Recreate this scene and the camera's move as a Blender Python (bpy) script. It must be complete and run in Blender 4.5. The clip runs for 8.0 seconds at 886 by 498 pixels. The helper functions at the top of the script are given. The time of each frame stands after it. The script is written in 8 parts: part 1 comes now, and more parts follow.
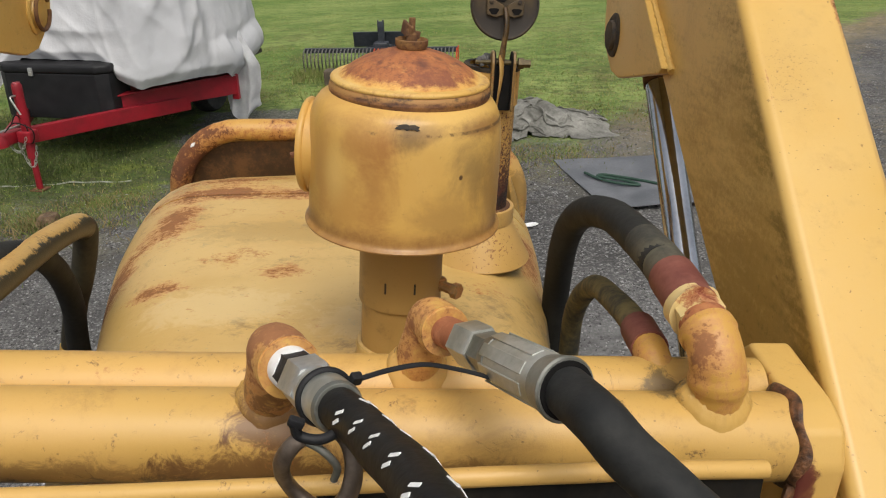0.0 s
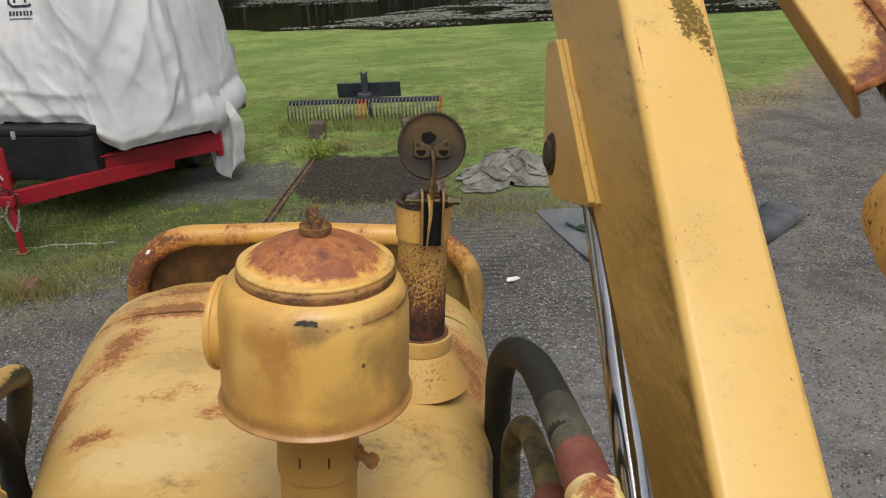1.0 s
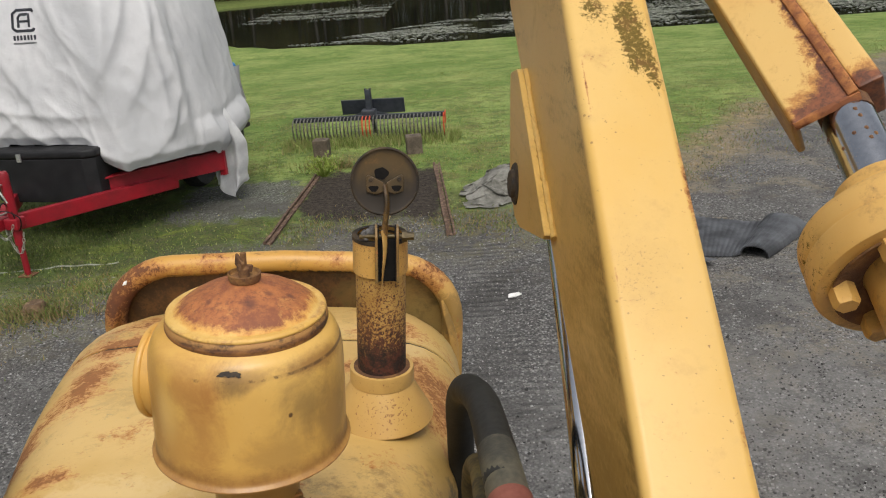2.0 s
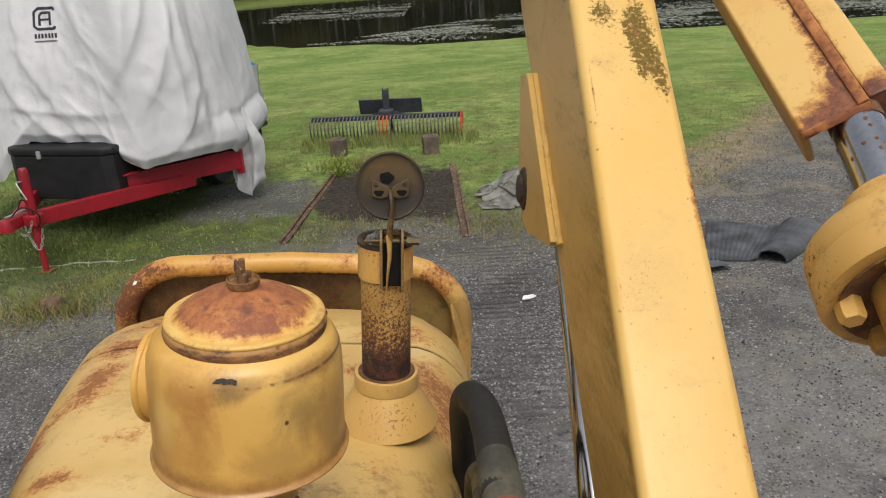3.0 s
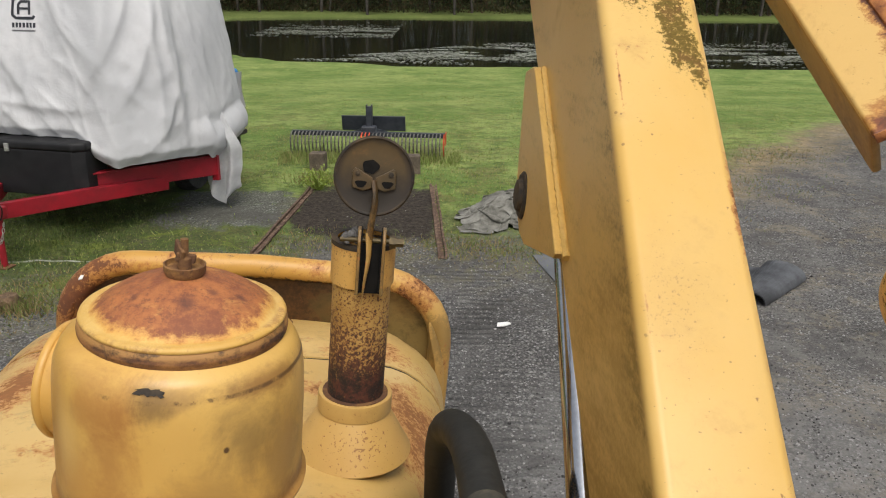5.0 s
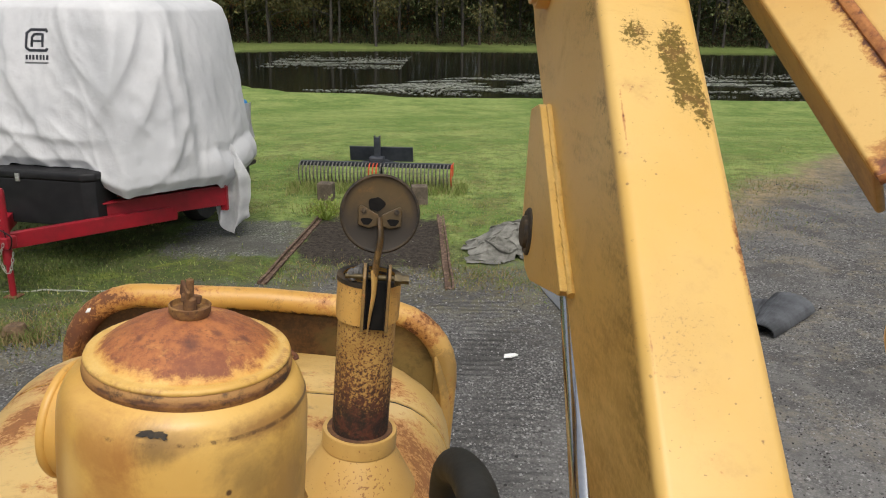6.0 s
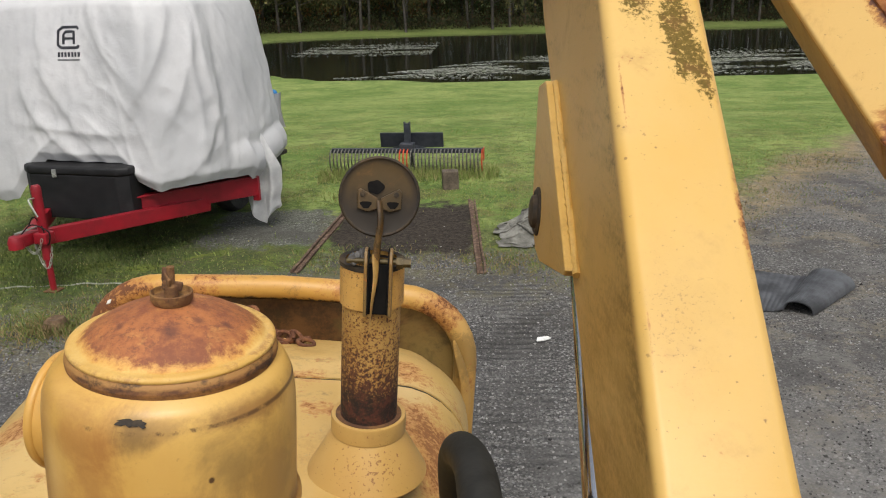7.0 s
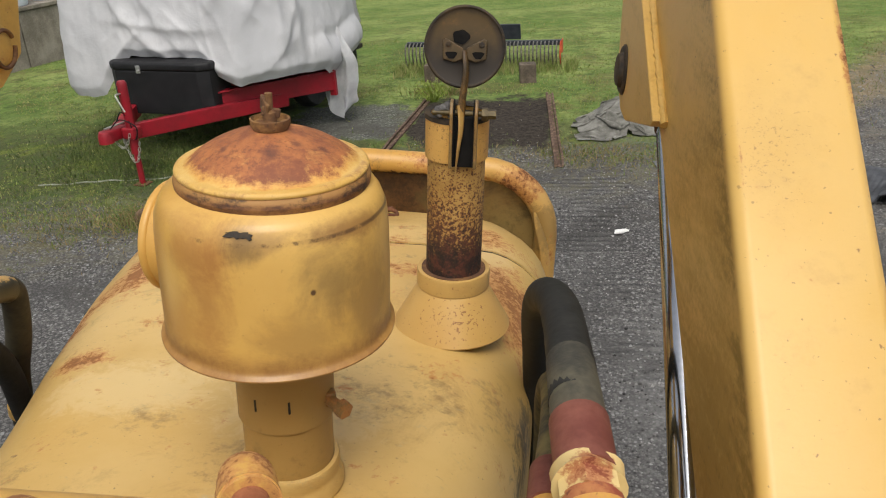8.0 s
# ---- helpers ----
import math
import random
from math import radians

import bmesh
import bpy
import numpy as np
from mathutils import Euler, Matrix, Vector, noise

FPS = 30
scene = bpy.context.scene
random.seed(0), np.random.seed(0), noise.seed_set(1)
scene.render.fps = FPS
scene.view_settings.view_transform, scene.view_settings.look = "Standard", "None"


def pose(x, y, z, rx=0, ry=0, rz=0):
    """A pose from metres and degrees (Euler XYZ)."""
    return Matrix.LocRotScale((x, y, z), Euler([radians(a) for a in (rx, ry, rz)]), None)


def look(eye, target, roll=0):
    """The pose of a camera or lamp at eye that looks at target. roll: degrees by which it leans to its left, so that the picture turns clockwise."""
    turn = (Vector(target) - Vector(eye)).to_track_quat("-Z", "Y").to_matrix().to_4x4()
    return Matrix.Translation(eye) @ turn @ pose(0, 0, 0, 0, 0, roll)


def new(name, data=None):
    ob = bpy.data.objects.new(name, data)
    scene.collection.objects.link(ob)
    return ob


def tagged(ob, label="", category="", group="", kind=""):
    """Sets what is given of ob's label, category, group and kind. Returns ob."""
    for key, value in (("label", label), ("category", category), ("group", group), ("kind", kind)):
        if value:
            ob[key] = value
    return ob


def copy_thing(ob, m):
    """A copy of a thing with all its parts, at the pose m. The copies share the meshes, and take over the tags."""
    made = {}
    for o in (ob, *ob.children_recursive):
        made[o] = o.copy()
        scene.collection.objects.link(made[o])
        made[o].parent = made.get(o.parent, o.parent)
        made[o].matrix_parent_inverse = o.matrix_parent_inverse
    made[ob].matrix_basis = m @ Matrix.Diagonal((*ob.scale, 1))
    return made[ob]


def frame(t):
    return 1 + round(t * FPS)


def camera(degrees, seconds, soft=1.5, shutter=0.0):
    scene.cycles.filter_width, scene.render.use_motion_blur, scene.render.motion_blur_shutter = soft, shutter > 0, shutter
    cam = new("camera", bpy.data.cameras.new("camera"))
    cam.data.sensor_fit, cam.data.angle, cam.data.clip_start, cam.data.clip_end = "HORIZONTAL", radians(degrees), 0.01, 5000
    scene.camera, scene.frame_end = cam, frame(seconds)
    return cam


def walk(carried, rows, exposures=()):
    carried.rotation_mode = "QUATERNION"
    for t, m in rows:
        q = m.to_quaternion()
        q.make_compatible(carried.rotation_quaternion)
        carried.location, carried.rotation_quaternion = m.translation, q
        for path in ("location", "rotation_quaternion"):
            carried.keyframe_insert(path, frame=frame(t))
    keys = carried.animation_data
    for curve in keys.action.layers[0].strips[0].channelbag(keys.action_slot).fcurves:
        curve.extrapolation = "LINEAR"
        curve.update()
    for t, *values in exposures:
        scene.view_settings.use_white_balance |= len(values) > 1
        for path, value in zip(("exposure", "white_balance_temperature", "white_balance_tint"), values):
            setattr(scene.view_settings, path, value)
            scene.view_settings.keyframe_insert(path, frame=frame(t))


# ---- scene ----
cam = camera(55.9, 8.0, soft=1.1)
PATH = [
    (0, (-0.064, 0.299, 2.365), (-0.104, 2.128, 1.557), -1.7),
    (0.5, (-0.038, 0.316, 2.439), (-0.028, 2.177, 1.707), -1.7),
    (1, (0.031, 0.347, 2.501), (0.008, 2.21, 1.773), -2.9),
    (1.5, (0.082, 0.348, 2.527), (0.039, 2.215, 1.811), -3.7),
    (1.7, (0.098, 0.355, 2.525), (0.051, 2.226, 1.818), -3.9),
    (2.8, (0.135, 0.37, 2.528), (0.078, 2.245, 1.835), -4.2),
    (3, (0.134, 0.375, 2.529), (0.043, 2.247, 1.833), -3.8),
    (3.5, (0.13, 0.469, 2.437), (-0.042, 2.336, 1.74), -2.1),
    (4, (0.122, 0.523, 2.407), (0.004, 2.398, 1.722), 1.0),
    (4.5, (0.114, 0.534, 2.422), (0.07, 2.416, 1.746), 1.0),
    (4.7, (0.108, 0.527, 2.442), (0.081, 2.414, 1.779), 0.5),
    (5.8, (0.110, 0.520, 2.454), (0.075, 2.432, 1.868), 0.4),
    (6, (0.111, 0.523, 2.458), (0.065, 2.438, 1.883), 0.5),
    (6.5, (0.132, 0.533, 2.453), (0.053, 2.447, 1.878), -0.1),
    (7, (0.153, 0.539, 2.449), (0.021, 2.44, 1.841), -1.7),
    (7.5, (0.175, 0.539, 2.447), (-0.023, 2.416, 1.786), -3.5),
    (8, (0.142, 0.504, 2.397), (-0.169, 2.301, 1.575), -3.7),
]
# the film's own exposure dips while the camera rises
EXPOSURES = [(0, 0.18), (0.5, 0.0), (1, 0.13), (1.5, 0.19), (3, 0.24), (4.5, 0.26), (6, 0.28), (8, 0.24)]
walk(cam, [(t, look(eye, target, roll)) for t, eye, target, roll in PATH], EXPOSURES)

# ---- world, sun, exposure ----
world = bpy.data.worlds.new("overcast_world")
scene.world = world
world.use_nodes = True
wn, wl = world.node_tree.nodes, world.node_tree.links
SUN_ELEV, SUN_AZ = 58.0, 167.0
sky = wn.new("ShaderNodeTexSky")
sky.sky_type = "NISHITA"
sky.sun_disc = False
sky.sun_elevation, sky.sun_rotation = radians(SUN_ELEV), radians(SUN_AZ)
sky.dust_density = 4.0
pale = wn.new("ShaderNodeHueSaturation")
pale.inputs["Saturation"].default_value = 0.30
wl.new(sky.outputs["Color"], pale.inputs["Color"])
wl.new(pale.outputs["Color"], wn["Background"].inputs["Color"])
wn["Background"].inputs["Strength"].default_value = 0.140
sun = new("sun", bpy.data.lights.new("sun", "SUN"))
sun.data.energy, sun.data.angle, sun.data.color = 1.45, radians(30), (1.0, 0.93, 0.83)
sx = math.sin(radians(SUN_AZ)) * math.cos(radians(SUN_ELEV))
sy = math.cos(radians(SUN_AZ)) * math.cos(radians(SUN_ELEV))
sun.matrix_world = look((sx * 60, sy * 60, 60 * math.sin(radians(SUN_ELEV))), (0, 0, 0))


# ---- materials ----
class Nodes:
    """A small helper to write node trees in few lines."""

    def __init__(self, name):
        self.mat = bpy.data.materials.new(name)
        self.mat.use_nodes = True
        self.t = self.mat.node_tree
        self.bsdf = self.t.nodes["Principled BSDF"]
        self.co = self.t.nodes.new("ShaderNodeTexCoord").outputs["Object"]
        self.matte = None

    def link(self, a, b):
        self.t.links.new(a, b)

    def put(self, sock, v):
        if isinstance(v, bpy.types.NodeSocket):
            self.link(v, sock)
        elif isinstance(v, (tuple, list)) and len(v) == 3 and sock.type == "RGBA":
            sock.default_value = (*v, 1)
        else:
            sock.default_value = v

    def node(self, kind, out=0, props=(), **ins):
        n = self.t.nodes.new(kind)
        for k, v in props:
            if k == "operation":
                n.operation = v
            elif k == "feature":
                n.feature = v
            elif k == "interp":
                n.interpolation_type = v
            elif k == "bands":
                n.bands_direction = v
        for k, v in ins.items():
            self.put(n.inputs[int(k[1:])] if k[0] == "_" else n.inputs[k], v)
        return n.outputs[out]

    def noise(self, scale, detail=4.0, rough=0.55, co=None, dist=0.0):
        return self.node("ShaderNodeTexNoise", Vector=co or self.co, Scale=scale, Detail=detail, Roughness=rough, Distortion=dist)

    def crisp(self, scale, gain=2.4, detail=9.0, rough=0.80, co=None, dist=0.0):
        """Noise with its contrast raised, about 0.5."""
        return self.math("MULTIPLY_ADD", self.math("SUBTRACT", self.noise(scale, detail, rough, co, dist), 0.5), gain, 0.5)

    def voro(self, scale, out="Distance", co=None):
        return self.node("ShaderNodeTexVoronoi", out, Vector=co or self.co, Scale=scale)

    def math(self, op, a, b=0.0, c=0.0):
        return self.node("ShaderNodeMath", 0, (("operation", op),), _0=a, _1=b, _2=c)

    def ramp(self, v, lo, hi, a=0.0, b=1.0):
        return self.node("ShaderNodeMapRange", 0, (("interp", "SMOOTHSTEP"),), Value=v, _1=lo, _2=hi, _3=a, _4=b)

    def mix(self, f, a, b):
        n = self.t.nodes.new("ShaderNodeMix")
        n.data_type = "RGBA"
        self.put(n.inputs[0], f), self.put(n.inputs[6], a), self.put(n.inputs[7], b)
        return n.outputs[2]

    def scaled(self, sx, sy, sz):
        return self.node("ShaderNodeVectorMath", 0, (("operation", "MULTIPLY"),), _0=self.co, _1=(sx, sy, sz))

    def xyz(self, co=None):
        n = self.t.nodes.new("ShaderNodeSeparateXYZ")
        self.link(co or self.co, n.inputs[0])
        return n.outputs

    def ball(self, x, y, z, r, sx=1.0, sy=1.0, sz=1.0):
        """1 at a spot, 0 from the distance r on."""
        d = self.node("ShaderNodeVectorMath", 0, (("operation", "SUBTRACT"),), _0=self.co, _1=(x, y, z))
        d = self.node("ShaderNodeVectorMath", 0, (("operation", "MULTIPLY"),), _0=d, _1=(1 / sx, 1 / sy, 1 / sz))
        d = self.node("ShaderNodeVectorMath", 1, (("operation", "LENGTH"),), _0=d)
        return self.ramp(d, 0.0, r, 1.0, 0.0)

    def add(self, *vs):
        s = vs[0]
        for v in vs[1:]:
            s = self.math("ADD", s, v)
        return s

    def bump(self, h, strength, dist):
        b = self.t.nodes.new("ShaderNodeBump")
        b.inputs["Strength"].default_value, b.inputs["Distance"].default_value = strength, dist
        self.link(h, b.inputs["Height"])
        self.link(b.outputs[0], self.bsdf.inputs["Normal"])

    def done(self, color, rough=0.6, metal=0.0, spec=0.5):
        self.put(self.bsdf.inputs["Base Color"], color)
        self.put(self.bsdf.inputs["Roughness"], rough)
        self.put(self.bsdf.inputs["Metallic"], metal)
        self.bsdf.inputs["Specular IOR Level"].default_value = spec
        return self.mat


YELLOW, PALE, DULL = (0.54, 0.295, 0.062), (0.60, 0.36, 0.105), (0.36, 0.20, 0.055)
RUST, DARKRUST, ORANGE = (0.17, 0.055, 0.022), (0.045, 0.022, 0.014), (0.42, 0.17, 0.045)


def paint(name, spots=(), rust=0.62, grime=0.60, moss=(), speck=0.0, gloss=0.42, yellow=YELLOW, pale=PALE, stain=0.35, dark=None, smear=(), tones=(ORANGE, RUST, (0.10, 0.038, 0.02)), depth=0.9, scuff=0.5, extra=None, soft=(0.98, 1.42), chips=1.0):
    """Weathered yellow paint: chalky and grimy, rusted through at the given spots (x, y, z, radius, strength), smeared at others."""
    n = Nodes(name)
    big, mid, fine = n.noise(3.5, 5), n.noise(14, 6, 0.62), n.noise(120, 7, 0.75)
    col = n.mix(n.ramp(big, 0.38, 0.66), yellow, pale)
    col = n.mix(n.ramp(mid, 0.56, 0.78, 0.0, 0.45), col, DULL)
    g = n.ramp(n.add(n.noise(8, 11, 0.78), n.math("MULTIPLY", fine, 0.18)), grime + 0.08, grime + 0.22, 0.0, 0.75)
    col = n.mix(n.math("MULTIPLY", g, 0.8), col, (0.150, 0.086, 0.032))
    col = n.mix(n.ramp(n.noise(6.5, 11, 0.80, dist=0.5), 0.52, 0.66, 0.0, stain), col, (0.30, 0.145, 0.034))
    col = n.mix(n.ramp(n.noise(13, 11, 0.82), 0.55, 0.68, 0.0, stain * 0.8), col, (0.25, 0.150, 0.050))
    # short scuffs and chips of several sizes
    sc = n.ramp(n.add(n.noise(38, 5, 0.72, dist=1.4), n.math("MULTIPLY", big, 0.25)), 0.80, 0.88)
    col = n.mix(n.math("MULTIPLY", sc, scuff), col, (0.17, 0.095, 0.035))
    pin = n.ramp(n.noise(210, 2, 0.5), 0.71, 0.76)
    col = n.mix(n.math("MULTIPLY", pin, 0.5 * chips), col, (0.09, 0.045, 0.02))
    chip = n.ramp(n.add(n.noise(70, 3, 0.6), n.math("MULTIPLY", mid, 0.3)), 0.86, 0.92)
    col = n.mix(n.math("MULTIPLY", chip, 0.7 * chips), col, (0.14, 0.055, 0.02))
    mott = n.crisp(34, 1.7, 10, 0.80, dist=0.6)
    for x, y, z, r, k, tone, *st in smear:
        m = n.math("MULTIPLY", n.ball(x, y, z, r, *(st or (1, 1, 1))), 1.0)
        m = n.ramp(n.add(m, n.math("MULTIPLY", mott, 1.5)), soft[0], soft[1], 0.0, k)
        col = n.mix(m, col, tone)
    s = n.math("MULTIPLY", mid, 1.0)
    for x, y, z, r, k, *st in spots:
        s = n.add(s, n.math("MULTIPLY", n.ball(x, y, z, r, *(st or (1, 1, 1))), k))
    s = n.add(s, n.math("MULTIPLY", n.math("SUBTRACT", n.noise(46, 8, 0.78, dist=0.8), 0.5), 0.85))
    edge = n.ramp(n.add(s, n.math("MULTIPLY", fine, 0.75)), rust + 0.36, rust + 0.48)
    deep = n.ramp(n.add(s, n.math("MULTIPLY", fine, 0.90)), rust + 0.58, rust + 0.73)
    col = n.mix(n.math("MULTIPLY", edge, 0.75), col, tones[0])
    tint = n.mix(n.crisp(60, 3.0), tones[1], tones[2])
    tint = n.mix(n.ramp(n.crisp(24, 2.4), 0.62, 0.95, 0.0, 0.7), tint, tones[0])
    col = n.mix(n.math("MULTIPLY", deep, depth), col, tint)
    if speck:
        v = n.ramp(n.add(n.noise(260, 5, 0.75), n.math("MULTIPLY", mid, 0.30)), 0.80 - speck, 0.87 - speck)
        col = n.mix(n.math("MULTIPLY", v, 0.85), col, DARKRUST)
    if dark:
        b = n.ramp(n.add(n.ball(*dark), n.math("MULTIPLY", n.noise(40, 5, 0.7), 0.9)), 0.72, 1.05)
        col = n.mix(n.math("MULTIPLY", b, 0.9), col, DARKRUST)
    if moss:
        p = n.math("MULTIPLY", n.math("SUBTRACT", n.noise(30, 8, 0.75), 0.5), 0.95)
        for x, y, z, r, k, *st in moss:
            p = n.add(p, n.math("MULTIPLY", n.ball(x, y, z, r, *(st or (1, 1, 1))), k))
        grain = n.crisp(170, 2.6, 7, 0.75)
        m = n.ramp(n.add(n.math("MULTIPLY", n.math("MINIMUM", p, 0.72), 1.05), n.math("MULTIPLY", grain, 0.85)), 0.84, 1.12, 0.0, 0.92)
        tuft = n.mix(n.crisp(240, 2.6), (0.165, 0.118, 0.028), (0.040, 0.031, 0.010))
        tuft = n.mix(n.ramp(n.noise(36, 6, 0.7), 0.50, 0.62, 0.0, 0.7), tuft, (0.125, 0.064, 0.026))
        tuft = n.mix(n.ramp(n.crisp(70, 2.4), 0.66, 0.9, 0.0, 0.5), tuft, (0.27, 0.20, 0.062))
        col = n.mix(m, col, tuft)
        n.matte = m
    if extra:
        col = extra(n, col)
    n.bump(n.add(n.math("MULTIPLY", fine, 0.5), n.math("MULTIPLY", edge, -0.8), mid), 0.22, 0.002)
    mat = n.done(col, n.ramp(n.add(deep, n.math("MULTIPLY", mid, 0.6)), 0.2, 1.2, gloss, 0.85))
    if n.matte:
        # moss and dirt do not shine
        n.put(n.bsdf.inputs["Specular IOR Level"], n.ramp(n.matte, 0.0, 1.0, 0.5, 0.03))
    return mat


def rusty(name, base=(0.20, 0.068, 0.025), pale=(0.46, 0.19, 0.055), dark=(0.06, 0.024, 0.015), scale=22, rough=0.85):
    n = Nodes(name)
    a, b = n.noise(scale, 8, 0.68), n.noise(scale * 5, 5, 0.65)
    col = n.mix(n.ramp(a, 0.42, 0.66), base, pale)
    col = n.mix(n.ramp(b, 0.55, 0.74, 0, 0.8), col, dark)
    n.bump(n.add(a, b), 0.35, 0.003)
    return n.done(col, rough)


def plain(name, a, b, scale=20.0, rough=0.6, metal=0.0, bump=0.2, bscale=120.0, dist=0.002, rough2=None, spec=0.5):
    """Two tones in coarse and fine noise, with a fine relief."""
    n = Nodes(name)
    c, d = n.noise(scale, 6, 0.6), n.noise(bscale, 4, 0.6)
    col = n.mix(n.ramp(n.add(c, n.math("MULTIPLY", d, 0.35)), 0.48, 0.92), a, b)
    n.bump(n.add(d, c), bump, dist)
    return n.done(col, n.ramp(c, 0.35, 0.65, rough, rough if rough2 is None else rough2), metal, spec=spec)


RUBBER = plain("black_rubber", (0.010, 0.0105, 0.010), (0.030, 0.030, 0.027), 14, 0.6, rough2=0.8, spec=0.3)
RUBBER_NEW = plain("new_black_rubber", (0.005, 0.005, 0.005), (0.010, 0.010, 0.010), 30, 0.5, rough2=0.62, spec=0.25)
MOSSY_RUBBER = plain("mossy_rubber", (0.17, 0.135, 0.048), (0.028, 0.028, 0.022), 26, 0.8, bump=0.4)
STEEL = plain("zinc_plated_steel", (0.70, 0.70, 0.67), (0.50, 0.51, 0.50), 40, 0.30, 0.85, bump=0.1, rough2=0.5)
GALV = plain("dull_galvanised_steel", (0.40, 0.41, 0.36), (0.56, 0.56, 0.51), 30, 0.40, 0.85, bump=0.15, rough2=0.58)
CHROME = plain("polished_chrome", (0.50, 0.51, 0.53), (0.36, 0.37, 0.39), 9, 0.12, 1.0, bump=0.02, rough2=0.18)
RUST_METAL = rusty("rusted_steel")
DARK_RUST = rusty("dark_rusted_steel", (0.10, 0.045, 0.022), (0.20, 0.10, 0.035), (0.03, 0.018, 0.012), 40)
SOOT = plain("sooty_iron", (0.014, 0.012, 0.010), (0.07, 0.045, 0.02), 40, 0.8, bump=0.4)
SOOT_AND_GAP_BLACK = plain("soot_and_gap_black", (0.004, 0.004, 0.004), (0.010, 0.009, 0.008), 40, 0.9, spec=0.2)
WHITE_TAPE = plain("white_thread_tape", (0.82, 0.82, 0.80), (0.66, 0.66, 0.63), 30, 0.6)
BLACK_PLASTIC = plain("black_plastic", (0.008, 0.008, 0.009), (0.016, 0.016, 0.017), 12, 0.5, bump=0.35, bscale=160, rough2=0.62, spec=0.3)
RED_PAINT = plain("red_trailer_paint", (0.30, 0.008, 0.018), (0.20, 0.007, 0.013), 6, 0.35, bump=0.08, rough2=0.5)
DARK_BAY = plain("dark_engine_bay", (0.010, 0.009, 0.008), (0.03, 0.024, 0.015), 10, 0.9)
ENGINE_GREASE = plain("greasy_seam", (0.030, 0.014, 0.008), (0.22, 0.095, 0.035), 60, 0.45, bump=0.6, dist=0.004, rough2=0.75)


# ---- mesh helpers ----
def part(name, bm, mat, parent, label="", smooth=45, weighted=True):
    """Links a bmesh as one mesh object under a thing or a part."""
    me = bpy.data.meshes.new(name)
    for f in bm.faces:
        f.smooth = True
    bm.normal_update()
    for e in bm.edges:
        if len(e.link_faces) == 2 and e.calc_face_angle(0) > radians(smooth):
            e.smooth = False
    bm.to_mesh(me)
    bm.free()
    me.materials.append(mat)
    ob = new(name, me)
    ob.parent = parent
    if weighted:
        ob.modifiers.new("weighted_normals", "WEIGHTED_NORMAL").keep_sharp = True
    if label:
        ob["label"] = label
    return ob


def thing(name, m, label, category, group="", kind=""):
    ob = new(name)
    ob.empty_display_size = 0.1
    ob.matrix_world = m
    return tagged(ob, label, category, group, kind)


def basis(p, axis):
    """A pose at p whose z points along axis."""
    return Matrix.Translation(p) @ Vector(axis).to_track_quat("Z", "Y").to_matrix().to_4x4()


def rbox(size, bevel=0.004, m=None, bm=None, seg=2):
    bm = bm or bmesh.new()
    r = bmesh.ops.create_cube(bm, size=1.0)
    bmesh.ops.scale(bm, vec=size, verts=r["verts"])
    if bevel:
        edges = list({e for v in r["verts"] for e in v.link_edges})
        r2 = bmesh.ops.bevel(bm, geom=edges, offset=min(bevel, min(size) * 0.45), segments=seg, affect="EDGES", profile=0.5)
        verts = list({v for f in r2["faces"] for v in f.verts} | {v for v in r["verts"] if v.is_valid})
    else:
        verts = r["verts"]
    if m is not None:
        bmesh.ops.transform(bm, matrix=m, verts=verts)
    return bm


def lathe(profile, seg=40, m=None, bm=None, wobble=0.0):
    """Turns (radius, height) pairs round z; radius 0 closes an end."""
    bm = bm or bmesh.new()
    rings, made = [], []
    for r, z in profile:
        if r <= 1e-6:
            ring = [bm.verts.new((0, 0, z))]
        else:
            ring = []
            for i in range(seg):
                a = 2 * math.pi * i / seg
                k = 1 + wobble * noise.noise((math.cos(a) * 1.3, math.sin(a) * 1.3, z * 14))
                ring.append(bm.verts.new((r * k * math.cos(a), r * k * math.sin(a), z)))
        rings.append(ring)
        made += ring
    for a, b in zip(rings, rings[1:]):
        for i in range(seg):
            q = [a[i % len(a)], a[(i + 1) % len(a)], b[(i + 1) % len(b)], b[i % len(b)]]
            q = list(dict.fromkeys(q))
            if len(q) > 2:
                bm.faces.new(q)
    if m is not None:
        bmesh.ops.transform(bm, matrix=m, verts=made)
    bmesh.ops.recalc_face_normals(bm, faces=bm.faces)
    return bm


def spline(points, n=8):
    """A smooth line through the points."""
    p = [Vector(q) for q in points]
    p = [p[0] * 2 - p[1]] + p + [p[-1] * 2 - p[-2]]
    out = []
    for i in range(1, len(p) - 2):
        a, b, c, d = p[i - 1:i + 3]
        for k in range(n):
            t = k / n
            out.append(0.5 * (2 * b + (c - a) * t + (2 * a - 5 * b + 4 * c - d) * t * t + (3 * b - a - 3 * c + d) * t ** 3))
    return out + [p[-2]]


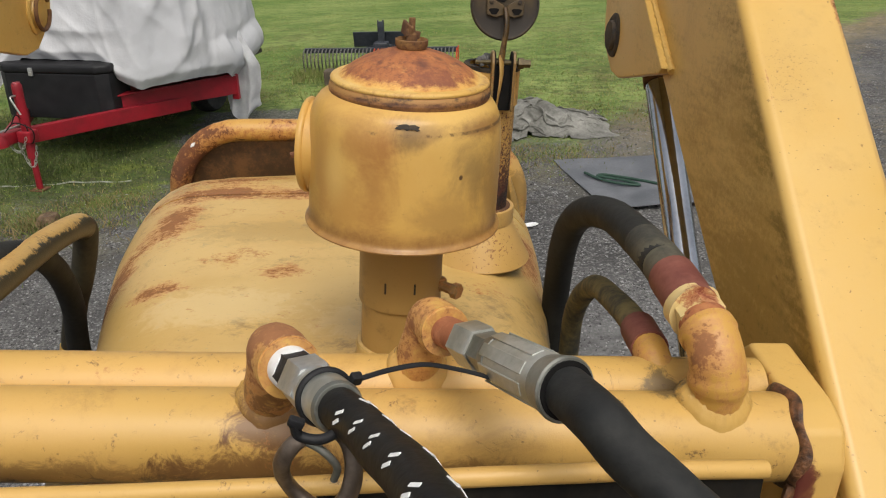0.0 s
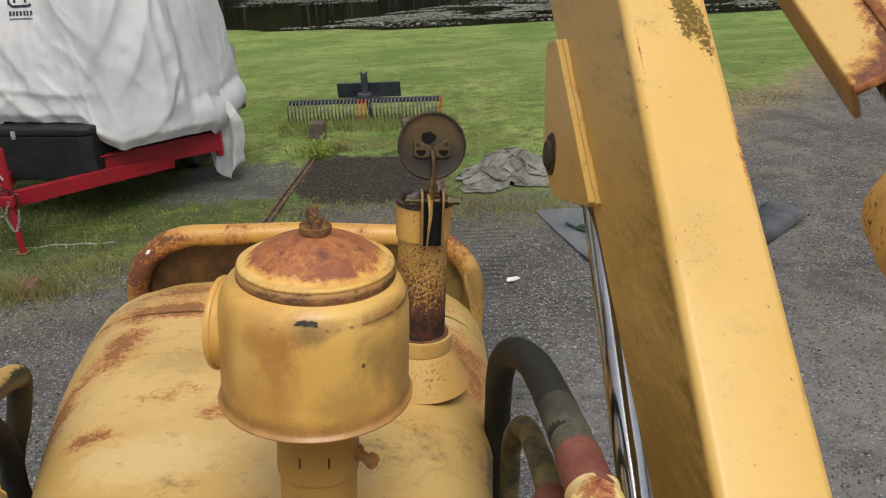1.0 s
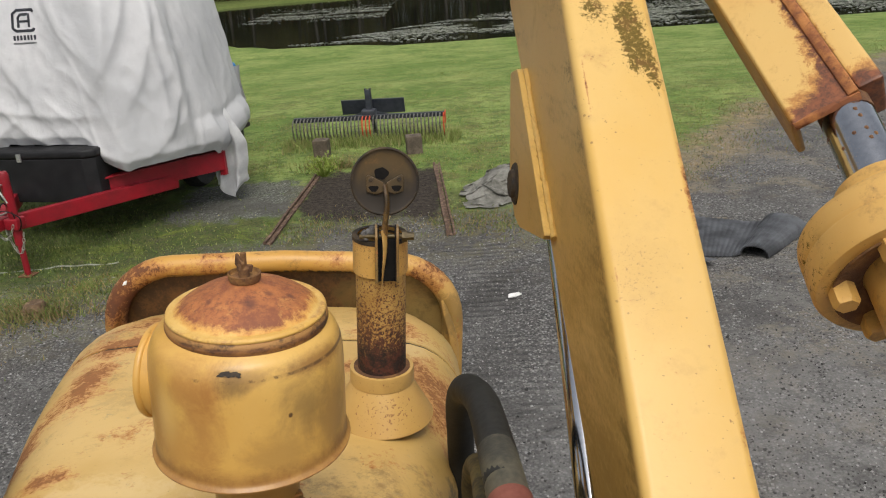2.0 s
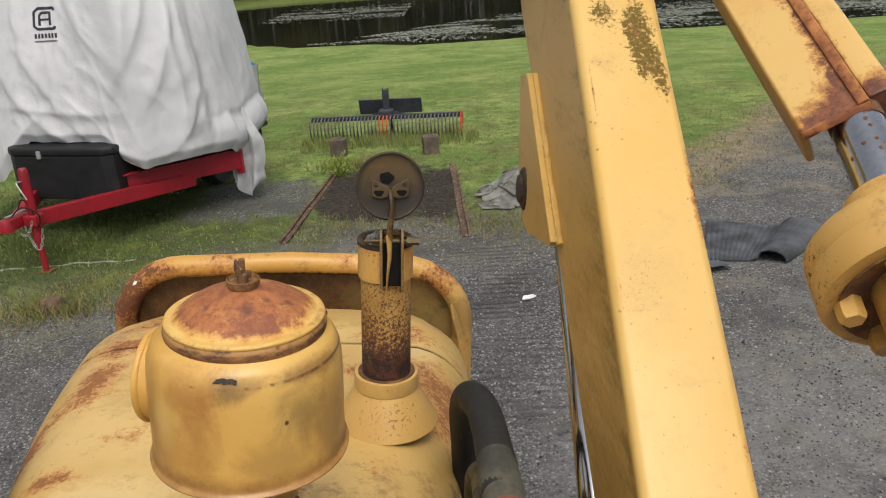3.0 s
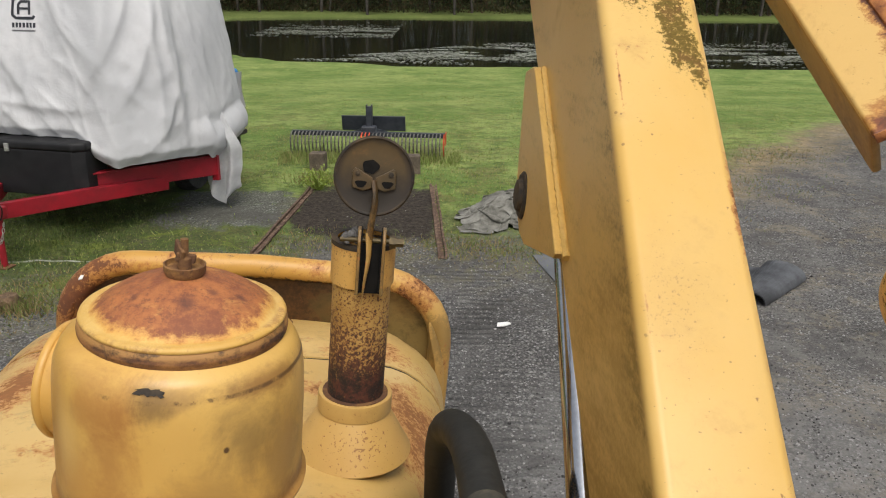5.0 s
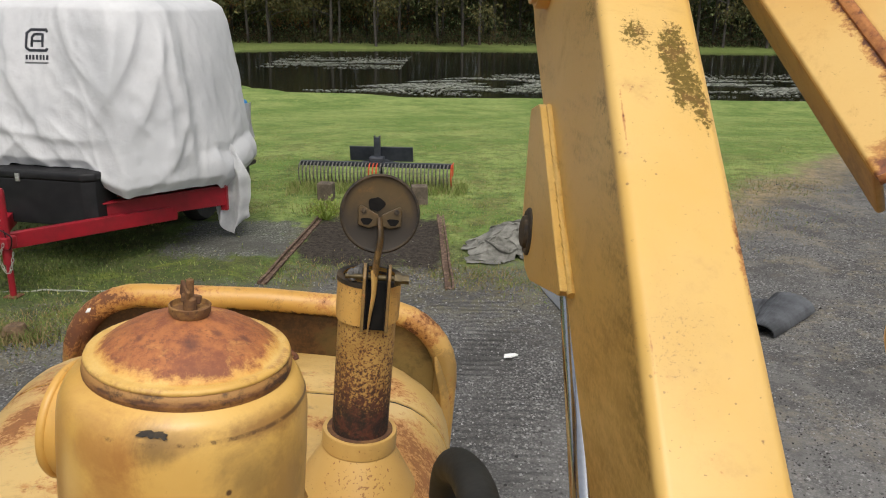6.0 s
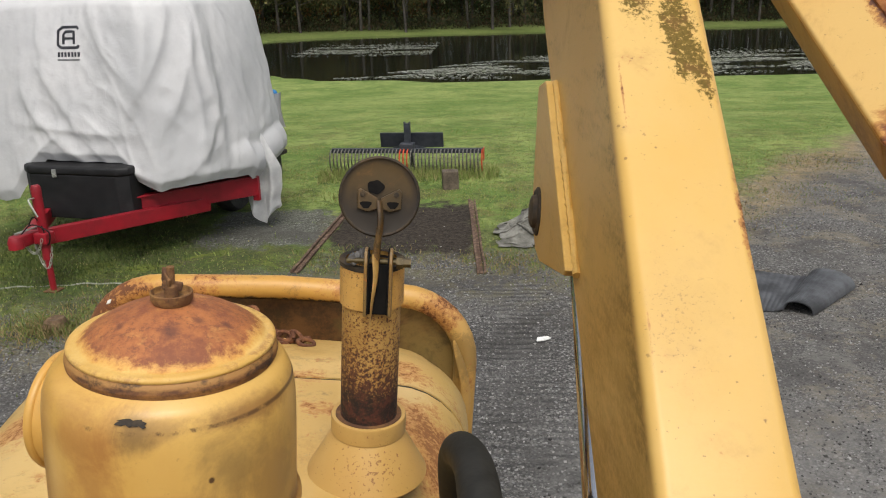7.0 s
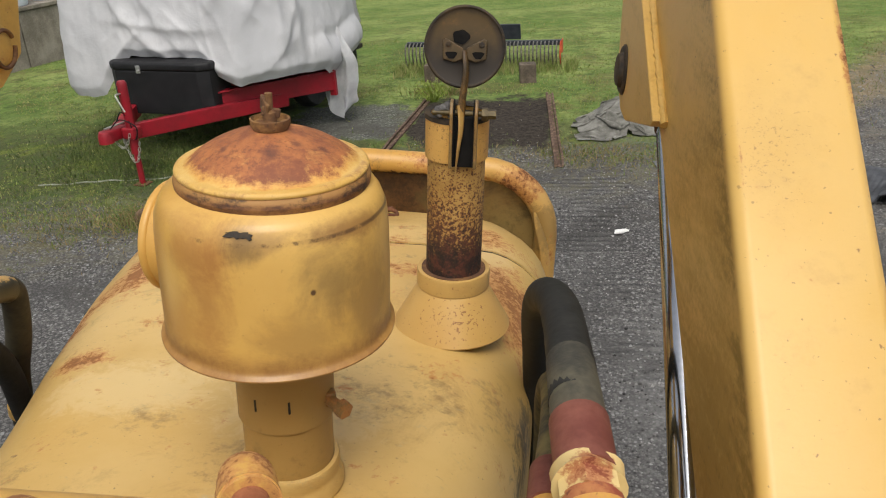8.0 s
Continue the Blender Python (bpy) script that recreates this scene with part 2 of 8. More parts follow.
def tube(points, radius, seg=16, bm=None, flat=1.0, caps=True, rough=0.0):
    """A round bar along a line of points; radius may be a function of 0..1."""
    bm = bm or bmesh.new()
    pts = [Vector(q) for q in points]
    rings, up = [], None
    for i, p in enumerate(pts):
        d = (pts[min(i + 1, len(pts) - 1)] - pts[max(i - 1, 0)]).normalized()
        if up is None:
            up = d.orthogonal().normalized()
        up = (up - d * up.dot(d)).normalized()
        side = d.cross(up)
        r = radius(i / (len(pts) - 1)) if callable(radius) else radius
        ring = []
        for k in range(seg):
            a = 2 * math.pi * k / seg
            w = 1 + rough * noise.noise(p * 30 + Vector((math.cos(a), math.sin(a), 0)))
            ring.append(bm.verts.new(p + (up * math.cos(a) + side * math.sin(a) * flat) * r * w))
        rings.append(ring)
    for a, b in zip(rings, rings[1:]):
        for k in range(seg):
            bm.faces.new((a[k], a[(k + 1) % seg], b[(k + 1) % seg], b[k]))
    if caps:
        bm.faces.new(rings[0][::-1]), bm.faces.new(rings[-1])
    bmesh.ops.recalc_face_normals(bm, faces=bm.faces)
    return bm


def plate(outline, thick, m=None, bevel=0.003, bm=None):
    """A flat plate: its outline lies in x, y; it is thick along z."""
    bm = bm or bmesh.new()
    bot = [bm.verts.new((x, y, -thick / 2)) for x, y in outline]
    f = bm.faces.new(bot)
    r = bmesh.ops.extrude_face_region(bm, geom=[f])
    top = [v for v in r["geom"] if isinstance(v, bmesh.types.BMVert)]
    bmesh.ops.translate(bm, vec=(0, 0, thick), verts=top)
    vs = bot + top
    bmesh.ops.recalc_face_normals(bm, faces=bm.faces)
    if bevel:
        edges = list({e for v in vs for e in v.link_edges})
        r = bmesh.ops.bevel(bm, geom=edges, offset=bevel, segments=2, affect="EDGES", profile=0.5)
        vs = list(bm.verts)
    if m is not None:
        bmesh.ops.transform(bm, matrix=m, verts=vs)
    return bm


def raw_mesh(name, verts, faces, mat):
    me = bpy.data.meshes.new(name)
    me.from_pydata(verts, [], faces)
    me.materials.append(mat)
    me.update()
    return me


# ---- ground ----
EDGE = [(-30, 5.6), (-4.6, 6.0), (-3.5, 6.1), (-3.0, 6.4), (-2.5, 6.7), (-1.9, 6.9), (-1.65, 7.2), (-1.0, 7.9), (0.0, 7.8), (0.9, 7.7), (3.1, 10.3), (4.2, 12.0), (5.9, 13.8), (12, 20.5), (30, 38)]


def edge_y(x):
    return float(np.interp(x, [p[0] for p in EDGE], [p[1] for p in EDGE]))


POND = (9.6, 42.9, 21.0, 13.8)
WATER_Z = -0.8


def pond(x, y):
    """Under 1 inside the pond, whose left shore slants away."""
    u, v = (x + 0.25 * (y - 42) - POND[0]) / POND[2], (y - POND[1]) / POND[3]
    return (abs(u) ** 6 + abs(v) ** 6) ** (1 / 6) + 0.03 * noise.noise((x * 0.25, y * 0.25, 3))


def smooth01(v):
    v = min(1.0, max(0.0, v))
    return v * v * (3 - 2 * v)


def ground_z(x, y):
    z = -0.62 * smooth01((y - 13) / 14)
    p = pond(x, y)
    far = smooth01((y - 56) / 25)
    z += 0.25 * far
    z += (-0.95) * (1 - smooth01((p - 0.93) / 0.12))
    z += 0.05 * noise.noise((x * 0.16, y * 0.16, 0)) * smooth01((abs(x) + y - 6) / 8)
    z += 0.012 * noise.noise((x * 1.1, y * 1.1, 5))
    return z


def build_ground():
    n = Nodes("grass_and_gravel_ground")
    x, y, _ = n.xyz()
    fc = n.t.nodes.new("ShaderNodeFloatCurve")
    pts = fc.mapping.curves[0].points
    vals = [((px + 30) / 60, py / 40) for px, py in EDGE]
    pts[0].location, pts[1].location = vals[0], vals[-1]
    for v in vals[1:-1]:
        pts.new(*v)
    for p in pts:
        p.handle_type = "VECTOR"
    fc.mapping.update()
    n.link(n.math("DIVIDE", n.math("ADD", x, 30.0), 60.0), fc.inputs[1])
    yb = n.math("MULTIPLY", fc.outputs[0], 40.0)
    d = n.math("SUBTRACT", y, yb)
    wob = n.math("MULTIPLY", n.math("SUBTRACT", n.noise(1.1, 6, 0.62), 0.5), 2.4)
    fine_w = n.math("MULTIPLY", n.math("SUBTRACT", n.noise(9, 5, 0.7), 0.5), 1.6)
    grass = n.ramp(n.add(d, wob, fine_w), -0.15, 0.75)
    # bare gravel in front of the trailer
    px = n.ramp(n.math("ABSOLUTE", n.math("ADD", x, 2.25)), 0.35, 1.15, 1.0, 0.0)
    py = n.ramp(n.math("ABSOLUTE", n.math("SUBTRACT", y, 8.95)), 0.40, 1.15, 1.0, 0.0)
    bare = n.ramp(n.add(n.math("MULTIPLY", px, py), n.math("MULTIPLY", n.noise(3.1, 8, 0.76), 2.0)), 1.50, 1.86, 0.0, 0.88)
    grass = n.math("MULTIPLY", grass, n.math("SUBTRACT", 1.0, bare))
    fringe = n.math("MULTIPLY", n.ramp(n.add(d, wob), -1.5, -0.1), n.ramp(n.add(d, wob), 0.2, 1.3, 1.0, 0.0))
    # gravel: crushed stone of several greys over dark fines
    v = n.node("ShaderNodeTexVoronoi", "Color", Vector=n.co, Scale=60.0)
    vd = n.voro(60.0)
    v2 = n.node("ShaderNodeTexVoronoi", "Color", Vector=n.co, Scale=210.0)
    tone = n.xyz(v)[0]
    stone = n.mix(n.ramp(tone, 0.0, 1.0), (0.026, 0.025, 0.024), (0.165, 0.159, 0.149))
    stone = n.mix(n.ramp(n.xyz(v2)[1], 0.60, 1.0, 0, 0.6), stone, (0.30, 0.295, 0.285))
    stone = n.mix(n.ramp(n.xyz(v)[2], 0.90, 0.97, 0, 0.7), stone, (0.40, 0.40, 0.39))
    stone = n.mix(n.ramp(vd, 0.36, 0.75, 0, 0.8), stone, (0.012, 0.012, 0.012))
    stone = n.mix(n.ramp(n.noise(1.3, 7, 0.68), 0.47, 0.60, 0, 0.7), stone, (0.036, 0.034, 0.031))
    stone = n.mix(n.ramp(n.noise(2.4, 7, 0.7), 0.55, 0.72, 0, 0.45), stone, (0.21, 0.205, 0.195))
    stone = n.mix(n.ramp(n.noise(0.9, 10, 0.8), 0.56, 0.66, 0, 0.30), stone, (0.135, 0.105, 0.06))
    path = n.math("MULTIPLY", n.ramp(x, 0.8, 2.6), n.ramp(n.add(n.noise(1.5, 9, 0.76), n.math("MULTIPLY", n.noise(14, 6, 0.75), 0.35)), 0.66, 0.80, 0, 0.55))
    stone = n.mix(path, stone, (0.25, 0.205, 0.135))
    bright = n.math("MULTIPLY", n.math("MULTIPLY", n.ramp(x, 0.2, 0.7), n.ramp(y, 5.8, 4.2)), n.ramp(n.noise(5, 8, 0.75), 0.36, 0.60, 0.15, 0.6))
    stone = n.mix(bright, stone, (0.25, 0.245, 0.235))
    tan = n.math("MULTIPLY", n.math("MULTIPLY", n.ramp(x, 1.0, 2.6), fringe), n.ramp(n.noise(6, 8, 0.75), 0.36, 0.50, 0, 0.95))
    stone = n.mix(tan, stone, n.mix(n.ramp(n.noise(36, 6, 0.75), 0.4, 0.6), (0.20, 0.145, 0.070), (0.40, 0.30, 0.155)))
    dusty = n.math("MULTIPLY", n.ramp(x, 0.8, 2.2), n.ramp(n.noise(2.2, 9, 0.78), 0.50, 0.62, 0, 0.5))
    stone = n.mix(dusty, stone, (0.19, 0.18, 0.165))
    # ribbed track marks pressed into the gravel
    rib = n.node("ShaderNodeTexWave", 1, (("bands", "Y"),), Vector=n.co, Scale=3.6, Distortion=3.0, Detail=3.0)
    strip = n.math("MULTIPLY", n.math("MULTIPLY", n.ramp(n.math("ABSOLUTE", n.math("SUBTRACT", x, 0.25)), 0.25, 0.55, 1.0, 0.0), n.ramp(y, 3.5, 4.6)), n.math("MULTIPLY", n.ramp(y, 7.6, 6.9), n.ramp(n.noise(2.2, 6, 0.7), 0.40, 0.58)))
    # trough shade of the ribs put into the colour, broken by noise
    trough = n.math("MULTIPLY", n.math("MULTIPLY", n.ramp(rib, 0.25, 0.75, 1.0, 0.0), strip), n.ramp(n.noise(3, 5, 0.7), 0.44, 0.62, 0, 0.5))
    stone = n.mix(trough, stone, (0.016, 0.015, 0.014))
    straw = n.mix(n.noise(60, 4, 0.7), (0.075, 0.066, 0.024), (0.19, 0.165, 0.062))
    stone = n.mix(n.math("MULTIPLY", fringe, n.ramp(n.noise(5, 6, 0.7), 0.42, 0.60, 0, 0.7)), stone, straw)
    stone = n.mix(n.ramp(n.noise(0.7, 5, 0.6), 0.35, 0.65, 0.10, 0.32), stone, (0.20, 0.196, 0.188))
    # dark soil bed between the iron rails
    bx = n.ramp(n.math("ABSOLUTE", n.math("ADD", x, 0.82)), 0.60, 0.86, 1.0, 0.0)
    by = n.ramp(n.math("ABSOLUTE", n.math("SUBTRACT", y, 8.95)), 0.35, 1.55, 1.0, 0.0)
    bed = n.ramp(n.add(n.math("MULTIPLY", bx, by), n.math("MULTIPLY", n.noise(2.6, 9, 0.78), 2.0)), 1.36, 1.72)
    soil = n.mix(n.ramp(n.noise(22, 9, 0.8), 0.36, 0.66), (0.010, 0.008, 0.006), (0.070, 0.056, 0.042))
    # grass
    g1, g2 = n.noise(0.55, 5, 0.6), n.noise(7, 6, 0.7)
    streak = n.noise(1.0, 6, 0.7, co=n.scaled(1.6, 16, 16))
    green = n.mix(n.ramp(g1, 0.36, 0.64), (0.135, 0.208, 0.047), (0.258, 0.318, 0.098))
    green = n.mix(n.ramp(n.add(g2, n.math("MULTIPLY", streak, 0.25), n.math("MULTIPLY", n.noise(40, 6, 0.75), 0.5)), 0.82, 1.10, 0, 0.6), green, (0.060, 0.098, 0.016))
    green = n.mix(n.ramp(n.noise(2.2, 7, 0.72), 0.55, 0.70, 0, 0.6), green, (0.26, 0.25, 0.085))
    green = n.mix(n.ramp(n.add(n.noise(1.5, 8, 0.75), n.math("MULTIPLY", n.noise(12, 6, 0.75), 0.4)), 0.66, 0.82, 0, 0.55), green, (0.085, 0.145, 0.030))
    near = n.ramp(y, 9.0, 20.0, 1.0, 0.0)
    clump = n.noise(3.2, 9, 0.80, co=n.scaled(1.0, 0.55, 1.0), dist=0.5)
    green = n.mix(n.ramp(clump, 0.53, 0.66, 0.0, 0.55), green, (0.070, 0.118, 0.022))
    green = n.mix(n.ramp(clump, 0.46, 0.36, 0.0, 0.40), green, (0.36, 0.36, 0.125))
    green = n.mix(n.math("MULTIPLY", near, n.ramp(n.noise(1.3, 9, 0.76), 0.47, 0.62, 0, 0.75)), green, (0.120, 0.092, 0.040))
    green = n.mix(n.math("MULTIPLY", near, n.ramp(n.add(n.noise(3.4, 8, 0.76), n.math("MULTIPLY", n.noise(26, 6, 0.75), 0.3)), 0.62, 0.78, 0, 0.8)), green, (0.040, 0.066, 0.016))
    green = n.mix(n.math("MULTIPLY", near, n.ramp(n.noise(5.5, 8, 0.78, dist=0.6), 0.58, 0.68, 0, 0.7)), green, (0.230, 0.225, 0.060))
    # dark moss tint, with the trailer's shade put into it
    moss = n.math("MULTIPLY", n.math("MULTIPLY", n.ramp(y, 10.5, 8.0), n.ramp(x, -1.2, -2.6)), n.ramp(n.noise(2.0, 8, 0.75), 0.36, 0.56, 0.5, 0.92))
    green = n.mix(moss, green, (0.046, 0.078, 0.016))
    # thin moss and worn earth on the trodden strip before the trailer and the soil bed
    strip_y = n.math("MULTIPLY", n.ramp(y, 9.4, 8.5), n.ramp(x, 1.2, 0.4))
    worn = n.add(n.noise(2.6, 9, 0.78), n.math("MULTIPLY", n.noise(19, 7, 0.78), 0.45))
    green = n.mix(n.math("MULTIPLY", strip_y, n.ramp(worn, 0.62, 0.78, 0.25, 0.90)), green, n.mix(n.ramp(n.noise(30, 6, 0.75), 0.40, 0.60), (0.036, 0.052, 0.016), (0.095, 0.098, 0.036)))
    earth = n.math("MULTIPLY", strip_y, n.ramp(n.add(n.noise(3.7, 9, 0.78, dist=0.4), n.math("MULTIPLY", n.noise(28, 6, 0.78), 0.4)), 0.73, 0.86, 0.0, 0.80))
    green = n.mix(earth, green, n.mix(n.ramp(n.noise(48, 5, 0.7), 0.42, 0.58), (0.034, 0.029, 0.023), (0.125, 0.108, 0.076)))
    lush = n.math("MULTIPLY", strip_y, n.ramp(n.noise(1.9, 9, 0.78, dist=0.7), 0.50, 0.60, 0.0, 0.85))
    green = n.mix(lush, green, n.mix(n.ramp(n.noise(40, 6, 0.75), 0.4, 0.6), (0.075, 0.110, 0.016), (0.180, 0.200, 0.036)))
    dull = n.ramp(y, 50.0, 56.0)
    green = n.mix(n.math("MULTIPLY", dull, 0.75), green, (0.085, 0.105, 0.028))
    col = n.mix(grass, stone, green)
    col = n.mix(bed, col, soil)
    h_gravel = n.math("ADD", n.math("MULTIPLY", vd, -0.8), n.math("MULTIPLY", n.noise(60, 5, 0.7), 1.2))
    h_grass = n.math("ADD", n.noise(55, 5, 0.75), n.math("MULTIPLY", g2, 1.5))
    h = n.math("ADD", n.math("MULTIPLY", h_gravel, n.math("SUBTRACT", 1.0, grass)), n.math("MULTIPLY", h_grass, grass))
    h = n.math("ADD", h, n.math("MULTIPLY", n.math("MULTIPLY", rib, strip), n.math("SUBTRACT", 2.6, n.math("MULTIPLY", grass, 2.6))))
    n.bump(h, 0.75, 0.012)
    mat = n.done(col, 0.92, spec=0.25)
    xs = np.unique(np.concatenate([np.array([-600, -350, -200, -120, -80]), np.arange(-50, 70, 1.6), np.arange(-8, 8, 0.25), np.array([90, 130, 220, 380, 600])]))
    ys = np.unique(np.concatenate([np.array([-400, -150, -60, -25, -12, -6, -2]), np.arange(0, 17, 0.25), np.arange(17, 90, 1.0), np.array([95, 105, 125, 160, 220, 330, 600])]))
    verts = [(a, b, ground_z(a, b)) for b in ys for a in xs]
    w = len(xs)
    faces = [(j * w + i, j * w + i + 1, (j + 1) * w + i + 1, (j + 1) * w + i) for j in range(len(ys) - 1) for i in range(w - 1)]
    me = raw_mesh("ground", verts, faces, mat)
    for p in me.polygons:
        p.use_smooth = True
    return tagged(new("ground", me), "dark crushed gravel yard running out into patchy mown lawn", "ground", kind="structure")


ground = build_ground()


def build_water():
    n = Nodes("dark_pond_water")
    w = n.noise(1.2, 4, 0.6, co=n.scaled(1.0, 5.0, 1.0))
    n.bump(w, 0.10, 0.02)
    mat = n.done((0.012, 0.013, 0.009), 0.05, spec=0.5)
    bm = bmesh.new()
    ring = []
    for k in range(96):
        a = 2 * math.pi * k / 96
        c, s = math.cos(a), math.sin(a)
        q = (abs(c) ** 6 + abs(s) ** 6) ** (-1 / 6)
        wy = POND[1] + s * q * POND[3] * 1.07
        ring.append(bm.verts.new((POND[0] + c * q * POND[2] * 1.07 - 0.25 * (wy - 42), wy, WATER_Z)))
    bm.faces.new(ring)
    me = bpy.data.meshes.new("water")
    bm.to_mesh(me)
    bm.free()
    me.materials.append(mat)
    return tagged(new("water", me), "still dark pond water mirroring the woods", "pond", kind="structure")


water = build_water()


def scatter_mesh(name, mat, pieces, label, category):
    """One object of many loose small pieces; pieces yields (verts, faces)."""
    V, F = [], []
    for vs, fs in pieces:
        o = len(V)
        V += vs
        F += [tuple(i + o for i in f) for f in fs]
    return tagged(new(name, raw_mesh(name, V, F, mat)), label, category, kind="stuff")


def island_mat(name, tones, rough=0.8, spec=0.3, trans=0.0):
    """Each loose piece takes a tone of its own."""
    n = Nodes(name)
    r = n.t.nodes.new("ShaderNodeNewGeometry").outputs["Random Per Island"]
    ramp = n.t.nodes.new("ShaderNodeValToRGB")
    el = ramp.color_ramp.elements
    for i, c in enumerate(tones):
        e = el[i] if i < 2 else el.new(0.5)
        e.color = (*c, 1)
    for i, e in enumerate(el):
        e.position = i / (len(tones) - 1)
    n.link(r, ramp.inputs[0])
    if trans:
        n.bsdf.inputs["Transmission Weight"].default_value = 0.0
    return n.done(ramp.outputs[0], rough, spec=spec)


rng = random.Random(4)


def blades(count):
    for _ in range(count):
        y = 6.2 + 20.0 * rng.random() ** 1.9
        x = rng.uniform(-1, 1) * (0.62 * y + 1.0) + 0.3
        e = edge_y(x) + 2.4 * 0.9 * noise.noise((x * 0.9, y * 0.9, 0.4)) * 0.6
        if y < e + rng.gauss(0.15, 0.18) or pond(x, y) < 1.05:
            continue
        if -1.55 < x < -0.12 and 7.9 < y < 10.0 and rng.random() < 0.99:
            continue
        if abs(x + 2.3) < 0.9 and abs(y - 8.95) < 0.85 and rng.random() < 0.9:
            continue
        if x < 0.6 and y < 9.3 and rng.random() < 0.78:
            continue
        if noise.noise((x * 0.8, y * 0.8, 9)) < -0.28 and rng.random() < 0.8:
            continue
        z, a = ground_z(x, y), rng.uniform(0, 6.28)
        h = rng.uniform(0.008, 0.026) * min(1.0, 11.0 / y) * (1.6 if noise.noise((x * 1.7, y * 1.7, 2)) > 0.35 else 1.0)
        w = rng.uniform(0.003, 0.007) * (1 + y * 0.04)
        c, s = math.cos(a) * w, math.sin(a) * w
        lx, ly = rng.gauss(0, 0.5) * h, rng.gauss(0, 0.5) * h
        yield [(x - c, y - s, z - 0.004), (x + c, y + s, z - 0.004), (x + lx, y + ly, z + h)], [(0, 1, 2)]


GRASS_BLADE = island_mat("grass_blades", [(0.12, 0.175, 0.034), (0.19, 0.25, 0.060), (0.25, 0.30, 0.085), (0.33, 0.29, 0.13), (0.15, 0.21, 0.045)])
scatter_mesh("grass", GRASS_BLADE, blades(190000), "short green and yellowing lawn grass", "grass")

PEBBLE = island_mat("crushed_stone", [(0.022, 0.021, 0.020), (0.08, 0.078, 0.074), (0.14, 0.136, 0.129), (0.34, 0.333, 0.32), (0.06, 0.058, 0.055)], 0.85)
OCTA = [(0, 2, 4), (2, 1, 4), (1, 3, 4), (3, 0, 4), (2, 0, 5), (1, 2, 5), (3, 1, 5), (0, 3, 5)]


def pebbles(count):
    for _ in range(count):
        y = 2.2 + 10.5 * rng.random() ** 1.2
        x = rng.uniform(-1, 1) * (0.6 * y + 0.6) + 0.5
        if y > edge_y(x) + rng.gauss(0.0, 0.5):
            continue
        r = rng.uniform(0.0035, 0.010) * (1.6 if rng.random() < 0.08 else 1)
        z = ground_z(x, y) + r * 0.25
        q = Euler((rng.random() * 6, rng.random() * 6, rng.random() * 6)).to_matrix()
        vs = []
        for d in ((1, 0, 0), (-1, 0, 0), (0, 1, 0), (0, -1, 0), (0, 0, 1), (0, 0, -1)):
            v = q @ (Vector(d) * r * rng.uniform(0.6, 1.2))
            vs.append((x + v.x, y + v.y, z + v.z * 0.7))
        yield vs, OCTA


scatter_mesh("gravel", PEBBLE, pebbles(60000), "loose grey crushed stone on the yard", "gravel")

PAD = island_mat("lily_pads", [(0.20, 0.21, 0.17), (0.42, 0.43, 0.40), (0.10, 0.12, 0.06), (0.30, 0.31, 0.27)], 0.35, 0.5)


def pads(count):
    for _ in range(count):
        y = rng.gauss(34.5, 2.4) if rng.random() < 0.88 else rng.gauss(45, 2.2)
        x = rng.uniform(-9, 24) if y < 41 else rng.uniform(-10, -3)
        if pond(x, y) > 0.95 or noise.noise((x * 0.35, y * 1.1, 1)) < -0.12 or (y < 41 and x < -6 + (y - 31)):
            continue
        r = rng.uniform(0.03, 0.085)
        vs = [(x + r * math.cos(k * 1.047) * rng.uniform(0.8, 1.2), y + r * math.sin(k * 1.047), WATER_Z + 0.012 + rng.uniform(0, 0.015)) for k in range(6)]
        yield vs, [(0, 1, 2, 3, 4, 5)]


scatter_mesh("lily_pads", PAD, pads(30000), "pale floating lily pads scattered over the pond", "water plants")

# ---- woods beyond the pond ----
BARK = plain("grey_bark", (0.035, 0.030, 0.025), (0.095, 0.084, 0.070), 3, 0.9, bump=0.6, bscale=22, dist=0.03)
LEAF_TONES = {
    "green": [(0.018, 0.036, 0.012), (0.042, 0.066, 0.018), (0.075, 0.096, 0.024), (0.028, 0.046, 0.014)],
    "olive": [(0.032, 0.038, 0.012), (0.080, 0.078, 0.022), (0.125, 0.100, 0.028), (0.045, 0.054, 0.018)],
    "rust": [(0.080, 0.034, 0.017), (0.18, 0.075, 0.028), (0.21, 0.115, 0.032), (0.066, 0.046, 0.020)],
}
LEAF = {k: island_mat("leaves_" + k, v, 0.7) for k, v in LEAF_TONES.items()}


def leaf_clumps(count, place, size):
    for _ in range(count):
        c = place()
        for _ in range(3):
            p = Vector(c) + Vector((rng.gauss(0, size), rng.gauss(0, size), rng.gauss(0, size * 0.7)))
            q = Euler((rng.random() * 6, rng.random() * 6, rng.random() * 6)).to_matrix()
            s = size * rng.uniform(0.45, 1.0)
            yield [tuple(p + q @ Vector(v) * s) for v in ((-1, 0, 0), (0, -0.5, 0.1), (1, 0, 0), (0, 0.5, 0.1))], [(0, 1, 2, 3)]


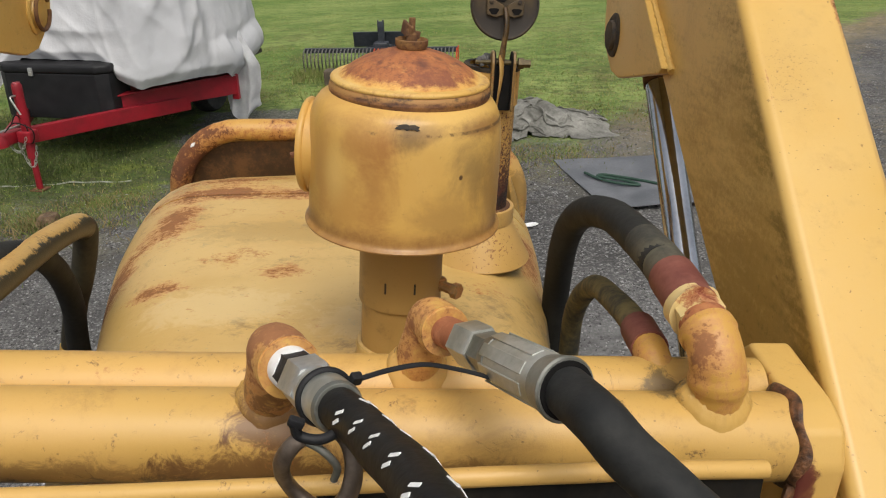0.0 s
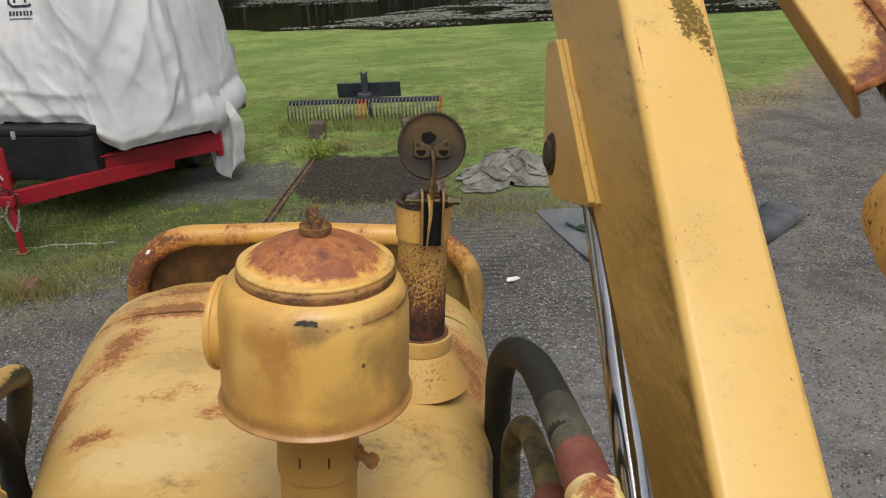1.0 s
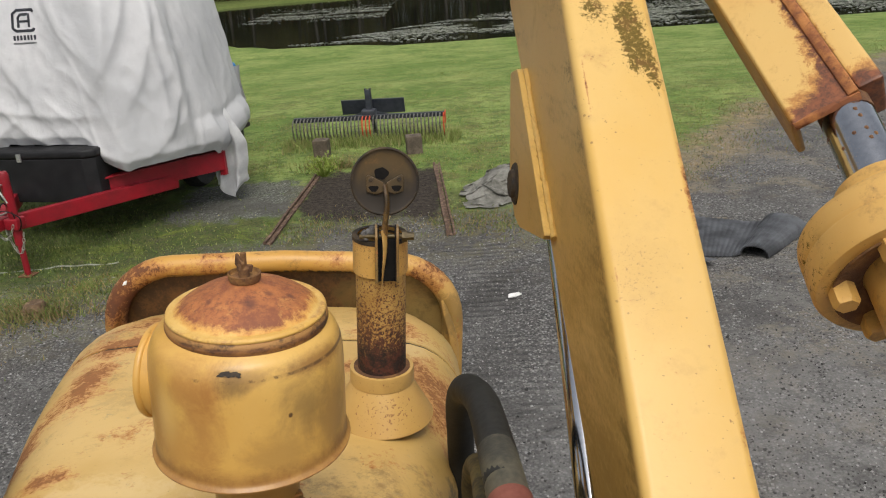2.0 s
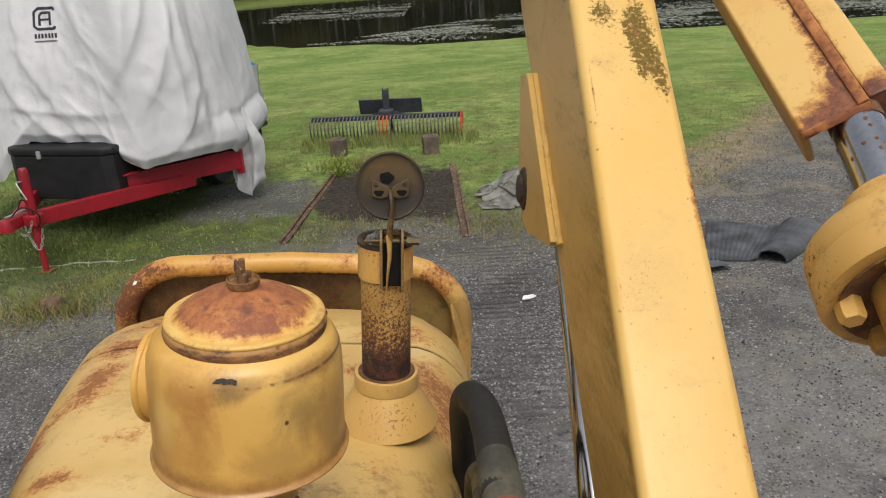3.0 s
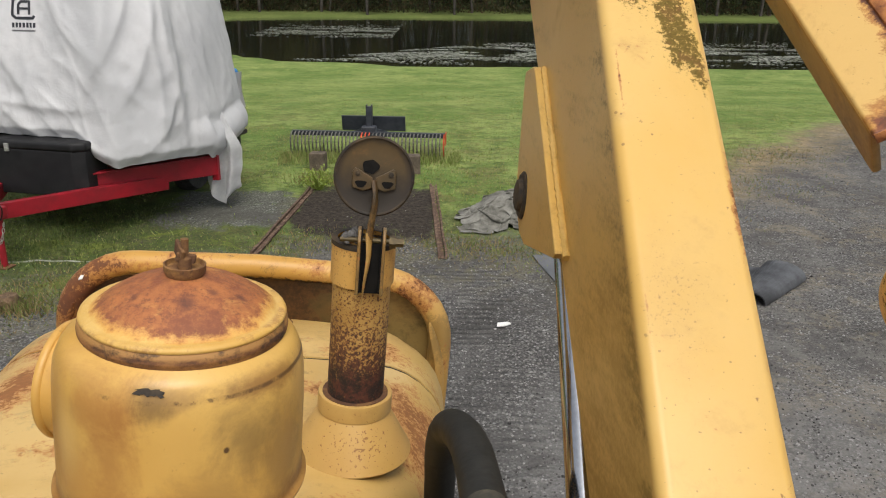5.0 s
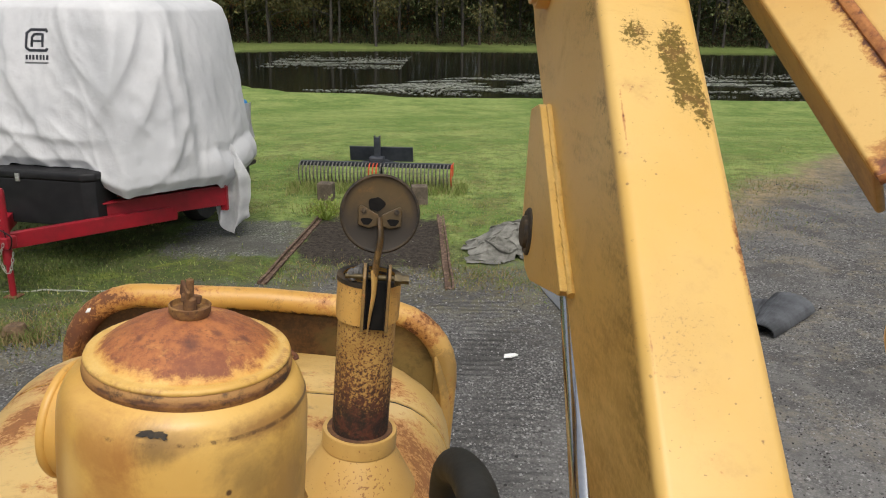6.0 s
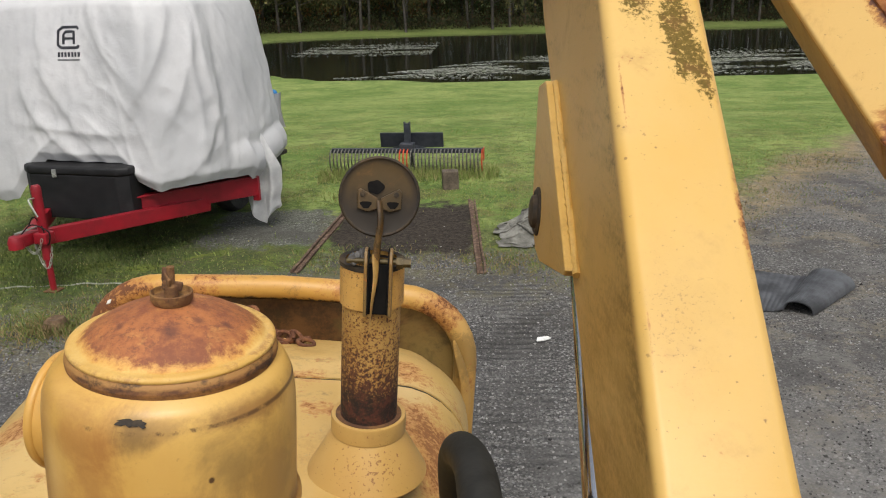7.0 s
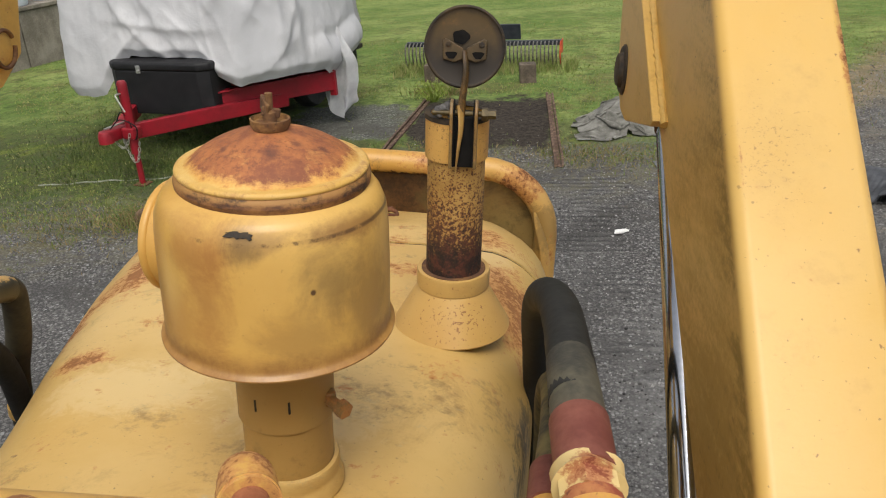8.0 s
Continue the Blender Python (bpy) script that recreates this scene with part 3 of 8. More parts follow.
def tree(tone, height, low, spread, seed):
    """A trunk with limbs and a crown of loose leaf clumps."""
    rng.seed(seed)
    t = thing("tree", Matrix.Identity(4), {"green": "tall dark green forest tree with a bare lower trunk", "olive": "forest tree with yellowing olive autumn leaves", "rust": "forest tree with rust-brown autumn leaves"}[tone], "tree", "woods beyond the pond")
    bm = bmesh.new()
    lean = rng.gauss(0, 0.25)
    line = [(lean * k / 6 + rng.gauss(0, 0.05), rng.gauss(0, 0.05), height * 0.92 * k / 6) for k in range(7)]
    tube(spline(line, 2), lambda u: 0.095 * (1 - u) ** 0.8 + 0.015, 8, bm)
    tips = []
    for k in range(14):
        z = low + (height * 0.85 - low) * (k / 13) ** 0.9
        a, l = rng.uniform(0, 6.28), spread * rng.uniform(0.5, 1.0) * (1.15 - z / height)
        p0 = Vector((lean * z / height, 0, z))
        p1 = p0 + Vector((math.cos(a) * l * 0.5, math.sin(a) * l * 0.5, l * 0.15))
        p2 = p0 + Vector((math.cos(a) * l, math.sin(a) * l, l * rng.uniform(0.1, 0.45)))
        tube([p0, p1, p2], lambda u: 0.035 * (1 - u) + 0.008, 4, bm)
        tips += [p1, p2, (p1 + p2) / 2]
    part("trunk", bm, BARK, t)

    def place():
        return rng.choice(tips) + Vector((rng.gauss(0, 0.6), rng.gauss(0, 0.6), rng.gauss(0, 0.5)))
    V, F = [], []
    for vs, fs in leaf_clumps(1900, place, 0.14):
        o = len(V)
        V += vs
        F += [tuple(i + o for i in f) for f in fs]
    crown = new("crown", raw_mesh("crown", V, F, LEAF[tone]))
    crown.parent = t
    return t


def build_woods():
    kinds = [tree("green", 17, 3.5, 4.2, 11), tree("olive", 14, 2.0, 4.0, 12), tree("rust", 12, 1.2, 3.6, 13), tree("green", 19, 5.5, 4.0, 14)]
    rng.seed(77)
    spots = []
    for row, y0 in enumerate((59.5, 62.0, 65.5, 70.0)):
        x = -36.0 + row
        while x < 46:
            spots.append((x + rng.gauss(0, 0.5), y0 + rng.gauss(0, 1.2), row))
            x += rng.uniform(1.9, 3.8)
    # the wood comes nearer on the far left of the pond
    for i in range(12):
        spots.append((-19 - rng.random() * 16, 48 + i * 1.1 + rng.gauss(0, 1), 1))
    used = set()
    for x, y, row in spots:
        warm = noise.noise((x * 0.08, y * 0.1, 0)) + (0.25 if x < 4 else -0.25)
        k = rng.choice((1, 2, 1, 0)) if warm > 0.1 else rng.choice((0, 3, 3, 1))
        m = pose(x, y, ground_z(x, y) - 0.1, 0, 0, rng.uniform(0, 360)) @ Matrix.Scale(rng.uniform(0.85, 1.2), 4)
        if k in used:
            c = copy_thing(kinds[k], m)
            c.scale = m.to_scale()
        else:
            kinds[k].matrix_world = m
            used.add(k)


build_woods()
rng.seed(5)


def brush_place():
    x = rng.uniform(-40, 50)
    y = rng.uniform(59.5, 78)
    h = 3.2 if y < 66 else 8.0
    return (x, y, ground_z(x, y) + (abs(rng.gauss(0, 0.45)) if y < 63 else abs(rng.gauss(0, 1.0)) * h * 0.5))


scatter_mesh("undergrowth", island_mat("undergrowth_leaves", [(0.010, 0.018, 0.007), (0.028, 0.040, 0.013), (0.055, 0.050, 0.017), (0.060, 0.032, 0.015), (0.020, 0.034, 0.012)]), leaf_clumps(42000, brush_place, 0.12), "dark mixed undergrowth along the edge of the woods", "bushes")


def far_place():
    """Woods behind the pond, and an unseen ring added to dim the low sky."""
    if rng.random() < 0.55:
        return (rng.uniform(-60, 80), rng.uniform(77, 90), 20 * rng.random() ** 1.2)
    a = rng.uniform(0, 2 * math.pi)
    r = rng.uniform(78, 92)
    return (5 + r * math.cos(a) * 1.1, 10 + r * math.sin(a), rng.uniform(0, 18))


scatter_mesh("far_woods_and_sky_screen", LEAF["green"], leaf_clumps(34000, far_place, 0.55), "deep dark woods behind the pond, plus an unseen ring added to cut low skylight", "woods")


# ---- the tractor: x to its right, y ahead, z up; it stands askew, leaning to its right ----
TRACTOR = pose(-0.41, 0, 0, 0, 4.5, 0) @ Matrix.Translation((0, 1.2, 0)) @ pose(0, 0, 0, 0, 0, 4.3) @ Matrix.Translation((0, -1.2, 0))
tractor = thing("tractor", TRACTOR, "old yellow loader tractor with faded rusty paint, parked on gravel", "tractor")

SOOTY, OLIVE, UMBER = (0.055, 0.042, 0.026), (0.165, 0.115, 0.042), (0.15, 0.068, 0.024)
REDRUST = ((0.48, 0.205, 0.055), (0.26, 0.082, 0.030), (0.11, 0.038, 0.018))
HOOD_PAINT = paint("hood_paint", [(-0.27, 1.70, 1.81, 0.13, 0.50, 0.6, 1.4, 1), (-0.22, 1.86, 1.85, 0.20, 0.52, 2.2, 0.4, 1), (0.10, 1.84, 1.86, 0.16, 0.26, 2, 0.5, 1), (-0.33, 1.52, 1.76, 0.10, 0.42, 0.8, 2.0, 1), (-0.12, 1.50, 1.88, 0.09, 0.30, 1.6, 0.7, 1), (0.36, 1.72, 1.80, 0.16, 0.40), (0.30, 1.93, 1.84, 0.16, 0.42, 1.5, 0.6, 1), (-0.20, 2.02, 1.80, 0.2, 0.40), (0.37, 1.60, 1.78, 0.10, 0.46), (0.22, 1.72, 1.81, 0.09, 0.42, 1.4, 0.7, 1), (-0.05, 1.42, 1.85, 0.08, 0.32, 1.5, 0.6, 1), (-0.22, 1.38, 1.83, 0.07, 0.34, 1.4, 0.6, 1)], rust=0.66, grime=0.55, stain=0.30, yellow=(0.57, 0.365, 0.110), pale=(0.65, 0.45, 0.170), tones=REDRUST, depth=0.7, scuff=0.65,
                   smear=[(0.40, 1.35, 1.70, 0.16, 0.85, SOOTY, 0.5, 1.6, 1), (0.38, 1.12, 1.74, 0.12, 0.6, SOOTY, 0.5, 1.5, 1), (-0.06, 1.02, 1.86, 0.16, 0.45, (0.74, 0.58, 0.30), 1.6, 0.7, 1), (-0.12, 1.30, 1.86, 0.16, 0.40, (0.74, 0.58, 0.30), 1.2, 0.7, 1), (0.10, 1.25, 1.86, 0.14, 0.30, (0.74, 0.58, 0.30), 1.2, 0.7, 1), (-0.05, 1.62, 1.85, 0.22, 0.20, OLIVE, 1.5, 0.5, 1), (0.30, 1.80, 1.83, 0.14, 0.35, (0.74, 0.58, 0.30), 1, 1, 1)])
# first smear: rusty grime and shading put into the colour of the tube's underside
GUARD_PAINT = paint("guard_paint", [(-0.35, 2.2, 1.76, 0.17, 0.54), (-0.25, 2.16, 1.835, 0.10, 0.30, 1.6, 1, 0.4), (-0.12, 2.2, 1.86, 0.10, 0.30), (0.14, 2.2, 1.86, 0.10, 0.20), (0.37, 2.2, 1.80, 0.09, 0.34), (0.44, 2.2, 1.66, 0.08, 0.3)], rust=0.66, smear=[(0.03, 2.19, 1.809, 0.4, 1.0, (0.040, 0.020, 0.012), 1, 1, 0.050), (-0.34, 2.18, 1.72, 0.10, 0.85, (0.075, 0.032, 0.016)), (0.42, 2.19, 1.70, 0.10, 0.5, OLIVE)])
BX, BY = 0.120, 1.140
SX, SY = 0.260, 1.537


def polar(n, cx, cy):
    """Angle round an upright axis (0 towards the driver), distance from it, and height."""
    x, y, z = n.xyz()
    dx, dy = n.math("SUBTRACT", x, cx), n.math("SUBTRACT", cy, y)
    r = n.math("SQRT", n.add(n.math("MULTIPLY", dx, dx), n.math("MULTIPLY", dy, dy)))
    return n.math("ARCTAN2", dx, dy), r, z


def patch(n, u, v, u0, v0, su, sv, warp, edge=0.7, k=1.0):
    """A stain about (u0, v0) with a soft, uneven outline; warp is noise about 0."""
    a = n.math("DIVIDE", n.math("SUBTRACT", u, u0), su)
    b = n.math("DIVIDE", n.math("SUBTRACT", v, v0), sv)
    d = n.math("SQRT", n.add(n.math("MULTIPLY", a, a), n.math("MULTIPLY", b, b)))
    return n.ramp(n.add(d, warp), 1.0 - edge, 1.0 + edge * 0.6, k, 0.0)


def bowl_dirt_and_highlight(n, col):
    """Rust that has bled down beside the chip, a grey bruise, a creased shoulder, a dirty foot and a painted dent
    highlight.
    """
    u, r, z = polar(n, BX, BY)
    wide = n.math("MULTIPLY", n.math("SUBTRACT", n.noise(14, 8, 0.68, dist=0.7), 0.5), 2.6)
    fine = n.math("MULTIPLY", n.math("SUBTRACT", n.noise(55, 8, 0.74), 0.5), 2.2)
    w = n.add(wide, n.math("MULTIPLY", fine, 0.5))
    for u0, v0, su, sv, tone, k in ((-0.40, 2.150, 0.34, 0.026, (0.34, 0.145, 0.038), 0.68), (-0.30, 2.112, 0.19, 0.055, (0.31, 0.130, 0.036), 0.62), (-0.62, 2.085, 0.34, 0.045, (0.40, 0.195, 0.052), 0.50),
                                    (0.70, 2.128, 0.30, 0.036, (0.24, 0.150, 0.052), 0.75), (0.45, 2.085, 0.35, 0.034, (0.31, 0.180, 0.055), 0.55), (1.10, 2.095, 0.30, 0.055, (0.27, 0.155, 0.050), 0.6),
                                    (1.02, 2.166, 0.50, 0.010, (0.22, 0.105, 0.034), 0.75), (0.10, 2.166, 0.25, 0.012, (0.22, 0.12, 0.045), 0.6), (0.02, 2.158, 0.14, 0.014, (0.14, 0.085, 0.035), 0.6), (-0.95, 2.12, 0.22, 0.05, (0.40, 0.20, 0.05), 0.5)):
        col = n.mix(patch(n, u, z, u0, v0, su, sv, w, 0.75, k), col, tone)
    foot = n.ramp(n.add(z, n.math("MULTIPLY", w, 0.007)), 2.052, 2.074, 0.80, 0.0)
    col = n.mix(foot, col, n.mix(n.ramp(fine, -0.4, 0.4), (0.20, 0.085, 0.028), (0.32, 0.165, 0.050)))
    crease = n.math("MULTIPLY", n.ramp(n.math("ABSOLUTE", n.math("SUBTRACT", z, n.add(2.1645, n.math("MULTIPLY", wide, 0.0012)))), 0.0006, 0.0024, 1.0, 0.0), n.ramp(n.add(fine, n.math("MULTIPLY", u, 0.35)), 0.02, 0.35))
    col = n.mix(n.math("MULTIPLY", crease, 0.85), col, (0.085, 0.040, 0.018))
    dot = patch(n, u, z, 0.545, 2.1215, 0.026, 0.0030, n.math("MULTIPLY", fine, 0.35), 0.45, 0.95)
    col = n.mix(dot, col, (0.060, 0.026, 0.014))
    # pale patch on the left: a dent's highlight put into the colour
    pale = patch(n, u, z, -0.78, 2.118, 0.16, 0.030, n.math("MULTIPLY", wide, 0.4), 0.9, 0.5)
    return n.mix(pale, col, (0.72, 0.50, 0.17))


BOWL_PAINT = paint("bowl_paint", [], rust=0.86, grime=0.72, stain=0.16, scuff=0.14, chips=0.35, yellow=(0.56, 0.320, 0.075), pale=(0.64, 0.405, 0.112), gloss=0.34, extra=bowl_dirt_and_highlight)


def lid_material():
    """A pale yellow flange round a dome that has rusted to orange and plum brown."""
    n = Nodes("rusty_lid_paint")
    u, r, z = polar(n, BX, BY)
    x, y, _ = n.xyz()
    wide = n.math("SUBTRACT", n.noise(16, 8, 0.68, dist=0.5), 0.5)
    fine = n.math("SUBTRACT", n.noise(75, 9, 0.78), 0.5)
    grain = n.crisp(240, 2.2, 6, 0.75)
    col = n.mix(n.ramp(wide, -0.12, 0.14), (0.60, 0.355, 0.085), (0.70, 0.470, 0.150))
    d = n.add(r, n.math("MULTIPLY", wide, 0.013), n.math("MULTIPLY", fine, 0.009), n.math("MULTIPLY", n.math("SUBTRACT", BX, x), 0.04))
    amber = n.ramp(d, 0.0695, 0.0745, 1.0, 0.0)
    red = n.ramp(n.add(d, n.math("MULTIPLY", fine, 0.020)), 0.0630, 0.0715, 1.0, 0.0)
    col = n.mix(n.math("MULTIPLY", amber, 0.85), col, n.mix(n.ramp(fine, -0.15, 0.15), (0.56, 0.245, 0.045), (0.64, 0.360, 0.090)))
    rust = n.mix(n.ramp(n.add(fine, n.math("MULTIPLY", wide, 0.8)), -0.16, 0.18), (0.190, 0.056, 0.030), (0.400, 0.135, 0.044))
    rust = n.mix(n.ramp(n.noise(34, 7, 0.72, dist=0.6), 0.55, 0.68, 0.0, 0.75), rust, (0.52, 0.245, 0.070))
    rust = n.mix(n.ramp(n.add(grain, n.math("MULTIPLY", wide, 0.8)), 0.58, 0.84, 0.0, 0.6), rust, (0.105, 0.036, 0.026))
    col = n.mix(n.math("MULTIPLY", red, 0.93), col, rust)
    w = n.math("MULTIPLY", fine, 1.4)
    for px, py, s in ((0.133, 1.100, 0.0085), (0.150, 1.118, 0.005), (0.092, 1.108, 0.004), (0.170, 1.125, 0.004)):
        col = n.mix(patch(n, x, y, px, py, s, s, w, 0.8, 0.7), col, (0.085, 0.030, 0.024))
    skirt = n.math("MULTIPLY", n.ramp(r, 0.0745, 0.0800), n.ramp(n.add(fine, wide), -0.05, 0.16, 0.0, 0.8))
    col = n.mix(skirt, col, (0.36, 0.170, 0.045))
    n.bump(n.add(n.math("MULTIPLY", grain, 0.5), fine, n.math("MULTIPLY", red, -0.3)), 0.30, 0.0022)
    return n.done(col, n.ramp(red, 0.0, 1.0, 0.42, 0.68))


LID_PAINT = lid_material()


def band_material():
    """The rolled rim band: brown rust in streaks along it with black scabs."""
    n = Nodes("rim_rust")
    u, r, z = polar(n, BX, BY)
    co = n.node("ShaderNodeCombineXYZ", 0, (), _0=n.math("MULTIPLY", u, 0.045), _1=n.math("MULTIPLY", z, 1.0), _2=r)
    a = n.noise(70, 8, 0.72, co=co)
    b = n.noise(150, 7, 0.75)
    col = n.mix(n.ramp(a, 0.38, 0.62), (0.115, 0.046, 0.020), (0.300, 0.138, 0.042))
    col = n.mix(n.ramp(n.add(z, n.math("MULTIPLY", a, 0.008)), 2.1935, 2.1965), col, (0.36, 0.185, 0.055))
    col = n.mix(n.ramp(n.add(n.noise(30, 6, 0.7, co=co), n.math("MULTIPLY", b, 0.3)), 0.64, 0.78, 0.0, 0.9), col, (0.024, 0.013, 0.010))
    n.bump(n.add(a, b), 0.35, 0.002)
    return n.done(col, 0.62)


def stack_material():
    """Heat-blistered yellow paint, freckled with rust that closes into a dark scab towards the foot."""
    n = Nodes("stack_paint")
    u, r, z = polar(n, SX, SY)
    wide, mid = n.noise(9, 6, 0.65), n.noise(40, 7, 0.72)
    col = n.mix(n.ramp(wide, 0.35, 0.65), (0.360, 0.205, 0.052), (0.47, 0.290, 0.085))
    low = n.ramp(n.add(z, n.math("MULTIPLY", n.math("SUBTRACT", mid, 0.5), 0.10)), 2.09, 1.905)
    # freckles of two sizes, each with a brown halo
    for scale, thr, k in ((150.0, 0.56, 0.95), (330.0, 0.55, 0.8)):
        f = n.noise(scale, 3, 0.6)
        lim = n.add(f, n.math("MULTIPLY", low, 0.17), n.math("MULTIPLY", n.math("SUBTRACT", mid, 0.5), 0.35))
        col = n.mix(n.ramp(lim, thr + 0.01, thr + 0.06, 0.0, 0.7), col, (0.185, 0.066, 0.022))
        col = n.mix(n.ramp(lim, thr + 0.07, thr + 0.11, 0.0, k), col, n.mix(n.ramp(mid, 0.4, 0.6), (0.018, 0.009, 0.008), (0.060, 0.022, 0.013)))
    scab = n.ramp(n.add(z, n.math("MULTIPLY", n.math("SUBTRACT", n.noise(26, 9, 0.78, dist=0.6), 0.5), 0.16)), 1.940, 1.985, 1.0, 0.0)
    tone = n.mix(n.ramp(n.noise(60, 8, 0.78), 0.42, 0.60), (0.010, 0.007, 0.006), (0.085, 0.023, 0.012))
    tone = n.mix(n.ramp(n.noise(85, 6, 0.75), 0.62, 0.70, 0.0, 0.6), tone, (0.30, 0.140, 0.036))
    col = n.mix(n.math("MULTIPLY", scab, 0.92), col, tone)
    n.bump(n.add(mid, n.math("MULTIPLY", n.noise(190, 5, 0.7), 0.9)), 0.5, 0.003)
    return n.done(col, n.ramp(low, 0.0, 1.0, 0.5, 0.8))


STACK_PAINT = stack_material()
def cone_freckles(n, col):
    """Small rust freckles gathered on the side that faces the driver."""
    u, r, z = polar(n, SX, SY)
    w = n.math("MULTIPLY", n.math("SUBTRACT", n.noise(20, 6, 0.7), 0.5), 2.0)
    zone = n.math("MULTIPLY", patch(n, u, z, 0.05, 1.858, 0.75, 0.030, w, 0.8), n.ramp(r, 0.20, 0.10))
    f = n.ramp(n.add(n.noise(230, 3, 0.6), n.math("MULTIPLY", zone, 0.10)), 0.665, 0.71, 0.0, 0.8)
    return n.mix(f, col, (0.21, 0.085, 0.028))


CONE_PAINT = paint("cone_paint", [], rust=0.82, grime=0.66, stain=0.18, chips=0.5, scuff=0.3, yellow=(0.50, 0.300, 0.085), pale=(0.56, 0.36, 0.115), extra=cone_freckles)


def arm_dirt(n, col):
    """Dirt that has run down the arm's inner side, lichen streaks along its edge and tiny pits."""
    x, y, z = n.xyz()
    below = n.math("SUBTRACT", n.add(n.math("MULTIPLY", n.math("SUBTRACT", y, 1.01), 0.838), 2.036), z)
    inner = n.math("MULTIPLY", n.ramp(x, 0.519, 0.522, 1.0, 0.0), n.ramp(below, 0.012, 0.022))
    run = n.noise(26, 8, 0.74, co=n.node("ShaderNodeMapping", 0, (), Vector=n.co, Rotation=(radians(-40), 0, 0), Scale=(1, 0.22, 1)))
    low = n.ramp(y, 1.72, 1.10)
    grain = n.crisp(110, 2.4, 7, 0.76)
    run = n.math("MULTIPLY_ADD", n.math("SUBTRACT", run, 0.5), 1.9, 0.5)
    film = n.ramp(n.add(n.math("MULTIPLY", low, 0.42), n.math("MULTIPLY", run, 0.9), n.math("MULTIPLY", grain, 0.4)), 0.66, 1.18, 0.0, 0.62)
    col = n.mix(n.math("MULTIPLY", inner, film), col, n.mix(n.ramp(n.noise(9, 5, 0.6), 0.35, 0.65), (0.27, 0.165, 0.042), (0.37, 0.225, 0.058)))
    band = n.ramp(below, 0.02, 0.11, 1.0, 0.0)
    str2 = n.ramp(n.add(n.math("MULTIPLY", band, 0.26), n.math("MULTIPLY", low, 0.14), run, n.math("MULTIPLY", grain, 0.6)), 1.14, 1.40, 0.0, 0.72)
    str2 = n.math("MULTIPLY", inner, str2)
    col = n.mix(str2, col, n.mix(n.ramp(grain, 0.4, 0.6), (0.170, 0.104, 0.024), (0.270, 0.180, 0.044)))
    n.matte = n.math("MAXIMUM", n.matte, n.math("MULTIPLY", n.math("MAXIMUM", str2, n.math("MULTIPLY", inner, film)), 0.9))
    # a few large pits on the top face
    w = n.math("MULTIPLY", n.math("SUBTRACT", n.noise(30, 6, 0.7), 0.5), 2.0)
    spot = n.math("MULTIPLY", patch(n, x, y, 0.553, 1.212, 0.045, 0.060, w, 0.9), n.ramp(below, 0.012, 0.004))
    f = n.ramp(n.add(n.noise(300, 5, 0.8), n.math("MULTIPLY", spot, 0.13)), 0.69, 0.76, 0.0, 0.7)
    col = n.mix(f, col, (0.170, 0.095, 0.030))
    col = n.mix(n.math("MULTIPLY", spot, 0.25), col, (0.40, 0.245, 0.060))
    pit = n.ramp(n.voro(34.0), 0.075, 0.055)
    keep = n.ramp(n.xyz(n.node("ShaderNodeTexVoronoi", "Color", Vector=n.co, Scale=34.0))[0], 0.78, 0.80)
    return n.mix(n.math("MULTIPLY", n.math("MULTIPLY", pit, keep), 0.75), col, (0.20, 0.11, 0.035))


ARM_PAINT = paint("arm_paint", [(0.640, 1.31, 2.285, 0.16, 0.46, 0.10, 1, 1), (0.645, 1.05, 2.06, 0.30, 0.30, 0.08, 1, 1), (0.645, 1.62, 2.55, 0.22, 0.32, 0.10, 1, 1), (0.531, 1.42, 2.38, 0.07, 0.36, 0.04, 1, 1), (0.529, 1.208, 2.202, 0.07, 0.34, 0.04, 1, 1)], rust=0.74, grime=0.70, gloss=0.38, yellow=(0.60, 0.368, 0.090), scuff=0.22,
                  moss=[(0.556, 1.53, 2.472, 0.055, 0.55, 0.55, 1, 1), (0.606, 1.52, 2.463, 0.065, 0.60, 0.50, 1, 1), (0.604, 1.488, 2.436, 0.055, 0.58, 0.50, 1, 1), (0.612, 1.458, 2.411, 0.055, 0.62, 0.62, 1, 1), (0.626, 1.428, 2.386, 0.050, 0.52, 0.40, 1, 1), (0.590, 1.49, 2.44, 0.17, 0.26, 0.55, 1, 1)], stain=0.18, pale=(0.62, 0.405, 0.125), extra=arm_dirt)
# the broad low smear puts dirt and the shade beneath into the tube's colour
PIPE_PAINT = paint("cross_tube_paint", [(0.0, 0.86, 1.93, 0.06, 0.20), (-0.15, 0.95, 1.965, 0.02, 0.34), (-0.12, 0.95, 1.965, 0.02, 0.34)], rust=0.76, grime=0.58, stain=0.30, yellow=(0.55, 0.335, 0.088), scuff=0.55,
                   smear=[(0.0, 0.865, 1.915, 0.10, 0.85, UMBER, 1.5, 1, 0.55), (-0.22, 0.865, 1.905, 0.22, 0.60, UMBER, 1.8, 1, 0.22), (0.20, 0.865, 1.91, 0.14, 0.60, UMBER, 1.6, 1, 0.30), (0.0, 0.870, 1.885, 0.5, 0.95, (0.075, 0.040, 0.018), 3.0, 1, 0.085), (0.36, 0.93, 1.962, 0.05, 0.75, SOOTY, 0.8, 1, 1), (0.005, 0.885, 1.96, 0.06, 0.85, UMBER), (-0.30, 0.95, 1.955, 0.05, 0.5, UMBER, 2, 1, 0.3)])
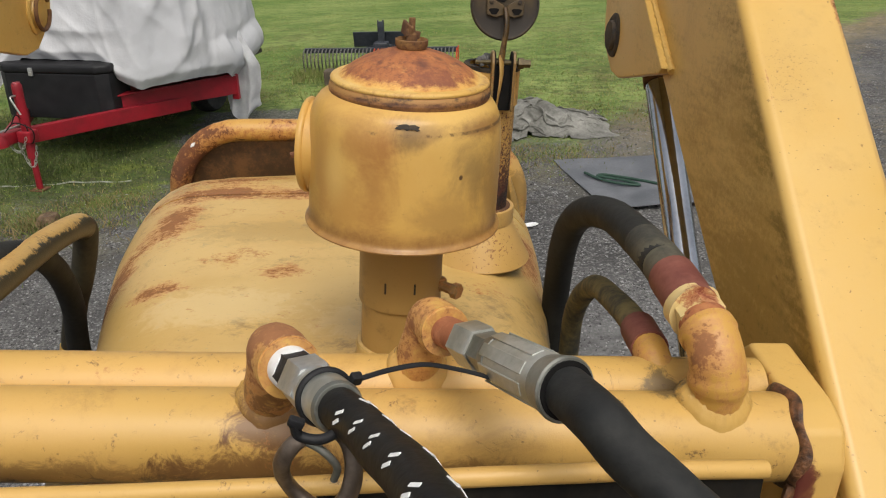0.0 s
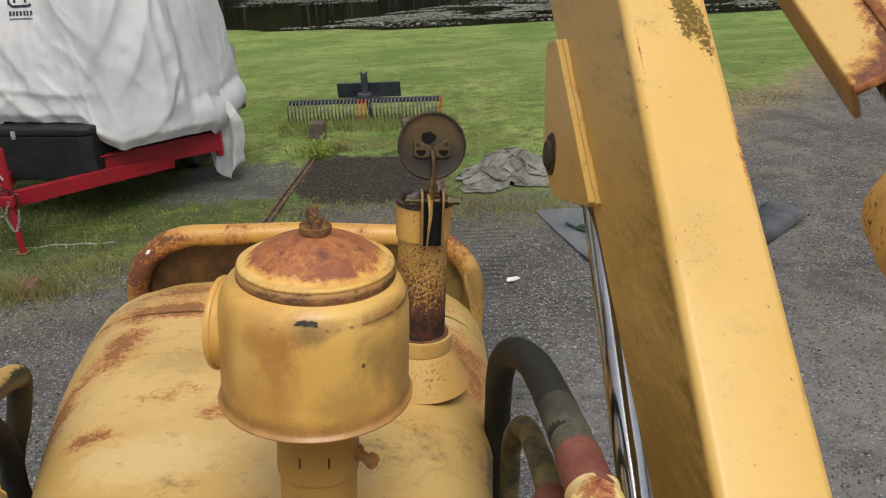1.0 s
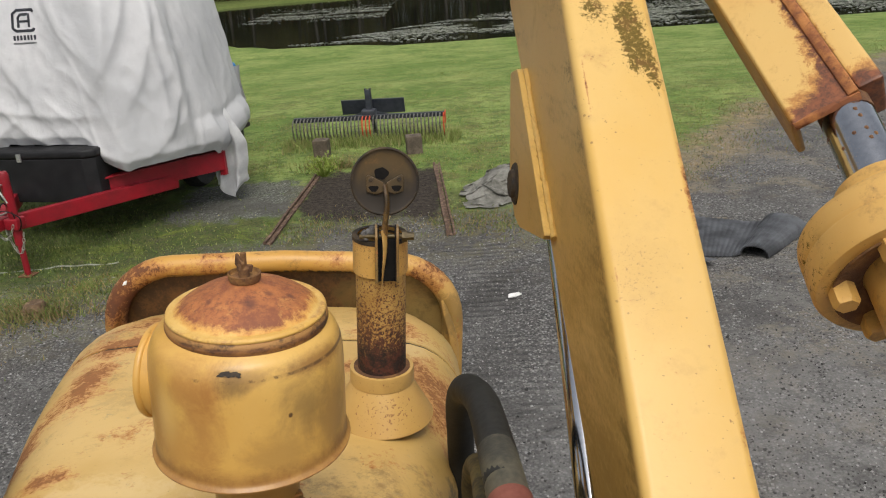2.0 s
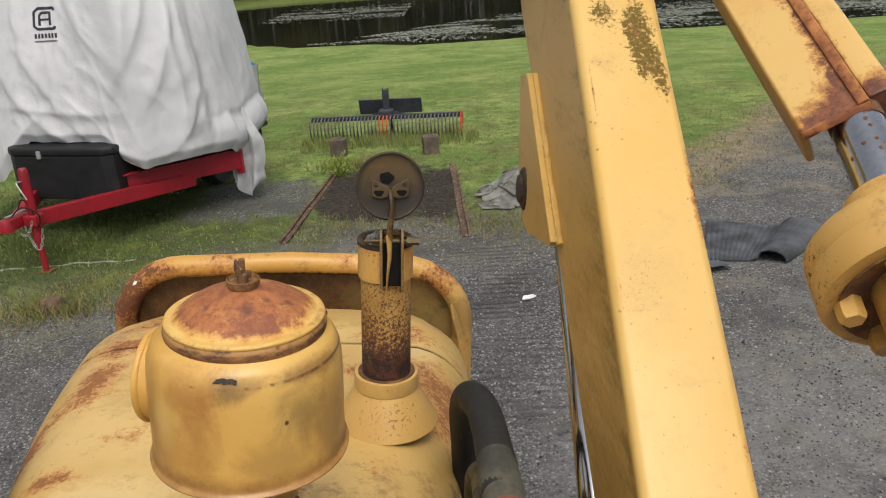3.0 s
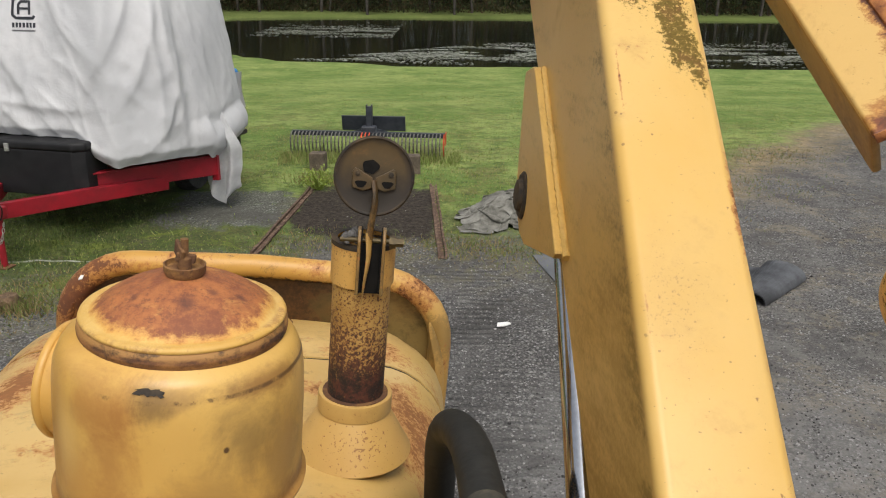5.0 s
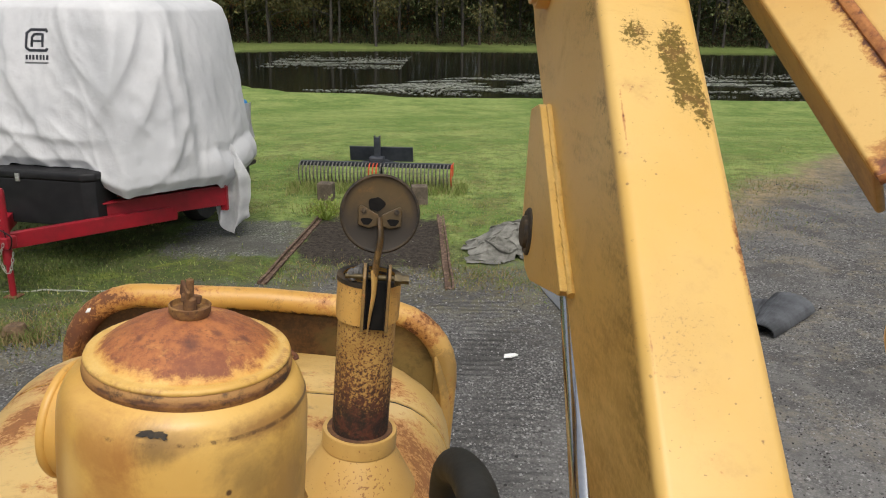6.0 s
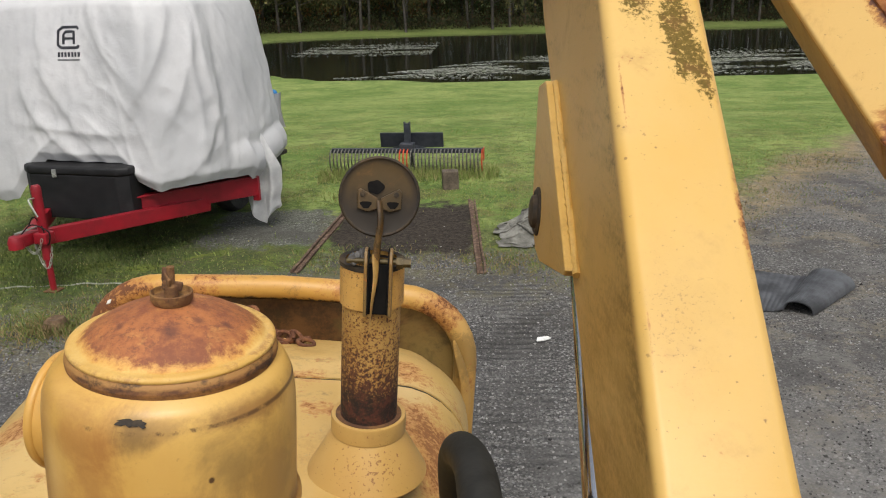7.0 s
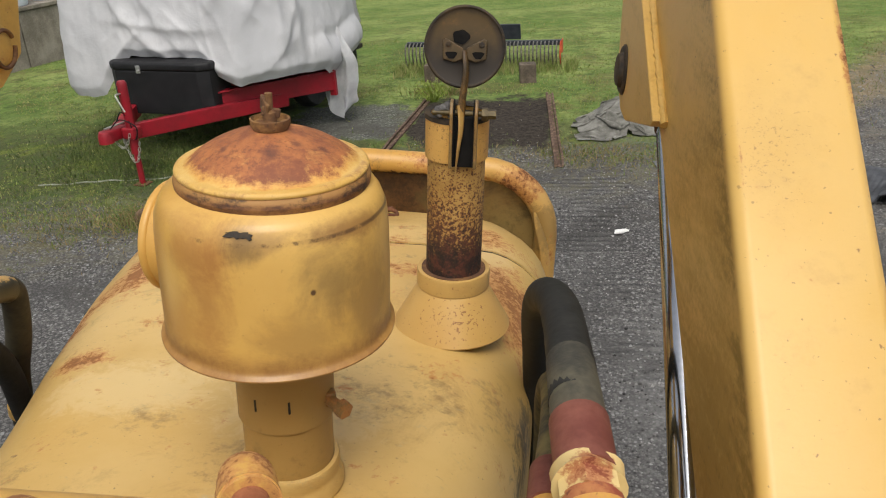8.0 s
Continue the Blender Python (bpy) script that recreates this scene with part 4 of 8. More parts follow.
ELBOW_PAINT = paint("elbow_paint", [(0.006, 0.875, 2.05, 0.07, 0.52), (0.141, 0.95, 2.03, 0.07, 0.27), (0.388, 0.94, 2.03, 0.04, 0.60), (0.370, 0.89, 2.02, 0.035, 0.30, 0.6, 1, 1.6)], rust=0.52, grime=0.56, stain=0.4, tones=((0.50, 0.235, 0.075), (0.30, 0.115, 0.05), (0.19, 0.075, 0.035)), depth=0.8,
                    smear=[(0.0, 0.89, 2.0, 0.075, 0.9, (0.15, 0.058, 0.024)), (0.128, 0.958, 1.97, 0.03, 0.6, UMBER)])
GREASE_RUN = paint("tower_paint", [(0.47, 0.86, 1.985, 0.06, 0.30)], rust=0.72, grime=0.66, stain=0.16, yellow=(0.60, 0.375, 0.10),
                   smear=[(0.466, 0.855, 1.93, 0.045, 1.0, (0.035, 0.016, 0.010), 0.7, 1, 2.4), (0.478, 0.86, 1.90, 0.03, 0.9, (0.13, 0.03, 0.02), 0.6, 1, 3)])
FLANGE_PAINT = paint("flange_paint", [], rust=0.74, grime=0.52, stain=0.5, scuff=0.7, moss=[(0.68, 1.09, 2.26, 0.09, 0.42)])


def hood_half(y):
    return 0.285 + 0.118 * smooth01((y - 0.8) / 1.25) - 0.05 * smooth01((y - 2.02) / 0.25)


def hood_top(y):
    return 1.866 - 0.082 * (y - 1.1) - 0.045 * smooth01((y - 1.93) / 0.28) + 0.005 * noise.noise((y * 4, 0, 0))


def hood_section(y, k):
    """A point of the hood's outline, k from 0 (left bottom) to 1 (right bottom)."""
    w, zt, r = hood_half(y), hood_top(y), 0.125
    drop = 0.34
    flat, arc = 2 * (w - r), math.pi * r / 2
    total = 2 * drop + 2 * arc + flat
    s = k * total
    cx = 0.03
    if s < drop:
        x, z = -w, zt - r - drop + s
    elif s < drop + arc:
        a = (s - drop) / r
        x, z = -w + r - r * math.cos(a), zt - r + r * math.sin(a)
    elif s < drop + arc + flat:
        x, z = -w + r + s - drop - arc, zt
    elif s < drop + 2 * arc + flat:
        a = (s - drop - arc - flat) / r
        x, z = w - r + r * math.sin(a), zt - r + r * math.cos(a)
    else:
        x, z = w, zt - r - (s - drop - 2 * arc - flat)
    u = x / w
    if x < 0:
        x *= 1 + 0.085 * smooth01((y - 1.15) / 0.55)
    return Vector((cx + x, y, z - 0.026 * u * u + 0.0035 * noise.noise((x * 6, y * 6, 1))))


def hood_panel(y0, y1, steps, grow=0.0):
    bm = bmesh.new()
    N = 56
    rows = []
    for j in range(steps + 1):
        y = y0 + (y1 - y0) * j / steps
        row = []
        for i in range(N + 1):
            p = hood_section(y, i / N)
            c = Vector((0.03, y, 1.6))
            row.append(bm.verts.new(p + (p - c).normalized() * grow))
        rows.append(row)
    for a, b in zip(rows, rows[1:]):
        for i in range(N):
            bm.faces.new((a[i], a[i + 1], b[i + 1], b[i]))
    bmesh.ops.recalc_face_normals(bm, faces=bm.faces)
    ups = sum(f.normal.z for f in bm.faces)
    if ups < 0:
        bmesh.ops.reverse_faces(bm, faces=bm.faces)
    r = bmesh.ops.solidify(bm, geom=bm.faces[:], thickness=0.004)
    return bm


part("hood", hood_panel(0.70, 1.848, 34), HOOD_PAINT, tractor, "faded yellow sheet-metal hood with rust patches")
part("front_cowl", hood_panel(1.859, 2.15, 12, 0.0), HOOD_PAINT, tractor, "rust-streaked front section of the hood")
part("seam_strip", hood_panel(1.840, 1.868, 2, -0.0035), DARK_BAY, tractor)
# near-black block put in for the dark space under the hood
part("engine_bay", rbox((0.46, 1.10, 0.40), 0.02, pose(0.03, 1.30, 1.48)), DARK_BAY, tractor, "near-black block standing for the dark under the hood")


def panel_dirt(n, col):
    """Brown rust over the left of the panel and a film of grime over all of it."""
    x, y, z = n.xyz()
    w = n.math("SUBTRACT", n.noise(11, 9, 0.74, dist=0.5), 0.5)
    col = n.mix(n.ramp(n.add(x, n.math("MULTIPLY", w, 0.9)), 0.10, 0.34, 0.92, 0.10), col, n.mix(n.ramp(n.noise(24, 8, 0.75), 0.40, 0.62), (0.060, 0.026, 0.012), (0.165, 0.072, 0.024)))
    return n.mix(n.ramp(w, -0.02, 0.18, 0.0, 0.7), col, (0.055, 0.034, 0.014))


PANEL_PAINT = paint("panel_paint", [], rust=0.74, grime=0.50, stain=0.6, yellow=(0.235, 0.145, 0.040), pale=(0.30, 0.20, 0.06), extra=panel_dirt)


def build_guard():
    z0, zt, w, r, cx, y = 1.28, 1.829, 0.403, 0.15, 0.03, 2.20
    pts = [(cx - w, y, z0), (cx - w, y, 1.5)]
    pts += [(cx - w + r - r * math.cos(a), y, zt - r + r * math.sin(a)) for a in np.linspace(0, math.pi / 2, 9)]
    pts += [(cx, y, zt + 0.008)]
    pts += [(cx + w - r + r * math.sin(a), y, zt - r + r * math.cos(a)) for a in np.linspace(0, math.pi / 2, 9)]
    pts += [(cx + w, y, 1.5), (cx + w, y, z0)]
    bm = tube(pts, 0.026, 18, flat=1.0)
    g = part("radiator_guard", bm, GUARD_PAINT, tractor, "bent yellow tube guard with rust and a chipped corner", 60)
    inner = [(p[0], p[2]) for p in pts[1:-1]]
    part("guard_panel", plate([(x - 0.03 * (1 if x > cx else -1) * 0.2, z - 0.005) for x, z in inner], 0.008, Matrix(((1, 0, 0, 0), (0, 0, 1, 2.222), (0, 1, 0, 0), (0, 0, 0, 1))), 0), PANEL_PAINT, g, "rust-brown panel inside the guard")
    part("chipped_corner", plate([(-0.004, -0.012), (0.004, -0.008), (0.005, 0.004), (0.001, 0.014), (-0.004, 0.006)], 0.003, pose(-0.332, 2.180, 1.800, 50, 0, -30), 0.0008), WHITE_TAPE, g)
    # lip that folds back from the guard on both sides
    for sx in (-1, 1):
        band = [(cx + sx * (w + 0.004), 2.19, 1.45), (cx + sx * (w + 0.004), 2.17, 1.62), (cx + sx * (w - 0.03), 2.15, 1.75)] 
        part("guard_lip", tube(spline(band, 6), lambda u: 0.016 * (1 - u) ** 0.5 + 0.003, 8, flat=0.35), GUARD_PAINT, g)


build_guard()


# ---- air precleaner on its intake tube ----
def at(x, y, z):
    return Matrix.Translation((x, y, z))


BROWN_RUST = rusty("brown_rusted_steel", (0.15, 0.07, 0.026), (0.32, 0.17, 0.05), (0.05, 0.024, 0.015), 60)


def build_precleaner():
    prof = [(0.0000, 2.0560), (0.1004, 2.0505), (0.1030, 2.0462), (0.1044, 2.0450), (0.1055, 2.0456), (0.1056, 2.0470), (0.1045, 2.0482), (0.1026, 2.0492), (0.1014, 2.0512), (0.1010, 2.0540), (0.1009, 2.0580), (0.1009, 2.0680), (0.1009, 2.1000), (0.1009, 2.1200), (0.1006, 2.1350), (0.1000, 2.1500), (0.0983, 2.1625), (0.0942, 2.1730), (0.0894, 2.1795), (0.0770, 2.1870)]
    bowl = part("air_precleaner", lathe(prof, 72, at(BX, BY, 0), wobble=0.006), BOWL_PAINT, tractor, "dented yellow steel precleaner bowl with grime and rust")
    lid = [(0.0790, 2.1952), (0.0808, 2.1958), (0.0815, 2.1974), (0.0808, 2.1992), (0.0788, 2.2003), (0.0760, 2.2006), (0.0738, 2.2004), (0.0716, 2.2014), (0.0664, 2.2056), (0.0590, 2.2110), (0.0498, 2.2164), (0.0387, 2.2214), (0.0267, 2.2252), (0.0157, 2.2276), (0.0074, 2.2286), (0.0000, 2.2290)]
    part("lid", lathe(lid, 72, at(BX + 0.003, BY, 0)), LID_PAINT, bowl, "domed lid rusted to orange-brown")
    bm = bmesh.new()
    tor = [(0.0780 + 0.0050 * math.cos(a), 2.1880 + 0.0084 * math.sin(a)) for a in np.linspace(0, 2 * math.pi, 15)]
    part("rim_band", lathe(tor, 72, at(BX + 0.003, BY, 0), bm), band_material(), bowl, "brown rusted rim band")
    cup = [(0.0, 2.2275), (0.0145, 2.228), (0.0165, 2.2315), (0.0168, 2.237), (0.0156, 2.2375), (0.0146, 2.2335), (0.0, 2.2315)]
    part("finial_cup", lathe(cup, 28, at(BX + 0.003, BY, 0)), BROWN_RUST, bowl)
    bm = lathe([(0, 2.228), (0.0055, 2.228), (0.0055, 2.242), (0.0032, 2.244), (0.0032, 2.258), (0, 2.258)], 14, at(BX + 0.003, BY, 0))
    rbox((0.0035, 0.019, 0.014), 0.0015, pose(BX, BY, 2.2455, 0, 0, 30) @ pose(0, 0.003, 0, 18, 0, 0), bm)
    rbox((0.016, 0.0035, 0.008), 0.0015, pose(BX + 0.004, BY, 2.242, 0, 12, 20), bm)
    part("wing_nut", bm, DARK_RUST, bowl, "rusty wing nut")
    # side inlet, facing left
    m = basis((BX - 0.0905, BY + 0.018, 2.118), (-1, 0.18, 0))
    part("side_inlet", lathe([(0.0485, -0.02), (0.0485, 0.007), (0.0505, 0.008), (0.0515, 0.011), (0.0500, 0.014), (0.044, 0.0155), (0.030, 0.0145), (0, 0.014)], 44, m), BOWL_PAINT, bowl, "round pressed side cover")
    r4 = random.Random(12)
    chip = [(0.0115 * math.cos(a) * r4.uniform(0.72, 1.1), 0.0034 * math.sin(a) * r4.uniform(0.45, 1.25) + 0.0008 * math.sin(3 * a)) for a in np.linspace(0, 2 * math.pi, 27)[:-1]]
    part("paint_chip", plate(chip, 0.0012, Matrix.Translation((BX - 0.001, BY - 0.0950, 2.1722)) @ pose(0, 0, 0, 52, 0, -2), 0.0), SOOT, bowl)
    tubep = [(0.0435, 1.86), (0.0435, 1.975), (0.0432, 1.976)]
    # darker yellow: the bowl's shade on tube and sleeve is in the colour
    TUBE_SHADE_PAINT = paint("intake_tube_shade_paint", [], rust=0.80, grime=0.56, stain=0.45, yellow=(0.36, 0.205, 0.055), pale=(0.44, 0.27, 0.08), chips=0.6)
    part("intake_tube", lathe(tubep, 48, at(BX, BY, 0)), TUBE_SHADE_PAINT, bowl)
    part("sleeve", lathe([(0.0436, 1.9475), (0.0462, 1.948), (0.0468, 1.950), (0.0464, 1.953), (0.0462, 2.046), (0.044, 2.047)], 48, at(BX, BY, 0)), TUBE_SHADE_PAINT, bowl)
    for a in (-112, -72):
        c, s = math.cos(radians(a)), math.sin(radians(a))
        part("slot", rbox((0.0022, 0.003, 0.013), 0.0005, Matrix.Translation((BX + 0.0455 * c, BY + 0.0455 * s, 1.978)) @ pose(0, 0, 0, 0, 0, a + 90)), SOOT, bowl)
    bm = lathe([(0.0, -0.012), (0.006, -0.012), (0.006, 0.010), (0.009, 0.010), (0.009, 0.018), (0, 0.018)], 6, basis((BX + 0.050, BY - 0.02, 1.970), (0.75, -0.65, 0)))
    rbox((0.012, 0.012, 0.016), 0.003, pose(BX + 0.045, BY - 0.012, 1.970, 0, 0, 20), bm)
    part("clamp_bolt", bm, paint("clamp_paint", [], rust=0.56, grime=0.48, stain=0.7, yellow=(0.22, 0.12, 0.035), pale=(0.30, 0.17, 0.05)), bowl)
    part("base_flange", lathe([(0.0440, 1.893), (0.0478, 1.8925), (0.0490, 1.890), (0.0490, 1.880), (0.0478, 1.878), (0.0490, 1.872), (0.0535, 1.864), (0.052, 1.858)], 40, at(BX, BY, 0)), HOOD_PAINT, bowl)


build_precleaner()


# ---- exhaust stack with rain cap ----
def build_stack():
    st = part("exhaust_pipe", lathe([(0.0385, 1.86), (0.0385, 2.122), (0.0345, 2.122), (0.0345, 2.02), (0, 2.02)], 44, at(SX, SY, 0), wobble=0.004), STACK_PAINT, tractor, "rust-speckled yellow exhaust pipe")
    part("heat_cone", lathe([(0.0790, 1.829), (0.0822, 1.8255), (0.0832, 1.8275), (0.0480, 1.8900), (0.0460, 1.8915)], 56, at(SX, SY, 0)), CONE_PAINT, st, "flared yellow heat shield")
    part("cone_collar", lathe([(0.044, 1.8875), (0.0502, 1.8880), (0.0514, 1.8900), (0.0514, 1.9110), (0.0504, 1.9135), (0.0455, 1.9135), (0.0445, 1.905)], 48, at(SX, SY, 0)), CONE_PAINT, st)
    part("inner_ring", lathe([(0.038, 1.905), (0.045, 1.907), (0.045, 1.914), (0.0385, 1.914)], 48, at(SX, SY, 0)), DARK_RUST, st)
    part("cap_clamp", lathe([(0.039, 2.078), (0.0418, 2.079), (0.0418, 2.134), (0.0395, 2.135), (0.0390, 2.12)], 44, at(SX, SY, 0)), paint("clamp_band_paint", [], rust=0.68, speck=0.05, grime=0.56), st)
    part("soot_rim", lathe([(0.0345, 2.128), (0.0428, 2.131), (0.0428, 2.137), (0.0345, 2.137)], 44, at(SX, SY, 0)), SOOT, st)
    # hinge plates, bolt and the clump of debris behind them
    ear_paint = paint("hinge_ear_paint", [], rust=0.66, grime=0.50, stain=0.5, speck=0.06, yellow=(0.150, 0.092, 0.030), pale=(0.22, 0.14, 0.046))
    for dx in (-0.0135, 0.0175):
        out = [(-0.020, -0.064), (0.010, -0.060), (0.016, -0.02), (0.013, 0.012), (0.003, 0.021), (-0.010, 0.020), (-0.017, 0.006)]
        m = Matrix.Translation((SX + 0.008 + dx, SY - 0.036, 2.142)) @ Matrix(((0, 0, 1, 0), (1, 0, 0, 0), (0, 1, 0, 0), (0, 0, 0, 1)))
        ear = part("hinge_plate", plate(out, 0.0042, m, 0.0012), ear_paint, st)
        sgn = 1 if dx < 0 else -1
        part("black_inner_face", plate([(a * 0.96 + 0.001, b * 0.97) for a, b in out], 0.0030, Matrix.Translation((sgn * 0.0024, 0, 0)) @ m, 0.0008), SOOT_AND_GAP_BLACK, ear)
    # solid black block puts the cavity's darkness between the plates
    part("hinge_gap", rbox((0.029, 0.010, 0.066), 0.001, pose(SX + 0.010, SY - 0.0400, 2.110)), SOOT_AND_GAP_BLACK, st)
    bm = tube([(SX - 0.03, SY - 0.038, 2.146), (SX + 0.05, SY - 0.038, 2.146)], 0.0035, 10)
    lathe([(0, 0), (0.0085, 0), (0.0085, 0.008), (0, 0.008)], 6, basis((SX + 0.032, SY - 0.038, 2.146), (1, 0, 0)), bm)
    lathe([(0, 0), (0.0062, 0), (0.0062, 0.010), (0, 0.010)], 6, basis((SX + 0.040, SY - 0.038, 2.146), (1, 0, 0)), bm)
    part("hinge_bolt", bm, plain("oily_brass", (0.050, 0.036, 0.014), (0.135, 0.098, 0.036), 50, 0.5, 0.4), st)
    bm = bmesh.new()
    r2 = random.Random(3)
    for _ in range(14):
        lathe([(0, -0.004), (0.005, -0.002), (0.004, 0.003), (0, 0.004)], 6, pose(SX - 0.018 + r2.gauss(0, 0.006), SY - 0.024 + r2.gauss(0, 0.006), 2.139 + r2.random() * 0.012, r2.random() * 90, r2.random() * 90, 0), bm)
    part("clamp_nut", bm, plain("grey_ash", (0.05, 0.048, 0.045), (0.16, 0.155, 0.15), 60, 0.8), st)
    # rain cap: a dished disc standing open, its bracket and counterweight finger
    cm = Matrix.Translation((SX + 0.008, SY - 0.026, 2.226)) @ pose(0, 0, 0, 82, 0, 3)

    def soot_film(n, col):
        """Exhaust soot over the lower half and in a ring near the rim."""
        x, y, z = n.xyz()
        w = n.math("SUBTRACT", n.noise(34, 8, 0.72, dist=0.5), 0.5)
        dx, dz = n.math("SUBTRACT", x, SX + 0.008), n.math("SUBTRACT", z, 2.226)
        r = n.math("SQRT", n.add(n.math("MULTIPLY", dx, dx), n.math("MULTIPLY", dz, dz)))
        col = n.mix(n.ramp(n.add(dz, n.math("MULTIPLY", w, 0.045)), -0.024, 0.030, 0.94, 0.0), col, (0.014, 0.010, 0.006))
        return n.mix(n.ramp(n.add(r, n.math("MULTIPLY", w, 0.012)), 0.038, 0.046, 0.0, 0.8), col, (0.020, 0.013, 0.007))
    cap_mat = paint("cap_paint", [], rust=0.90, grime=0.60, stain=0.35, scuff=0.3, gloss=0.62, yellow=(0.078, 0.049, 0.015), pale=(0.118, 0.075, 0.023), extra=soot_film)
    cap = part("rain_cap", lathe([(0, 0.0), (0.030, 0.0005), (0.044, 0.0015), (0.0475, 0.0035), (0.0483, 0.0015), (0.0475, -0.004), (0.044, -0.0025), (0.03, -0.0045), (0, -0.005)], 52, cm), cap_mat, st, "open round rain cap, sooty and rusted")
    part("cap_rim", tube([cm @ Vector((0.0478 * math.cos(a), 0.0478 * math.sin(a), 0.0012)) for a in np.linspace(0, 2 * math.pi, 60)], 0.0024, 8, caps=False), SOOT, cap)
    WING_PAINT = paint("wing_paint", [], rust=0.80, grime=0.46, stain=0.3, yellow=(0.062, 0.040, 0.014), pale=(0.100, 0.064, 0.022))
    for sx in (-1, 1):
        out = [(0.0022, -0.014), (0.013, -0.018), (0.0265, -0.014), (0.0270, 0.007), (0.0240, 0.0105), (0.0022, -0.001)]
        out = [(sx * a, b) for a, b in (out if sx > 0 else out[::-1])]
        part("bracket_wing", plate(out, 0.004, cm @ Matrix.Translation((0, 0, 0.0035)), 0.001), WING_PAINT, cap)
        part("rivet", lathe([(0, 0.009), (0.003, 0.008), (0.0036, 0.005)], 10, cm @ Matrix.Translation((sx * 0.0205, 0.0035, 0))), SOOT, cap)
        part("wing_scab", plate([(sx * (0.0165 + 0.0065 * math.cos(a) * (1 + 0.3 * math.sin(3 * a))), -0.0095 + 0.0055 * math.sin(a) * (1 + 0.25 * math.cos(2 * a))) for a in np.linspace(0, 2 * math.pi * sx, 15)[:-1]], 0.0012, cm @ Matrix.Translation((0, 0, 0.0058)), 0), SOOT_AND_GAP_BLACK, cap)
    part("soot_patch", plate([(-0.005 + 0.0105 * math.cos(a) * (1 + 0.10 * math.sin(3 * a + 1)), 0.0120 + 0.0085 * math.sin(a) * (1 + 0.08 * math.cos(5 * a))) for a in np.linspace(0, 2 * math.pi, 23)[:-1]], 0.0014, cm @ Matrix.Translation((0, 0, 0.0012)), 0), SOOT_AND_GAP_BLACK, cap)
    arm = [(SX + 0.008, SY - 0.036, 2.224), (SX + 0.011, SY - 0.043, 2.20), (SX + 0.008, SY - 0.044, 2.17), (SX + 0.006, SY - 0.045, 2.148)]
    part("cap_arm", tube(spline(arm, 5), lambda u: 0.0036 + 0.0025 * u, 10, flat=0.7), paint("cap_arm_paint", [], rust=0.62, grime=0.44, stain=0.7, yellow=(0.036, 0.024, 0.010), pale=(0.080, 0.050, 0.019), tones=((0.06, 0.032, 0.013), (0.03, 0.017, 0.009), (0.015, 0.010, 0.007))), cap)
    fing = [(SX + 0.006, SY - 0.045, 2.158), (SX + 0.007, SY - 0.052, 2.13), (SX + 0.004, SY - 0.057, 2.10), (SX + 0.001, SY - 0.055, 2.064)]
    part("counterweight", tube(spline(fing, 6), lambda u: 0.0052 * (1 - u) ** 1.2 + 0.0010, 10, flat=0.45), paint("finger_paint", [], rust=0.60, grime=0.46, stain=0.6, yellow=(0.34, 0.20, 0.055), pale=(0.42, 0.27, 0.08)), cap)


build_stack()


# ---- loader arms ----
SIDEWAYS = Matrix(((0, 0, 1, 0), (1, 0, 0, 0), (0, 1, 0, 0), (0, 0, 0, 1)))


def arm_top(y):
    return 2.036 + 0.838 * (y - 1.01)


def arm_bottom(y):
    return 1.900 + 0.615 * (y - 1.17)


